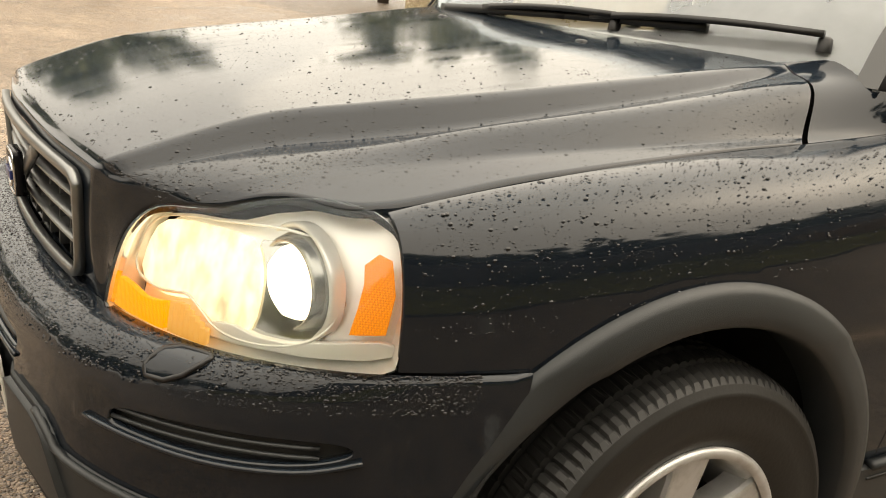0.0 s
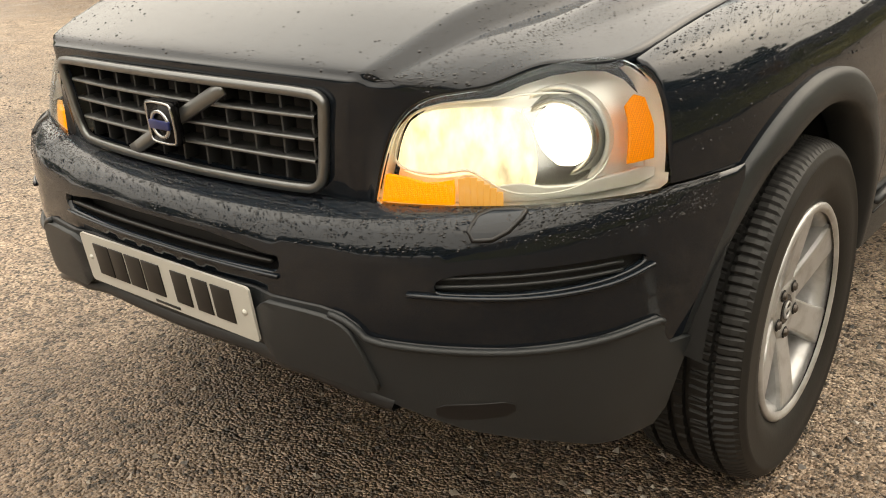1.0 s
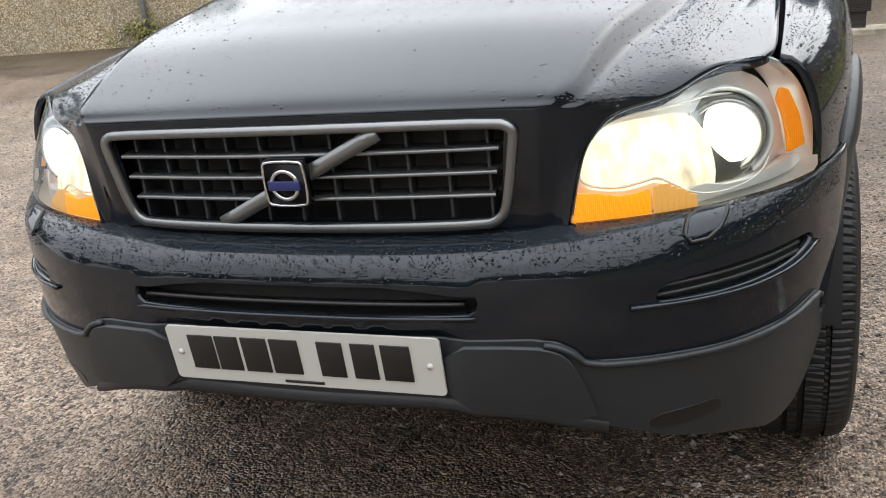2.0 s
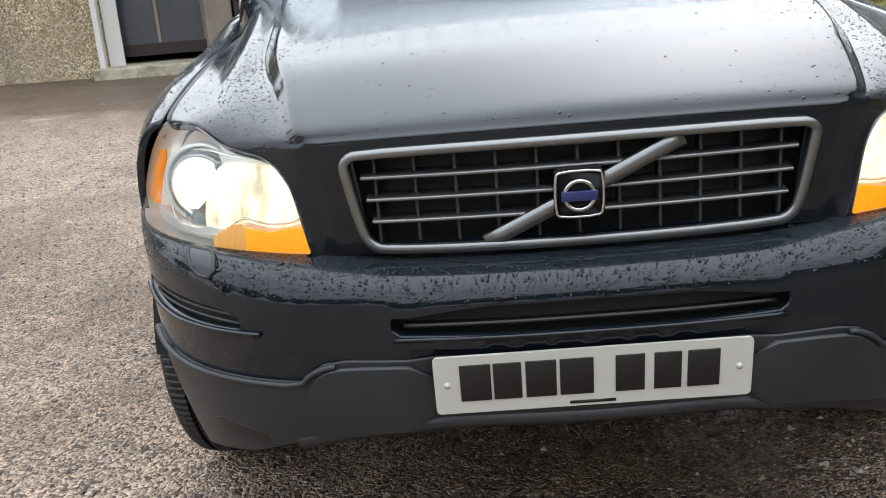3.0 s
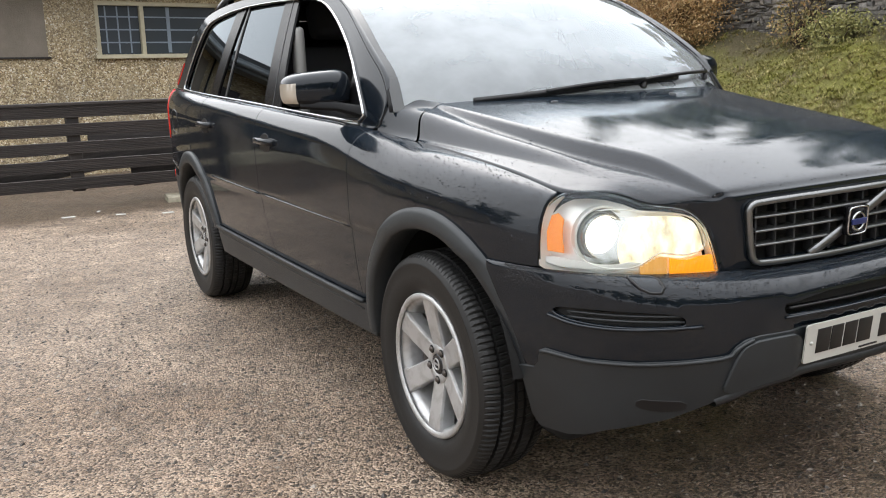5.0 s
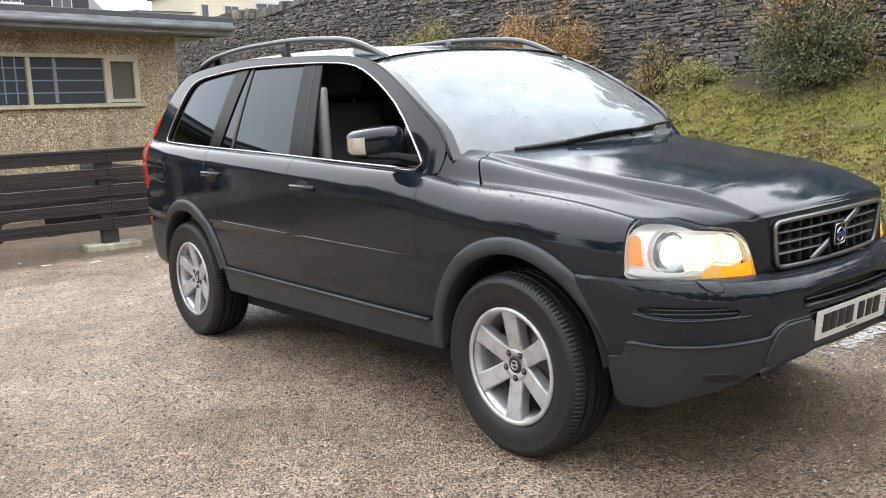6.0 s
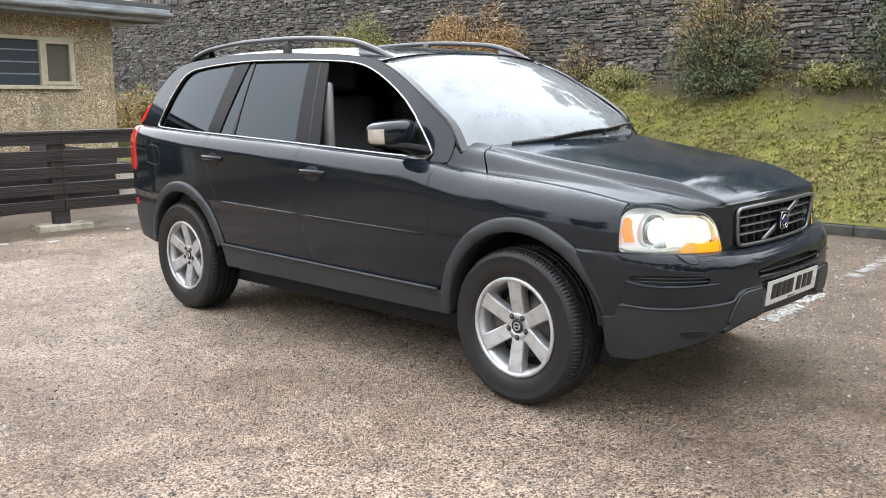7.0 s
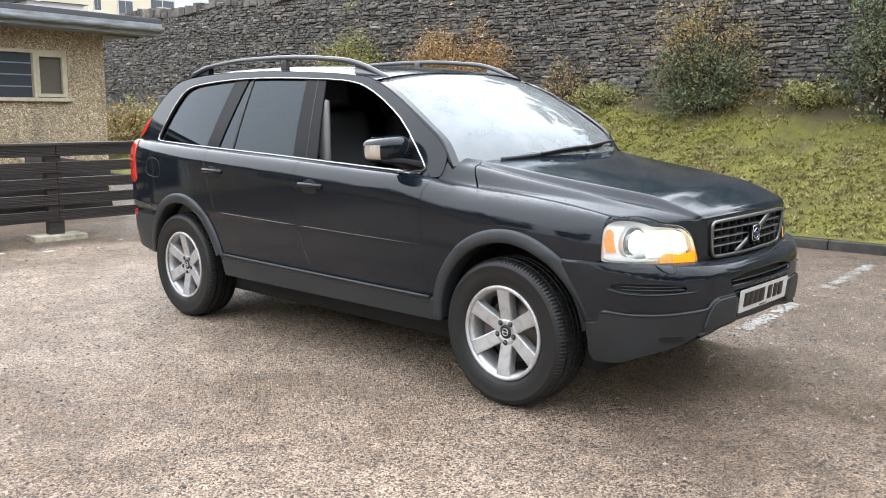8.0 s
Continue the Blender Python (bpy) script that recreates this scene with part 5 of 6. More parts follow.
rail_r = [(0.405, -0.785, 0.753), (0.408, -0.795, 0.84), (0.422, -0.796, 0.935), (0.436, -0.787, 0.954), (0.458, -0.755, 0.976), (0.492, -0.585, 1.028), (0.53, -0.43, 1.056), (0.56, -0.26, 1.079), (0.598, 0.08, 1.126), (0.625, 0.345, 1.166)]
rail_v = [(0.432, -0.777, 0.754), (0.438, -0.780, 0.84), (0.456, -0.777, 0.918), (0.482, -0.761, 0.941), (0.52, -0.715, 0.958), (0.585, -0.590, 0.992), (0.612, -0.435, 1.023), (0.632, -0.27, 1.056), (0.676, 0.07, 1.107), (0.705, 0.318, 1.150)]


def lamp_edge(a, z):
    return tuple(float(v) for v in lamp_surf(np.array(a), np.array(z)))


rail_e = [lamp_edge(0.472, 0.757), lamp_edge(0.500, 0.852), lamp_edge(0.530, 0.896), lamp_edge(0.575, 0.922), lamp_edge(0.690, 0.939), lamp_edge(0.80, 0.966), lamp_edge(0.952, 0.968),
          (0.758, -0.28, 1.008), (0.765, 0.057, 1.046), (0.772, 0.245, 1.060)]
rail_f = [(x - 0.003, y + 0.008, z - 0.014) for x, y, z in rail_e]
rail_m = [(x, y, z + (0.004 if k > 4 else 0)) for k, (x, y, z) in enumerate(rail_m)]
rail_r = [(x, y, z + (0.009 if k > 4 else 0)) for k, (x, y, z) in enumerate(rail_r)]
# the steep shoulder outside each ridge, wide at the front and fading towards the screen
ridge_out = (0.004, 0.006, 0.012, 0.018, 0.024, 0.032, 0.036, 0.036, 0.030, 0.024)
ridge_drop = (0.0, 0.0, 0.006, 0.009, 0.016, 0.037, 0.042, 0.039, 0.026, 0.012)
rail_s = [(r[0] + o, r[1] + (v[1] - r[1]) * o / (v[0] - r[0]), r[2] - d) for r, v, o, d in zip(rail_r, rail_v, ridge_out, ridge_drop)]
rail_w = [tuple(q + (p - q) * f - (k == 2) * h for k, (p, q) in enumerate(zip(a, b))) for a, b, f, h in zip(rail_v, rail_e, (0.5, 0.5, 0.5, 0.5, 0.5, 0.6, 0.68, 0.56, 0.32, 0.20), (0, 0, 0, 0, -0.003, -0.002, 0.003, 0.011, 0.013, 0.011))]


def bonnet_points(nu=60, nv=110):
    """Rows of points across the bonnet: a crowned middle, then a sharp ridge and a falling flank on each side."""
    out = []
    k = len(rail_c)
    flank_n = nu // 2
    rails = (rail_c, rail_m, rail_r, rail_s, rail_v, rail_w, rail_e, rail_f)
    cols = [curve(np.arange(k), [r[i][a] for i in range(k)]) for r in rails for a in range(3)]

    def along(pts, n):
        s = np.r_[0, np.cumsum(np.linalg.norm(np.diff(pts, axis=0), axis=1))]
        u = np.linspace(0, s[-1], n)
        return np.stack([curve(s, pts[:, a])(u) for a in range(3)], -1)

    for v in np.linspace(0, k - 1, nv):
        p = np.array([f(v) for f in cols]).reshape(8, 3)
        mid = along(np.concatenate([p[2:0:-1] * (-1, 1, 1), p[:3]]), 2 * (nu - flank_n) + 1)
        flank = np.concatenate([along(p[2:4], 5), along(p[3:6], flank_n - 9)[1:], along(p[5:7], 7)[1:]])[1:]
        out.append(np.concatenate([[p[7] * (-1, 1, 1)], flank[::-1] * (-1, 1, 1), mid, flank, [p[7]]]))
    return np.array(out)


def grille_hole(p):
    return not (p[1] < -0.7 and abs(p[0]) < 0.355 + 0.15 * (p[2] - 0.85) and 0.775 < p[2] < 0.925)


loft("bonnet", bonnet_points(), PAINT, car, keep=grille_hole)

# windscreen and roof
def windscreen_pts():
    e = line3([(0.42, 1.150), (0.50, 1.262), (0.64, 1.362), (0.80, 1.462), (0.98, 1.553), (1.10, 1.597)])
    rows = []
    for s in np.linspace(0, 1, 24):
        y, z = e(s)
        x = float(cabin_w(y, z)) - 0.012
        yc, zc = y - 0.17 * (1 - s) - 0.03 * s, z + 0.005 + 0.05 * s
        rows.append([(x * u, yc + (y - yc) * abs(u) ** 2.6, zc + (z - zc) * abs(u) ** 2.6) for u in np.linspace(-1, 1, 41)])
    return rows


edge_z = curve([1.05, 1.22, 1.745, 2.333, 2.723, 3.078, 3.25, 3.4], [1.60, 1.628, 1.668, 1.687, 1.680, 1.651, 1.585, 1.45])
mid_z = curve([1.05, 1.22, 1.745, 2.333, 2.723, 3.078, 3.3, 3.45], [1.645, 1.675, 1.715, 1.728, 1.724, 1.70, 1.66, 1.60])
rows = []
for y in np.linspace(1.075, 3.32, 50):
    ez, mz = float(edge_z(y)), float(mid_z(y))
    w = float(cabin_w(y, ez))
    rows.append([(w * u, y - 0.03 * (1 - u * u) * (1 if y < 1.3 else 0), mz + (ez - mz) * abs(u) ** 3.2) for u in np.linspace(-1, 1, 41)])
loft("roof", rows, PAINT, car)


# ---- car details ----
def glass(name, tint, film=0.0, gloss=0.02):
    m = bpy.data.materials.new(name)
    m.use_nodes = True
    t = m.node_tree
    t.nodes.clear()
    out = t.nodes.new("ShaderNodeOutputMaterial")
    clear = t.nodes.new("ShaderNodeBsdfTransparent")
    clear.inputs["Color"].default_value = (*tint, 1)
    shine = t.nodes.new("ShaderNodeBsdfGlossy")
    shine.inputs["Roughness"].default_value = gloss
    shine.inputs["Color"].default_value = (0.84, 0.93, 1.0, 1)
    fr = t.nodes.new("ShaderNodeFresnel")
    fr.inputs["IOR"].default_value = 1.46
    mx = t.nodes.new("ShaderNodeMixShader")
    src = clear.outputs[0]
    if film:
        haze = t.nodes.new("ShaderNodeBsdfDiffuse")
        haze.inputs["Color"].default_value = (0.75, 0.78, 0.80, 1)
        nz = t.nodes.new("ShaderNodeTexNoise")
        nz.inputs["Scale"].default_value = 6.0
        nz.inputs["Detail"].default_value = 5.0
        co = t.nodes.new("ShaderNodeTexCoord")
        t.links.new(co.outputs["Object"], nz.inputs["Vector"])
        mr = t.nodes.new("ShaderNodeMapRange")
        mr.inputs["From Min"].default_value, mr.inputs["From Max"].default_value = 0.35, 0.7
        mr.inputs["To Min"].default_value, mr.inputs["To Max"].default_value = film * 0.85, film * 1.15
        t.links.new(nz.outputs["Fac"], mr.inputs["Value"])
        mh = t.nodes.new("ShaderNodeMixShader")
        t.links.new(mr.outputs["Result"], mh.inputs[0])
        t.links.new(clear.outputs[0], mh.inputs[1])
        t.links.new(haze.outputs[0], mh.inputs[2])
        src = mh.outputs[0]
    t.links.new(fr.outputs[0], mx.inputs[0])
    t.links.new(src, mx.inputs[1])
    t.links.new(shine.outputs[0], mx.inputs[2])
    t.links.new(mx.outputs[0], out.inputs["Surface"])
    return m


def glow(name, color, strength, base=(0.8, 0.8, 0.8)):
    m = mat(name, base, 0.3)
    b = m.node_tree.nodes["Principled BSDF"]
    b.inputs["Emission Color"].default_value = (*color, 1)
    b.inputs["Emission Strength"].default_value = strength
    return m


PRIVACY = glass("privacy_glass", (0.03, 0.032, 0.034))
SCREEN = glass("misted_windscreen", (0.62, 0.66, 0.65), 0.27)
LENS = glass("headlamp_lens", (0.93, 0.94, 0.93))
# lamplight on reflector, ribbed lens and side amber is set as their own glow
LIT = glow("lit_reflector", (1.0, 0.86, 0.58), 0.85, (0.22, 0.20, 0.15))
BULB = glow("lit_projector", (1.0, 0.95, 0.82), 1.3, (0.3, 0.3, 0.28))
AMBER_LIT = glow("lit_amber", (1.0, 0.32, 0.003), 0.40, (0.7, 0.20, 0.0))
AMBER_DIM = glow("side_amber_glow", (1.0, 0.30, 0.0), 0.17, (0.75, 0.24, 0.0))
for amber in (AMBER_LIT, AMBER_DIM):
    n = Net(amber)
    rib = n.cells(330, out="Distance", rnd=0.1)
    n.bump(rib, 0.35, 0.002)
    n.base(n.mix(n.ramp(rib, (0.15, 0.0), (0.6, 1.0)), (0.80, 0.27, 0.01), (0.58, 0.15, 0.0)))
n = Net(LIT)
n.link(n.math("MULTIPLY", n.ramp(n.noise(30, 3, 0.55, n.stretch(1, 1, 0.45)), (0.32, 0.32), (0.64, 1.0)), 0.72), n.b.inputs["Emission Strength"])
SILVER = mat("lamp_bezel_silver", (0.86, 0.86, 0.84), 0.34, 0.45)
SHROUD = mat("grey_lamp_shroud", (0.36, 0.36, 0.35), 0.25, 0.8)
GLOSSB = mat("gloss_black", (0.005, 0.005, 0.006), 0.24, 0.0, 0.0, 0.14)
BLUE = mat("badge_blue", (0.02, 0.03, 0.12), 0.3)
GRILLC = mat("dull_grille_chrome", (0.22, 0.225, 0.225), 0.33, 0.9)
RIBM = mat("grille_rib_grey", (0.030, 0.031, 0.033), 0.45)
TRAY = mat("grille_black", (0.012, 0.012, 0.012), 0.55)

lamp_line = [(0.474, 0.748), (0.490, 0.80), (0.507, 0.852), (0.523, 0.880), (0.553, 0.906), (0.59, 0.922), (0.658, 0.929), (0.704, 0.936), (0.764, 0.954), (0.826, 0.966), (0.892, 0.970),
             (0.940, 0.966), (0.974, 0.950), (0.998, 0.925), (1.006, 0.90), (1.005, 0.860), (0.992, 0.805), (0.984, 0.772), (0.898, 0.762), (0.803, 0.757), (0.721, 0.753), (0.593, 0.749)]


def shrink(pts, k, c=None):
    p = np.array(pts)
    c = p.mean(0) if c is None else np.array(c)
    return c + (p - c) * k


def facing(a, z, depth, side):
    p, n = plan_at(a)
    q = lamp_surf(a, z)
    d = np.array([0.25 * n[0], -1.0, 0.0])
    d /= np.linalg.norm(d)
    at = q - np.array([n[0], n[1], 0]) * depth
    return Matrix.Translation((at[0] * side, at[1], at[2])) @ Vector((d[0] * side, d[1], 0)).to_track_quat("X", "Z").to_matrix().to_4x4()


def headlamp(side):
    h = new("headlamp")
    h.parent = car
    h["label"] = "lit headlamp with clear lens and amber corners"
    lines = rounded(lamp_line, 0.02, 1)
    panel("lens", lines, lamp_surf, LENS, h, side, step=0.025, fold=0.02, lift=0.002)
    panel("bezel", rounded(shrink(lamp_line, 0.985), 0.03), lamp_surf, SILVER, h, side, step=0.04, fold=0.0, lift=-0.055)
    # wall from the lens edge to the bezel
    a, z = lines[:, 0], lines[:, 1]
    p0 = lamp_surf(a, z)
    _, nn = plan_at(a)
    n3 = np.stack([nn[:, 0], nn[:, 1], 0 * a], -1)
    rows = [list(p0 - n3 * 0.003) + [p0[0] - n3[0] * 0.003], list(p0 - n3 * 0.06) + [p0[0] - n3[0] * 0.06]]
    loft("housing", rows, SILVER, h, side)
    panel("main_beam_reflector", rounded([(0.500, 0.810), (0.513, 0.860), (0.540, 0.896), (0.60, 0.911), (0.70, 0.916), (0.745, 0.912), (0.765, 0.885), (0.772, 0.848), (0.768, 0.805), (0.750, 0.776), (0.715, 0.778), (0.68, 0.797), (0.65, 0.812), (0.62, 0.806), (0.57, 0.798)], 0.02, 1), lamp_surf, LIT, h, side, step=0.03, fold=0.012, lift=-0.040)
    panel("lower_trim", rounded([(0.66, 0.772), (0.72, 0.80), (0.80, 0.785), (0.90, 0.80), (0.985, 0.81), (0.98, 0.785), (0.85, 0.776)], 0.02, 1), lamp_surf, SILVER, h, side, step=0.03, fold=0.02, lift=-0.03)
    panel("indicator", rounded([(0.484, 0.758), (0.494, 0.802), (0.53, 0.800), (0.57, 0.793), (0.60, 0.796), (0.622, 0.801), (0.622, 0.762)], 0.015), lamp_surf, AMBER_LIT, h, side, step=0.03, fold=0.01, lift=-0.012, label="lit amber indicator lens")
    for k in range(7):
        x0 = 0.632 + 0.011 * k
        t = float(np.interp(x0, (0.63, 0.65, 0.68, 0.72), (0.803, 0.807, 0.793, 0.772)))
        panel("ribbed_lens", rounded([(x0, 0.761), (x0, t), (x0 + 0.008, t), (x0 + 0.008, 0.761)], 0.02), lamp_surf, LIT_DIM, h, side, step=0.03, fold=0.01, lift=-0.014)
    panel("side_reflector", rounded([(0.938, 0.902), (0.956, 0.916), (0.974, 0.910), (0.980, 0.87), (0.970, 0.822), (0.924, 0.818), (0.933, 0.85), (0.939, 0.88)], 0.015), lamp_surf, AMBER_DIM, h, side, step=0.03, fold=0.008, lift=-0.010, label="amber side reflector with the headlamp's light painted as a glow")
    bowl = rounded([(0.500, 0.812), (0.513, 0.858), (0.540, 0.893), (0.60, 0.908), (0.70, 0.914), (0.80, 0.922), (0.875, 0.914), (0.910, 0.885), (0.916, 0.845), (0.893, 0.802), (0.84, 0.779),
                    (0.77, 0.772), (0.715, 0.778), (0.68, 0.797), (0.65, 0.812), (0.62, 0.806), (0.57, 0.800)], 0.012, 2)
    panel("projector_bowl", rounded([(0.74, 0.777), (0.74, 0.914), (0.80, 0.918), (0.87, 0.910), (0.905, 0.882), (0.910, 0.845), (0.888, 0.805), (0.84, 0.783)], 0.015, 1), lamp_surf, BOWL, h, side, step=0.03, fold=0.004, lift=-0.048)
    nb = plan_at(bowl[:, 0])[1]
    sweep("bowl_rim", lamp_surf(bowl[:, 0], bowl[:, 1]) - np.stack([nb[:, 0], nb[:, 1], 0 * nb[:, 0]], -1) * 0.032, circle(0.0022, 6), SILVER, h, closed=True, side=side)
    m0 = facing(0.822, 0.850, 0.05, side)
    for nm, prof, mt in (("projector_ring", [(-0.034, 0.080), (-0.014, 0.081), (-0.010, 0.077), (-0.016, 0.072), (-0.03, 0.070)], SILVER),
                         ("projector_shroud", [(-0.03, 0.072), (-0.002, 0.064), (0.004, 0.059), (0.0, 0.055), (-0.02, 0.052)], SHROUD),
                         ("projector_lens", [(-0.02, 0.053), (-0.004, 0.050), (0.010, 0.039), (0.017, 0.020), (0.019, 0.0005)], BULB)):
        part(nm, lathe(prof, 40), mt, h).matrix_basis = m0
    return h


BOWL = mat("projector_bowl_chrome", (0.50, 0.50, 0.48), 0.16, 0.95)
LIT_DIM = glow("lit_ribbed_lens", (1.0, 0.48, 0.09), 0.20, (0.4, 0.25, 0.10))
for side in (1, -1):
    headlamp(side)


# grille
def gr_y(x, z):
    return -0.829 + 0.17 * x * x + (0.925 - z) * 0.09


def gr_pts(pts, lift=0.0):
    return np.array([(x, gr_y(x, z) - lift, z) for x, z in pts])


ring = rounded([(-0.36, 0.935), (0.36, 0.935), (0.392, 0.921), (0.388, 0.895), (0.372, 0.80), (0.360, 0.770), (0.325, 0.758), (-0.325, 0.758), (-0.360, 0.770), (-0.372, 0.80), (-0.388, 0.890), (-0.392, 0.921)], 0.015, 2)
grille = new("grille")
grille.parent = car
grille["label"] = "dull chrome grille with slats and a diagonal bar"
sweep("grille_surround", gr_pts(shrink(ring, 0.968, (0, 0.85)), 0.006), [(-0.007, -0.007), (0.006, -0.0075), (0.0085, -0.003), (0.0085, 0.003), (0.006, 0.0075), (-0.007, 0.007)], GRILLC, grille, closed=True, up=(0, -1, 0))
for z, w in ((0.8875, 0.352), (0.8495, 0.346), (0.8115, 0.340)):
    xs = np.linspace(-w, w, 31)
    rows = [[(x, gr_y(x, z) - 0.002, z - 0.003), (x, gr_y(x, z) - 0.004, z), (x, gr_y(x, z) - 0.002, z + 0.003), (x, gr_y(x, z) + 0.030, z + 0.007), (x, gr_y(x, z) + 0.030, z - 0.003), (x, gr_y(x, z) - 0.002, z - 0.003)] for x in xs]
    loft("grille_slat", rows, GRILLC, grille)
for k in range(-5, 6):
    x = 0.066 * k
    if abs(x) > 0.34:
        continue
    part("grille_rib", box_bm(0.006, 0.03, 0.155, 0.002, (x, gr_y(x, 0.847) + 0.027, 0.847)), RIBM, grille)
rows = [[(x, gr_y(x, z) + 0.055, z) for x in np.linspace(-0.38, 0.38, 20)] for z in (0.745, 0.85, 0.955)]
loft("grille_back", rows, TRAY, grille)
sweep("diagonal_bar", gr_pts([(-0.162 + 0.335 * t, 0.764 + 0.163 * t) for t in np.linspace(0.02, 0.97, 12)], 0.007), [(-0.013, -0.004), (0.013, -0.004), (0.012, 0.004), (-0.012, 0.004)], GRILLC, grille, up=(0, -1, 0))
badge = new("badge")
badge.parent = grille
badge.matrix_basis = Matrix.Translation((-0.004, gr_y(0, 0.845) - 0.018, 0.846)) @ pose(0, 0, 0, 4)
bm = box_bm(0.080, 0.016, 0.080, 0.0)
bmesh.ops.bevel(bm, geom=[e for e in bm.edges if abs((e.verts[0].co - e.verts[1].co).y) > 0.01], offset=0.008, segments=3, affect="EDGES", profile=0.5)
part("badge_plate", bm, GLOSSB, grille).matrix_basis = badge.matrix_basis
sq = rounded([(-0.030, -0.038), (0.030, -0.038), (0.038, -0.030), (0.038, 0.030), (0.030, 0.038), (-0.030, 0.038), (-0.038, 0.030), (-0.038, -0.030)], 0.01, 1)
sweep("badge_frame", [(x, -0.008, z) for x, z in sq], circle(0.0028, 6), CHROME, grille, closed=True, up=(0, -1, 0)).matrix_basis = badge.matrix_basis
sweep("badge_ring", [(0.024 * math.cos(t), -0.009, 0.024 * math.sin(t) - 0.002) for t in np.linspace(0, 2 * math.pi, 32)[:-1]], circle(0.0042, 6), CHROME, grille, closed=True, up=(0, -1, 0)).matrix_basis = badge.matrix_basis
part("badge_band", box_bm(0.058, 0.006, 0.016, 0.001, (0, -0.012, -0.002)), BLUE, grille).matrix_basis = badge.matrix_basis
bpy.data.objects.remove(badge)

# bumper openings and fittings
def recess(name, loop, depth, material, flip=1):
    a, q = loop[:, 0], loop[:, 1]
    p0 = bumper_surf(a, q)
    _, nn = plan_at(a)
    n3 = np.stack([nn[:, 0], nn[:, 1], 0 * a], -1)
    rows = [list(p0 - n3 * d) + [p0[0] - n3[0] * d] for d in (0.004, depth)]
    loft(name, rows, material, car)
    panel(name, rounded(shrink(loop, 1.0), 0.03), lambda u, v: bumper_surf(u, v) - np.stack([*np.moveaxis(plan_at(u)[1], -1, 0), 0 * u], -1) * depth, material, car, fold=0.0, step=0.04)


recess("intake_recess", intake, 0.05, TRAY)
recess("fog_recess", fog_r, 0.022, TRAY)
recess("fog_recess", fog_l, 0.022, TRAY)


def on_bumper(a, q, d=0.0):
    a, q = np.asarray(a, float), np.asarray(q, float)
    nn = plan_at(a)[1]
    return bumper_surf(a, q) + np.stack([nn[..., 0], nn[..., 1], 0 * a], -1) * d


u = np.linspace(-0.30, 0.30, 30)
sweep("intake_bar", on_bumper(u, 0.656 + 0 * u, -0.012), [(-0.008, -0.003), (0.008, -0.003), (0.008, 0.003), (-0.008, 0.003)], TRIM, car)
u = np.linspace(-0.318, 0.318, 30)
sweep("intake_lip", on_bumper(u, 0.634 + 0 * u, 0.002), circle(0.004, 6), PAINT, car)
for side in (1, -1):
    u = np.linspace(0.60, 0.90, 16) * side
    for q0 in (0.650, 0.664):
        sweep("fog_bar", on_bumper(u, np.linspace(q0, q0 + 0.005, 16), -0.006), circle(0.0032, 6), CLAD, car)
    u = np.linspace(0.555, 0.955, 20) * side
    lip = curve([0.555, 0.66, 0.80, 0.90, 0.955], [0.638, 0.634, 0.633, 0.642, 0.656])
    sweep("fog_lip", on_bumper(u, lip(np.abs(u)), 0.003), circle(0.0055, 6, 1.0, 0.8), PAINT, car)
    w = [(0.645, 0.707), (0.702, 0.709), (0.745, 0.745), (0.738, 0.752), (0.675, 0.750)]
    loop = rounded(w, 0.01, 1)
    panel("washer_cover", loop, bumper_surf, PAINT, car, side, step=0.02, fold=0.006, lift=0.003)
    sweep("washer_gap", (bumper_surf(loop[:, 0], loop[:, 1]) + (0, 0, 0.0005)), circle(0.0042, 5), TRIM, car, closed=True, side=side)
    # raised pod of the lower cladding round the plate
    pod = [(0.262, 0.590), (0.40, 0.588), (0.44, 0.580), (0.462, 0.560), (0.485, 0.50), (0.50, 0.452), (0.40, 0.468), (0.262, 0.480)]
    panel("cladding_pod", rounded(pod, 0.02, 1), bumper_surf, CLAD, car, side, step=0.03, fold=0.016, lift=0.016)
    # dark flush patch painted for the shade in the fog lamp dent
    dent = [(0.59, 0.436), (0.66, 0.440), (0.72, 0.444), (0.725, 0.420), (0.66, 0.408), (0.59, 0.41)]
    panel("fog_lamp_cover", rounded(dent, 0.02, 1), bumper_surf, TRIM, car, side, step=0.03, fold=0.004, lift=0.0065)
# rolled top edge of the cladding
for side in (1, -1):
    e = rounded(clad_edge[3:], 0.02, 1, closed=False)
    sweep("cladding_edge", on_bumper(e[:, 0] * side, e[:, 1] - 0.007, 0.006), circle(0.0075, 8, 1.0, 0.8), CLAD, car)
rows = []
for a in np.linspace(-0.52, 0.52, 30):
    p = on_bumper(a, float(curve([0, 0.25, 0.40, 0.52], [0.475, 0.475, 0.462, 0.43])(abs(a))), 0.004)
    rows.append([(p[0], p[1], p[2] + 0.01), (p[0], p[1] - 0.012, p[2] - 0.004), (p[0], p[1] - 0.008, p[2] - 0.012), (p[0] * 0.97, p[1] + 0.10, p[2] - 0.02), (p[0] * 0.9, p[1] + 0.35, p[2] - 0.10)])
loft("bumper_lip", rows, TRIM, car)

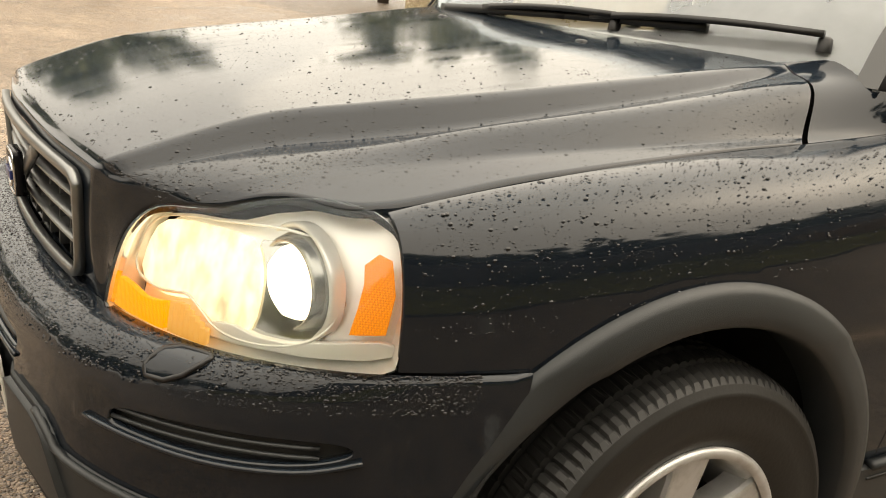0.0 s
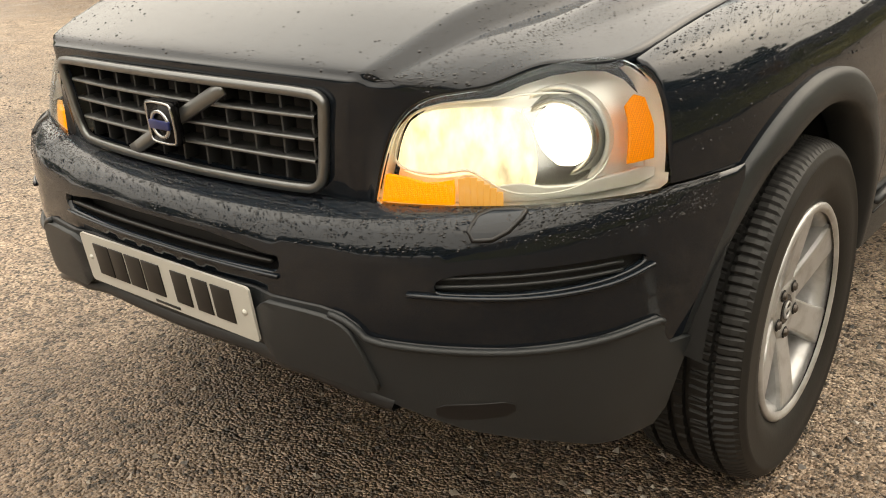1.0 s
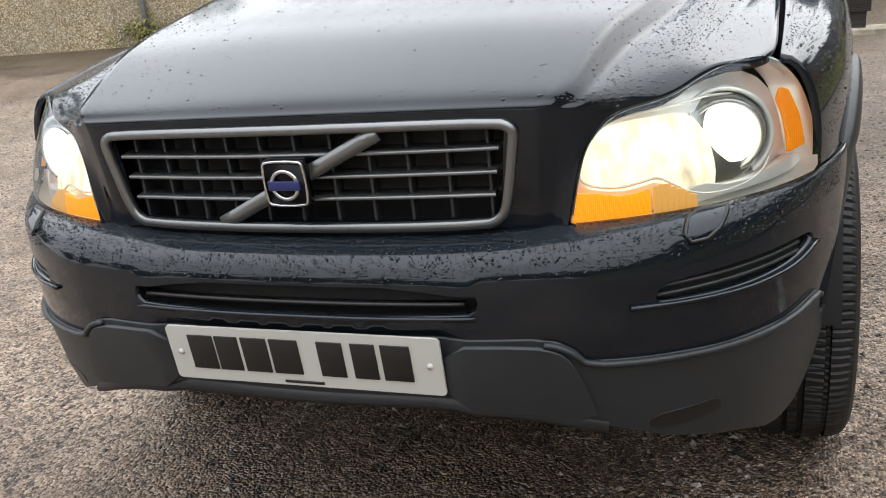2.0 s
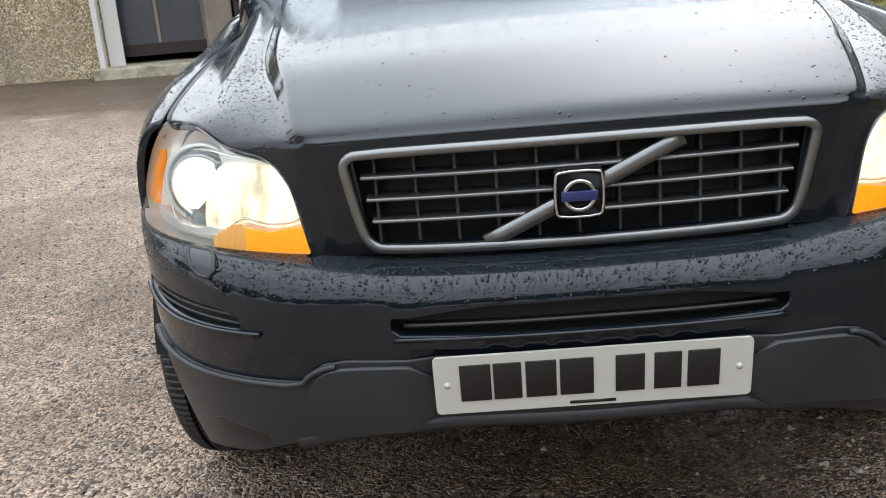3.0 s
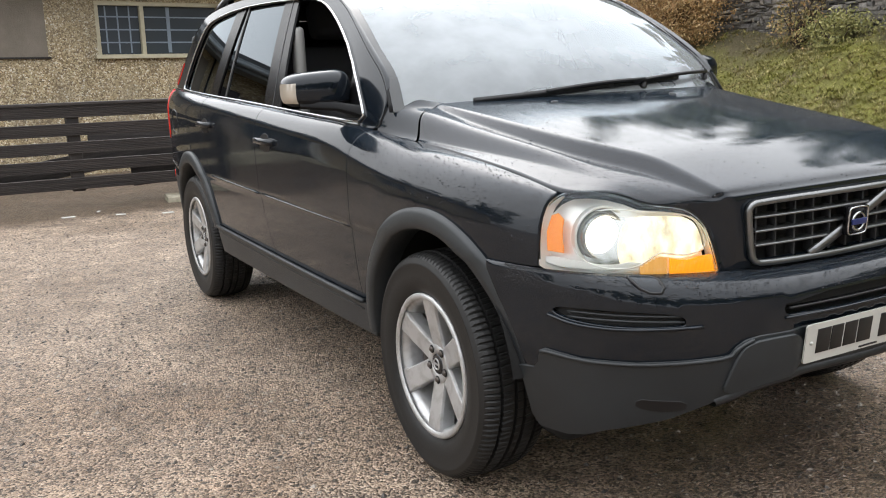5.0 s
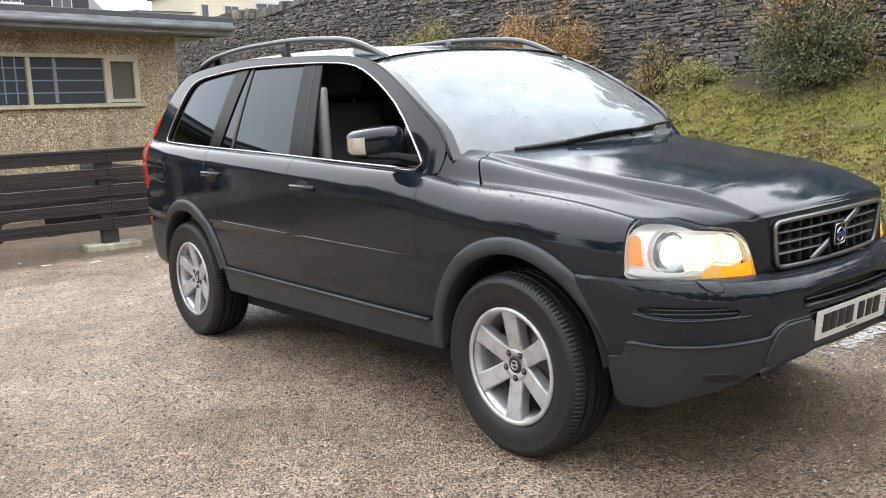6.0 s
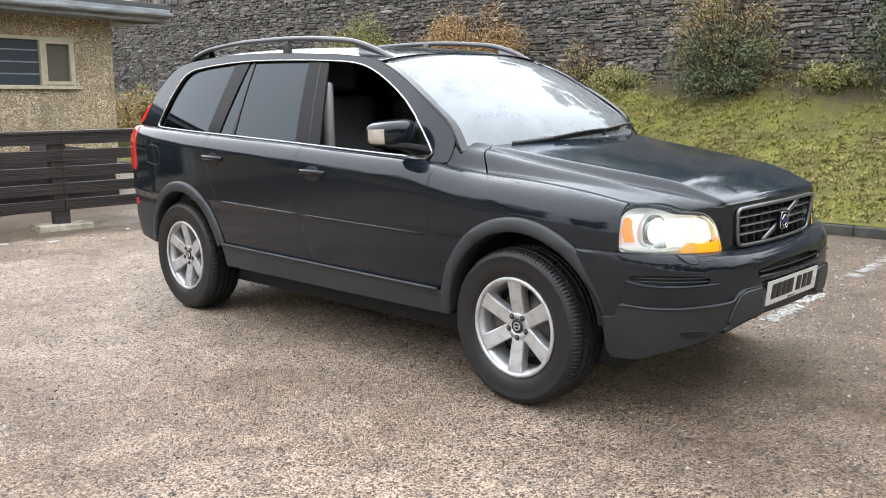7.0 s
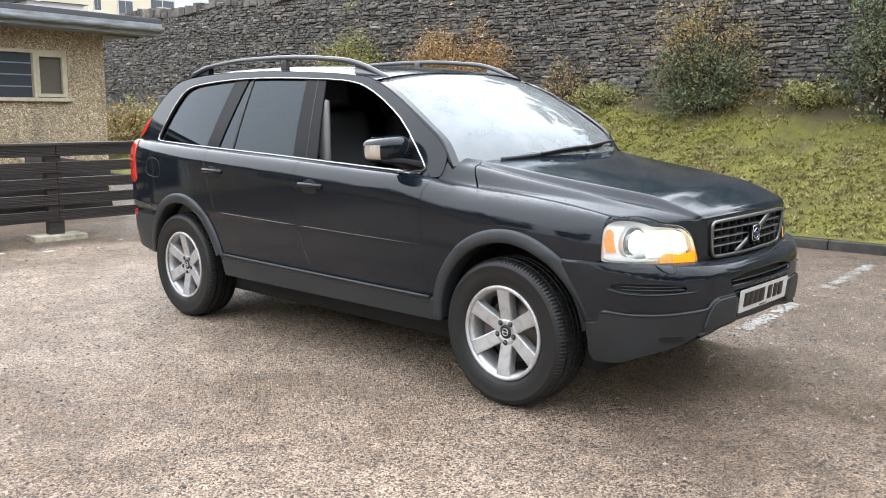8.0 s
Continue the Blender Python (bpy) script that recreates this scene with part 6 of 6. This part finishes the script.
# number plate
plate = new("number_plate")
plate.parent = car
plate["label"] = "white plastic number plate with dark characters"
plate.matrix_basis = pose(0.0, -0.8965, 0.552, 7, 0, 0)
bm = box_bm(0.515, 0.005, 0.108, 0.0)
bmesh.ops.bevel(bm, geom=[e for e in bm.edges if abs((e.verts[0].co - e.verts[1].co).y) > 0.003], offset=0.008, segments=3, affect="EDGES", profile=0.5)
part("plate_board", bm, PLATE, plate, smooth=False)
for x0, x1 in ((533, 586), (590, 638), (645, 697), (703, 760), (797, 846), (862, 908), (918, 972)):
    c, w = ((x0 + x1) / 2 - 758) / 538 * 0.515, (x1 - x0) / 538 * 0.515
    part("plate_bar", box_bm(w, 0.003, 0.068, 0.001, (c, -0.0035, 0.004)), INK, plate)
part("dealer_bar", box_bm(0.075, 0.002, 0.005, 0.0, (0.0, -0.0028, -0.046)), INK, plate)
for s in (-1, 1):
    part("screw_cap", lathe([(-0.001, 0.006), (0.003, 0.005), (0.004, 0.0005)], 12), PLATE, plate).matrix_basis = pose(s * 0.236, -0.0025, 0.002, 0, 0, -90)

# wing tops behind the bonnet
for side in (1, -1):
    last = bonnet_points()[-1]
    last = last[last[:, 0] > 0.60][:-1] + (0.002, 0.006, -0.0005)
    front = line3(last)
    rear = line3([(float(cabin_w(0.475, 1.215)) - 0.003, 0.475, 1.215), (float(cabin_w(0.475, 1.155)) - 0.003, 0.475, 1.155), (float(beltw(0.478)) - 0.001, 0.478, float(belt(0.478)) - 0.002)])
    low = line3([(float(beltw(y)), y, float(belt(y)) - 0.001) for y in np.linspace(0.251, 0.478, 6)])
    rows = []
    for s in np.linspace(0, 1, 14):
        f, r = front(s), rear(s)
        row = []
        for t in np.linspace(0, 1, 14):
            p = f + (r - f) * t
            p = p + (low(t) - (front(1.0) + (rear(1.0) - front(1.0)) * t)) * s ** 2
            row.append(p)
        rows.append(row)
    loft("wing_top", rows, PAINT, car, side, flip=-1)
# cowl under the wipers
rows = [[(x, 0.305 + (0.10 if abs(x) > 0.6 else 0.10 * (x / 0.6) ** 2) + d, z) for x in np.linspace(-0.715, 0.715, 30)] for d, z in ((-0.05, 1.10), (-0.012, 1.128), (0.10, 1.15))]
loft("cowl", rows, TRIM, car)

# side glass, pillars
def clip_poly(poly, keep_lo, keep_hi):
    """The part of a window outline between two slanted lines, each given as y at z = 1.2 and y at z = 1.6."""
    def cut(pts, ln, sign):
        def d(p):
            return sign * (p[0] - (ln[0] + (ln[1] - ln[0]) * (p[1] - 1.2) / 0.4))
        out = []
        for i in range(len(pts)):
            p, q = pts[i], pts[(i + 1) % len(pts)]
            a, b = d(p), d(q)
            if a >= 0:
                out.append(p)
            if a * b < 0:
                out.append(p + (q - p) * a / (a - b))
        return out
    pts = [np.array(p) for p in poly]
    if keep_lo:
        pts = cut(pts, keep_lo, 1)
    if keep_hi:
        pts = cut(pts, keep_hi, -1)
    return rounded(pts, 0.04)


def inner(d):
    return lambda y, z: cabin_surf(y, z) - np.stack([d + 0 * y, 0 * y, 0 * y], -1)


full_dlo = rounded(dlo, 0.05, 1)
for side in (1, -1):
    panel("quarter_window", clip_poly(full_dlo, (2.575, 2.44), None), inner(0.012), PRIVACY, car, side, step=0.08, fold=0.0)
    panel("rear_door_window", clip_poly(full_dlo, (1.675, 1.70), (2.47, 2.31)), inner(0.014), PRIVACY, car, side, step=0.08, fold=0.0)
    panel("c_pillar_trim", clip_poly(full_dlo, (2.46, 2.305), (2.60, 2.45)), inner(0.006), GLOSSB, car, side, step=0.05, fold=0.012)
    panel("window_divider", clip_poly(full_dlo, (2.292, 2.242), (2.316, 2.262)), inner(0.008), TRIM, car, side, step=0.05, fold=0.01)
    panel("b_pillar_trim", clip_poly(full_dlo, (1.445, 1.515), (1.665, 1.695)), inner(0.006), GLOSSB, car, side, step=0.05, fold=0.012)
    panel("b_pillar_seam", clip_poly(full_dlo, (1.535, 1.582), (1.541, 1.588)), inner(0.004), TRIM, car, side, step=0.05, fold=0.004)
    if side > 0:
        panel("front_door_window", clip_poly(full_dlo, None, (1.45, 1.52)), inner(0.014), SCREEN, car, side, step=0.08, fold=0.0)
    panel("mirror_sail", rounded([(0.565, 1.128), (0.60, 1.185), (0.72, 1.31), (0.715, 1.14)], 0.03), inner(0.004), TRIM, car, side, step=0.04, fold=0.01)
    panel("window_seal", rounded([(0.60, 1.122), (1.06, 1.139), (1.65, 1.165), (2.60, 1.203), (3.2, 1.226), (3.2, 1.212), (2.6, 1.189), (1.65, 1.151), (1.06, 1.125), (0.60, 1.110)], 0.05), lambda y, z: cabin_surf(y, z) + np.stack([0.001 + 0 * y, 0 * y, 0 * y], -1), CHROME, car, side, step=0.05, fold=0.004)
    # pillar trim and belt seen through the open window
    part("pillar_lining", box_bm(0.05, 0.075, 0.40, 0.02, (side * 0.695, 1.525, 1.30)), PALE, car)


# door mirrors
def door_mirror(side):
    m = new("door_mirror")
    m.parent = car
    m["label"] = "dark door mirror with a clear indicator lens"
    c = np.array([0.928, 0.722, 1.236])
    nu, nv = 40, 24
    def sp(v, e):
        return np.sign(v) * np.abs(v) ** e
    pts = []
    for j in range(nv + 1):
        ph = -math.pi / 2 + math.pi * j / nv
        row = []
        for i in range(nu + 1):
            th = 2 * math.pi * i / nu - math.pi
            x = 0.124 * sp(math.cos(ph), 0.48) * sp(math.cos(th), 0.52)
            y = 0.088 * sp(math.cos(ph), 0.50) * sp(math.sin(th), 0.70)
            z = 0.068 * sp(math.sin(ph), 0.62)
            if y > 0:
                y *= 0.55
            z *= 1.0 - 0.14 * (x / 0.124)
            y += 0.22 * max(0, x) + 0.02
            row.append(c + (x, y, z))
        pts.append(row)
    g = np.array(pts)
    loft("mirror_cover", g[9:], PAINT, m, side)
    loft("mirror_base", g[:10], ARMK, m, side)
    shell = c + (g[7:15, 14:21] - c) * 1.018
    loft("indicator_lens", shell, CLEARL, m, side)
    rows = []
    for x, y0, y1, z0, z1 in ((0.805, 0.585, 0.735, 1.128, 1.176), (0.835, 0.60, 0.735, 1.142, 1.180), (0.88, 0.645, 0.745, 1.158, 1.192), (0.95, 0.665, 0.765, 1.166, 1.205), (1.01, 0.69, 0.775, 1.172, 1.205)):
        rows.append([(x, y0, z0 + 0.008), (x, y0 + 0.012, z0), (x, y1, z0), (x, y1, z1), (x, y0 + 0.012, z1), (x, y0, z1 - 0.008), (x, y0, z0 + 0.008)])
    loft("mirror_arm", rows, ARMK, m, side)


FRIT = mat("screen_edge_band", (0.020, 0.022, 0.024), 0.12, 0, 0.3, 0.5)
ARMK = mat("matt_black_plastic", (0.008, 0.008, 0.009), 0.6, 0, 0, 0.25)
CLEARL = mat("clear_indicator_lens", (0.55, 0.50, 0.43), 0.12, 0.5, 0.5)
for side in (1, -1):
    door_mirror(side)


# handles, rails, lamps, flaps
def handle(side, y0, y1, z):
    h = new("door_handle")
    h.parent = car
    ym = (y0 + y1) / 2
    x = float(side_surf(np.array(ym), np.array(z))[0])
    # the hollow's shade, painted as a flat black patch behind the grip
    cup = rounded([(y0 + 0.05, z - 0.035), (y0 + 0.07, z + 0.016), (y1 - 0.05, z + 0.016), (y1 - 0.03, z - 0.035), (ym, z - 0.045)], 0.01, 2)
    panel("handle_cup", cup, side_surf, TRIM, h, side, step=0.02, fold=0.002, lift=0.0012)
    path = [(x - 0.004, y0 + 0.01, z), (x + 0.020, y0 + 0.035, z + 0.004), (x + 0.030, ym - 0.03, z + 0.007), (x + 0.030, ym + 0.03, z + 0.007), (x + 0.022, y1 - 0.035, z + 0.005), (x - 0.004, y1 - 0.01, z + 0.002)]
    c = line3(path)
    sweep("handle_grip", c(np.linspace(0, 1, 18)), [(-0.008, -0.013), (0.006, -0.013), (0.010, -0.004), (0.010, 0.006), (0.004, 0.013), (-0.008, 0.013)], PAINT, h, side=side)


for side in (1, -1):
    handle(side, 1.27, 1.50, 1.012)
    handle(side, 2.28, 2.51, 1.050)
    rl = line3([(0.585, 1.085, 1.612), (0.588, 1.20, 1.662), (0.592, 1.36, 1.712), (0.595, 1.64, 1.745), (0.598, 2.23, 1.766), (0.60, 2.70, 1.752), (0.605, 2.95, 1.722), (0.61, 3.07, 1.688)])
TRIMG = mat("grey_rail", (0.10, 0.10, 0.105), 0.28, 0.5)
for side in (1, -1):
    r = new("roof_rail")
    r.parent = car
    r["label"] = "dark grey roof rail"
    sweep("rail_bar", rl(np.linspace(0, 1, 50)), [(-0.016, -0.014), (0.012, -0.014), (0.020, -0.005), (0.016, 0.009), (0.002, 0.015), (-0.013, 0.012)], TRIMG, r, side=side)
    for y0, y1 in ((1.06, 1.34), (2.88, 3.10)):
        rows = []
        for y in np.linspace(y0, y1, 8):
            zt = float(curve([1.06, 1.2, 1.36, 2.88, 2.95, 3.10], [1.604, 1.652, 1.700, 1.728, 1.712, 1.676])(y))
            zb = float(edge_z(y)) - 0.01
            rows.append([(0.565, y, zb), (0.570, y, zt), (0.600, y, zt), (0.622, y, zb)])
        loft("rail_foot", rows, TRIMG, r, side)
    part("rail_post", box_bm(0.03, 0.06, 0.08, 0.006, (side * 0.596, 2.02, 1.725)), TRIMG, r)
    # tail lamp
    t = new("tail_lamp")
    t.parent = car
    panel("tail_lens", rounded([(3.475, 0.925), (3.63, 0.925), (3.61, 1.10), (3.575, 1.20), (3.50, 1.205), (3.49, 1.05)], 0.02, 1), side_surf, REDL, t, side, step=0.03, fold=0.01, lift=0.006)
    panel("upper_lens", rounded([(3.505, 1.258), (3.555, 1.255), (3.487, 1.345), (3.44, 1.385), (3.425, 1.385)], 0.02, 1), cabin_surf, REDL, t, side, step=0.03, fold=0.01, lift=0.004)
    panel("rear_reflector", rounded([(3.53, 0.675), (3.60, 0.675), (3.60, 0.72), (3.53, 0.72)], 0.02), side_surf, REDL, car, side, step=0.03, fold=0.006, lift=0.004)
    sweep("bumper_seam", side_surf(np.linspace(3.24, 3.58, 10), np.linspace(0.768, 0.785, 10)), circle(0.003, 5), TRIM, car, side=side)
flap = rounded([(3.10, 1.09), (3.25, 1.10), (3.295, 1.06), (3.295, 1.0), (3.25, 0.985), (3.11, 0.975), (3.08, 1.01), (3.08, 1.06)], 0.015, 1)
sweep("fuel_flap_gap", side_surf(flap[:, 0], flap[:, 1]), circle(0.0022, 5), TRIM, car, closed=True, side=-1)

# windscreen, wipers and jets
loft("windscreen", windscreen_pts(), SCREEN, car)
ws = np.array(windscreen_pts())
for side in (1, -1):
    edge = ws[:, -1 if side > 0 else 0]
    sweep("screen_seal", edge + (0.004 * side, -0.003, 0.004), [(-0.007, -0.003), (0.007, -0.003), (0.006, 0.003), (-0.006, 0.003)], ARMK, car)
    band = [[p + (q - p) * t + np.array([0, -0.003, 0.004]) for t in np.linspace(0, 1, 4)] for p, q in zip(ws[:, -1 if side > 0 else 0], ws[:, -2 if side > 0 else 1])]
    loft("screen_frit", band, FRIT, car, flip=side)


def on_screen(s, u, d=0.012):
    i, j = s * 23, (u + 1) * 20
    i0, j0 = int(min(22, max(0, math.floor(i)))), int(min(39, max(0, math.floor(j))))
    a = ws[i0, j0] + (ws[i0 + 1, j0] - ws[i0, j0]) * (i - i0) + (ws[i0, j0 + 1] - ws[i0, j0]) * (j - j0)
    return a + np.array([0, -0.55, 0.83]) * d


for u0, u1, a0, a1 in ((-0.66, 0.10, 0.30, -0.30), (-0.26, 0.58, 0.86, 0.22)):
    w = new("wiper")
    w.parent = car
    sweep("wiper_blade", [on_screen(0.025 + 0.035 * t + 0.02 * (u0 > -0.5), u0 + (u1 - u0) * t, 0.012) for t in np.linspace(0, 1, 16)], [(-0.008, -0.012), (0.008, -0.012), (0.006, 0.008), (-0.006, 0.008)], TRIM, w)
    sweep("wiper_arm", [on_screen(0.085 - 0.03 * t if a0 > 0.5 else 0.06 - 0.025 * t, a0 + (a1 - a0) * t, 0.012 + 0.020 * math.sin(math.pi * (0.25 + 0.6 * t))) for t in np.linspace(0, 1, 12)], [(-0.010, -0.006), (0.010, -0.006), (0.008, 0.007), (-0.008, 0.007)], TRIM, w)
    part("arm_cap", lathe([(-0.02, 0.014), (0.004, 0.013), (0.008, 0.008), (0.009, 0.0005)], 16), TRIM, w).matrix_basis = Matrix.Translation(on_screen(0.085 if a0 > 0.5 else 0.06, a0, 0.012)) @ pose(0, 0, 0, 0, -90, 0)
for s in (-1, 1):
    part("washer_jet", box_bm(0.026, 0.018, 0.012, 0.005, (s * 0.27, 0.17, 1.162)), TRIM, car)

# hidden structure and cabin
# dark filler boxes added to keep light from passing through the body
part("engine_bay_blocker", box_bm(1.10, 0.72, 0.44, 0.02, (0, -0.12, 0.62)), DARK, car)
part("underbody", box_bm(1.40, 3.9, 0.18, 0.03, (0, 1.5, 0.31)), DARK, car)
part("cabin_floor", box_bm(1.62, 2.9, 0.06, 0.01, (0, 2.1, 0.52)), CLOTH, car)
for side in (1, -1):
    part("door_lining", box_bm(0.04, 1.95, 0.55, 0.02, (side * 0.80, 1.48, 0.82)), CLOTH, car)
    part("rear_lining", box_bm(0.04, 1.1, 0.5, 0.02, (side * 0.76, 3.0, 0.95)), CLOTH, car)
bm = box_bm(1.50, 0.42, 0.26, 0.06, (0, 0.66, 0.98), 3)
part("dashboard", bm, CLOTH, car)
part("tailgate_lining", box_bm(1.4, 0.05, 1.0, 0.02, (0, 3.42, 1.05)), CLOTH, car)
rows = [[(w * 0.97, y, z - 0.035) for w, y, z in row] for row in [[(float(cabin_w(y, float(edge_z(y)))) * u, y, float(mid_z(y)) + (float(edge_z(y)) - float(mid_z(y))) * abs(u) ** 3.2) for u in np.linspace(-1, 1, 15)] for y in np.linspace(1.09, 3.3, 16)]]
loft("headlining", rows, CLOTH, car)


def seat(x, y, w=0.50):
    s = new("front_seat") if y < 1.6 else new("rear_seat")
    s.parent = car
    part("seat_cushion", box_bm(w, 0.52, 0.20, 0.06, (x, y, 0.72), 3), CLOTH, s)
    b = part("seat_back", box_bm(w, 0.17, 0.66, 0.06, (0, 0, 0.33), 3), CLOTH, s)
    b.matrix_basis = pose(x, y + 0.24, 0.78, -18)
    hr = part("headrest", box_bm(0.27, 0.11, 0.19, 0.045, (0, 0, 0.79), 3), CLOTH, s)
    hr.matrix_basis = pose(x, y + 0.24, 0.78, -14)


for x in (-0.38, 0.38):
    seat(x, 1.42)
seat(-0.38, 2.28, 0.55)
seat(0.38, 2.28, 0.55)
sw = part("steering_wheel", lathe([(0.014 * math.cos(t), 0.185 + 0.014 * math.sin(t)) for t in np.linspace(0, 2 * math.pi, 10)], 36), CLOTH, car)
sw.matrix_basis = pose(-0.38, 0.96, 1.05) @ pose(0, 0, 0, 0, 0, 90) @ pose(0, 0, 0, 0, 25, 0)
# tail: gate and bumper close the body
rows = []
for z, y, w in ((0.40, 3.55, 0.80), (0.55, 3.70, 0.80), (0.72, 3.75, 0.80), (0.80, 3.70, 0.82), (1.10, 3.70, 0.78), (1.25, 3.62, 0.76), (1.50, 3.42, 0.70), (1.62, 3.30, 0.66)):
    rows.append([(w * u, y - 0.10 * u ** 4, z) for u in np.linspace(-1, 1, 21)])
loft("tailgate", rows, PAINT, car)


# ---- raindrops lying on the body ----
def drop_field(name, pos, nrm, rad, parent):
    n, k = len(pos), 7
    t = np.cross(nrm, np.array([0.3, 0.9, 0.1]))
    t /= np.linalg.norm(t, axis=1)[:, None]
    b = np.cross(nrm, t)
    verts = []
    for rr, hh in ((1.0, -0.05), (0.72, 0.42)):
        for i in range(k):
            a = 2 * math.pi * i / k
            verts.append(pos + (t * math.cos(a) * rr + b * math.sin(a) * rr * 1.25) * rad[:, None] + nrm * (hh * rad)[:, None])
    verts.append(pos + nrm * (0.60 * rad)[:, None])
    v = np.stack(verts, 1).reshape(-1, 3)
    m = 2 * k + 1
    one = [(i, (i + 1) % k, k + (i + 1) % k, k + i) for i in range(k)]
    tri = [(k + i, k + (i + 1) % k, 2 * k) for i in range(k)]
    faces = [tuple(q + m * j for q in f) for j in range(n) for f in one + tri]
    o = sheet(name, v, faces, DROP, parent)
    o["kind"] = "stuff"
    return o


def drops_on(surf, u, v, flip, side, rad):
    e = 1e-3
    p = surf(u, v)
    nn = np.cross(surf(u + e, v) - surf(u - e, v), surf(u, v + e) - surf(u, v - e)) * flip
    nn /= np.linalg.norm(nn, axis=1)[:, None] + 1e-12
    s = np.stack([side, 1 + 0 * side, 1 + 0 * side], 1)
    return p * s, nn * s, rad


DROP = mat("water_drops", (0.004, 0.005, 0.008), 0.04, 0.0, 0.0, 0.6)
r = np.random.default_rng(5)


def sizes(n, big=0.0045):
    return np.clip(r.gamma(2.2, 0.00037, n), 0.0006, big * 0.62)


grid = bonnet_points(60, 110)
fields = []
n = 15000
i, j = r.integers(38, 108, n), r.integers(2, 120, n)
fi, fj = r.uniform(0, 1, n)[:, None], r.uniform(0, 1, n)[:, None]
a00, a01, a10 = grid[i, j], grid[i, j + 1], grid[i + 1, j]
pp = a00 + (a01 - a00) * fj + (a10 - a00) * fi
nn = np.cross(a01 - a00, a10 - a00)
nn /= np.linalg.norm(nn, axis=1)[:, None] + 1e-12
dens = np.clip((np.abs(pp[:, 0]) - 0.25) / 0.35, 0.22, 1.0)
ok = (r.uniform(0, 1, n) < dens) & (np.linalg.norm(a10 - a00, axis=1) > 1e-4)
fields.append((pp[ok], nn[ok], sizes(int(ok.sum()))))
n = 4600
u, v = r.uniform(-0.50, 0.45, n), r.uniform(0, 1, n) ** 0.7
q = belt(u) - 0.006 - 0.17 * (1 - v)
fields.append(drops_on(side_surf, u, q, 1, np.where(r.uniform(0, 1, n) < 0.5, -1.0, 1.0), sizes(n)))
n = 700
u = r.uniform(-0.45, 0.45, n)
fields.append(drops_on(side_surf, u, r.uniform(0.86, 0.93, n) - 0.0 * u, 1, np.where(r.uniform(0, 1, n) < 0.5, -1.0, 1.0), sizes(n, 0.003) * 0.7))
n = 10500
u = r.uniform(-1.1, 1.1, n)
q = btop(np.abs(u)) - 0.004 - 0.062 * r.uniform(0, 1, n) ** 1.3
fields.append(drops_on(bumper_surf, u, q, 1, np.ones(n), sizes(n, 0.0035)))
drop_field("water_beading", np.concatenate([f[0] for f in fields]), np.concatenate([f[1] for f in fields]), np.concatenate([f[2] for f in fields]), car)
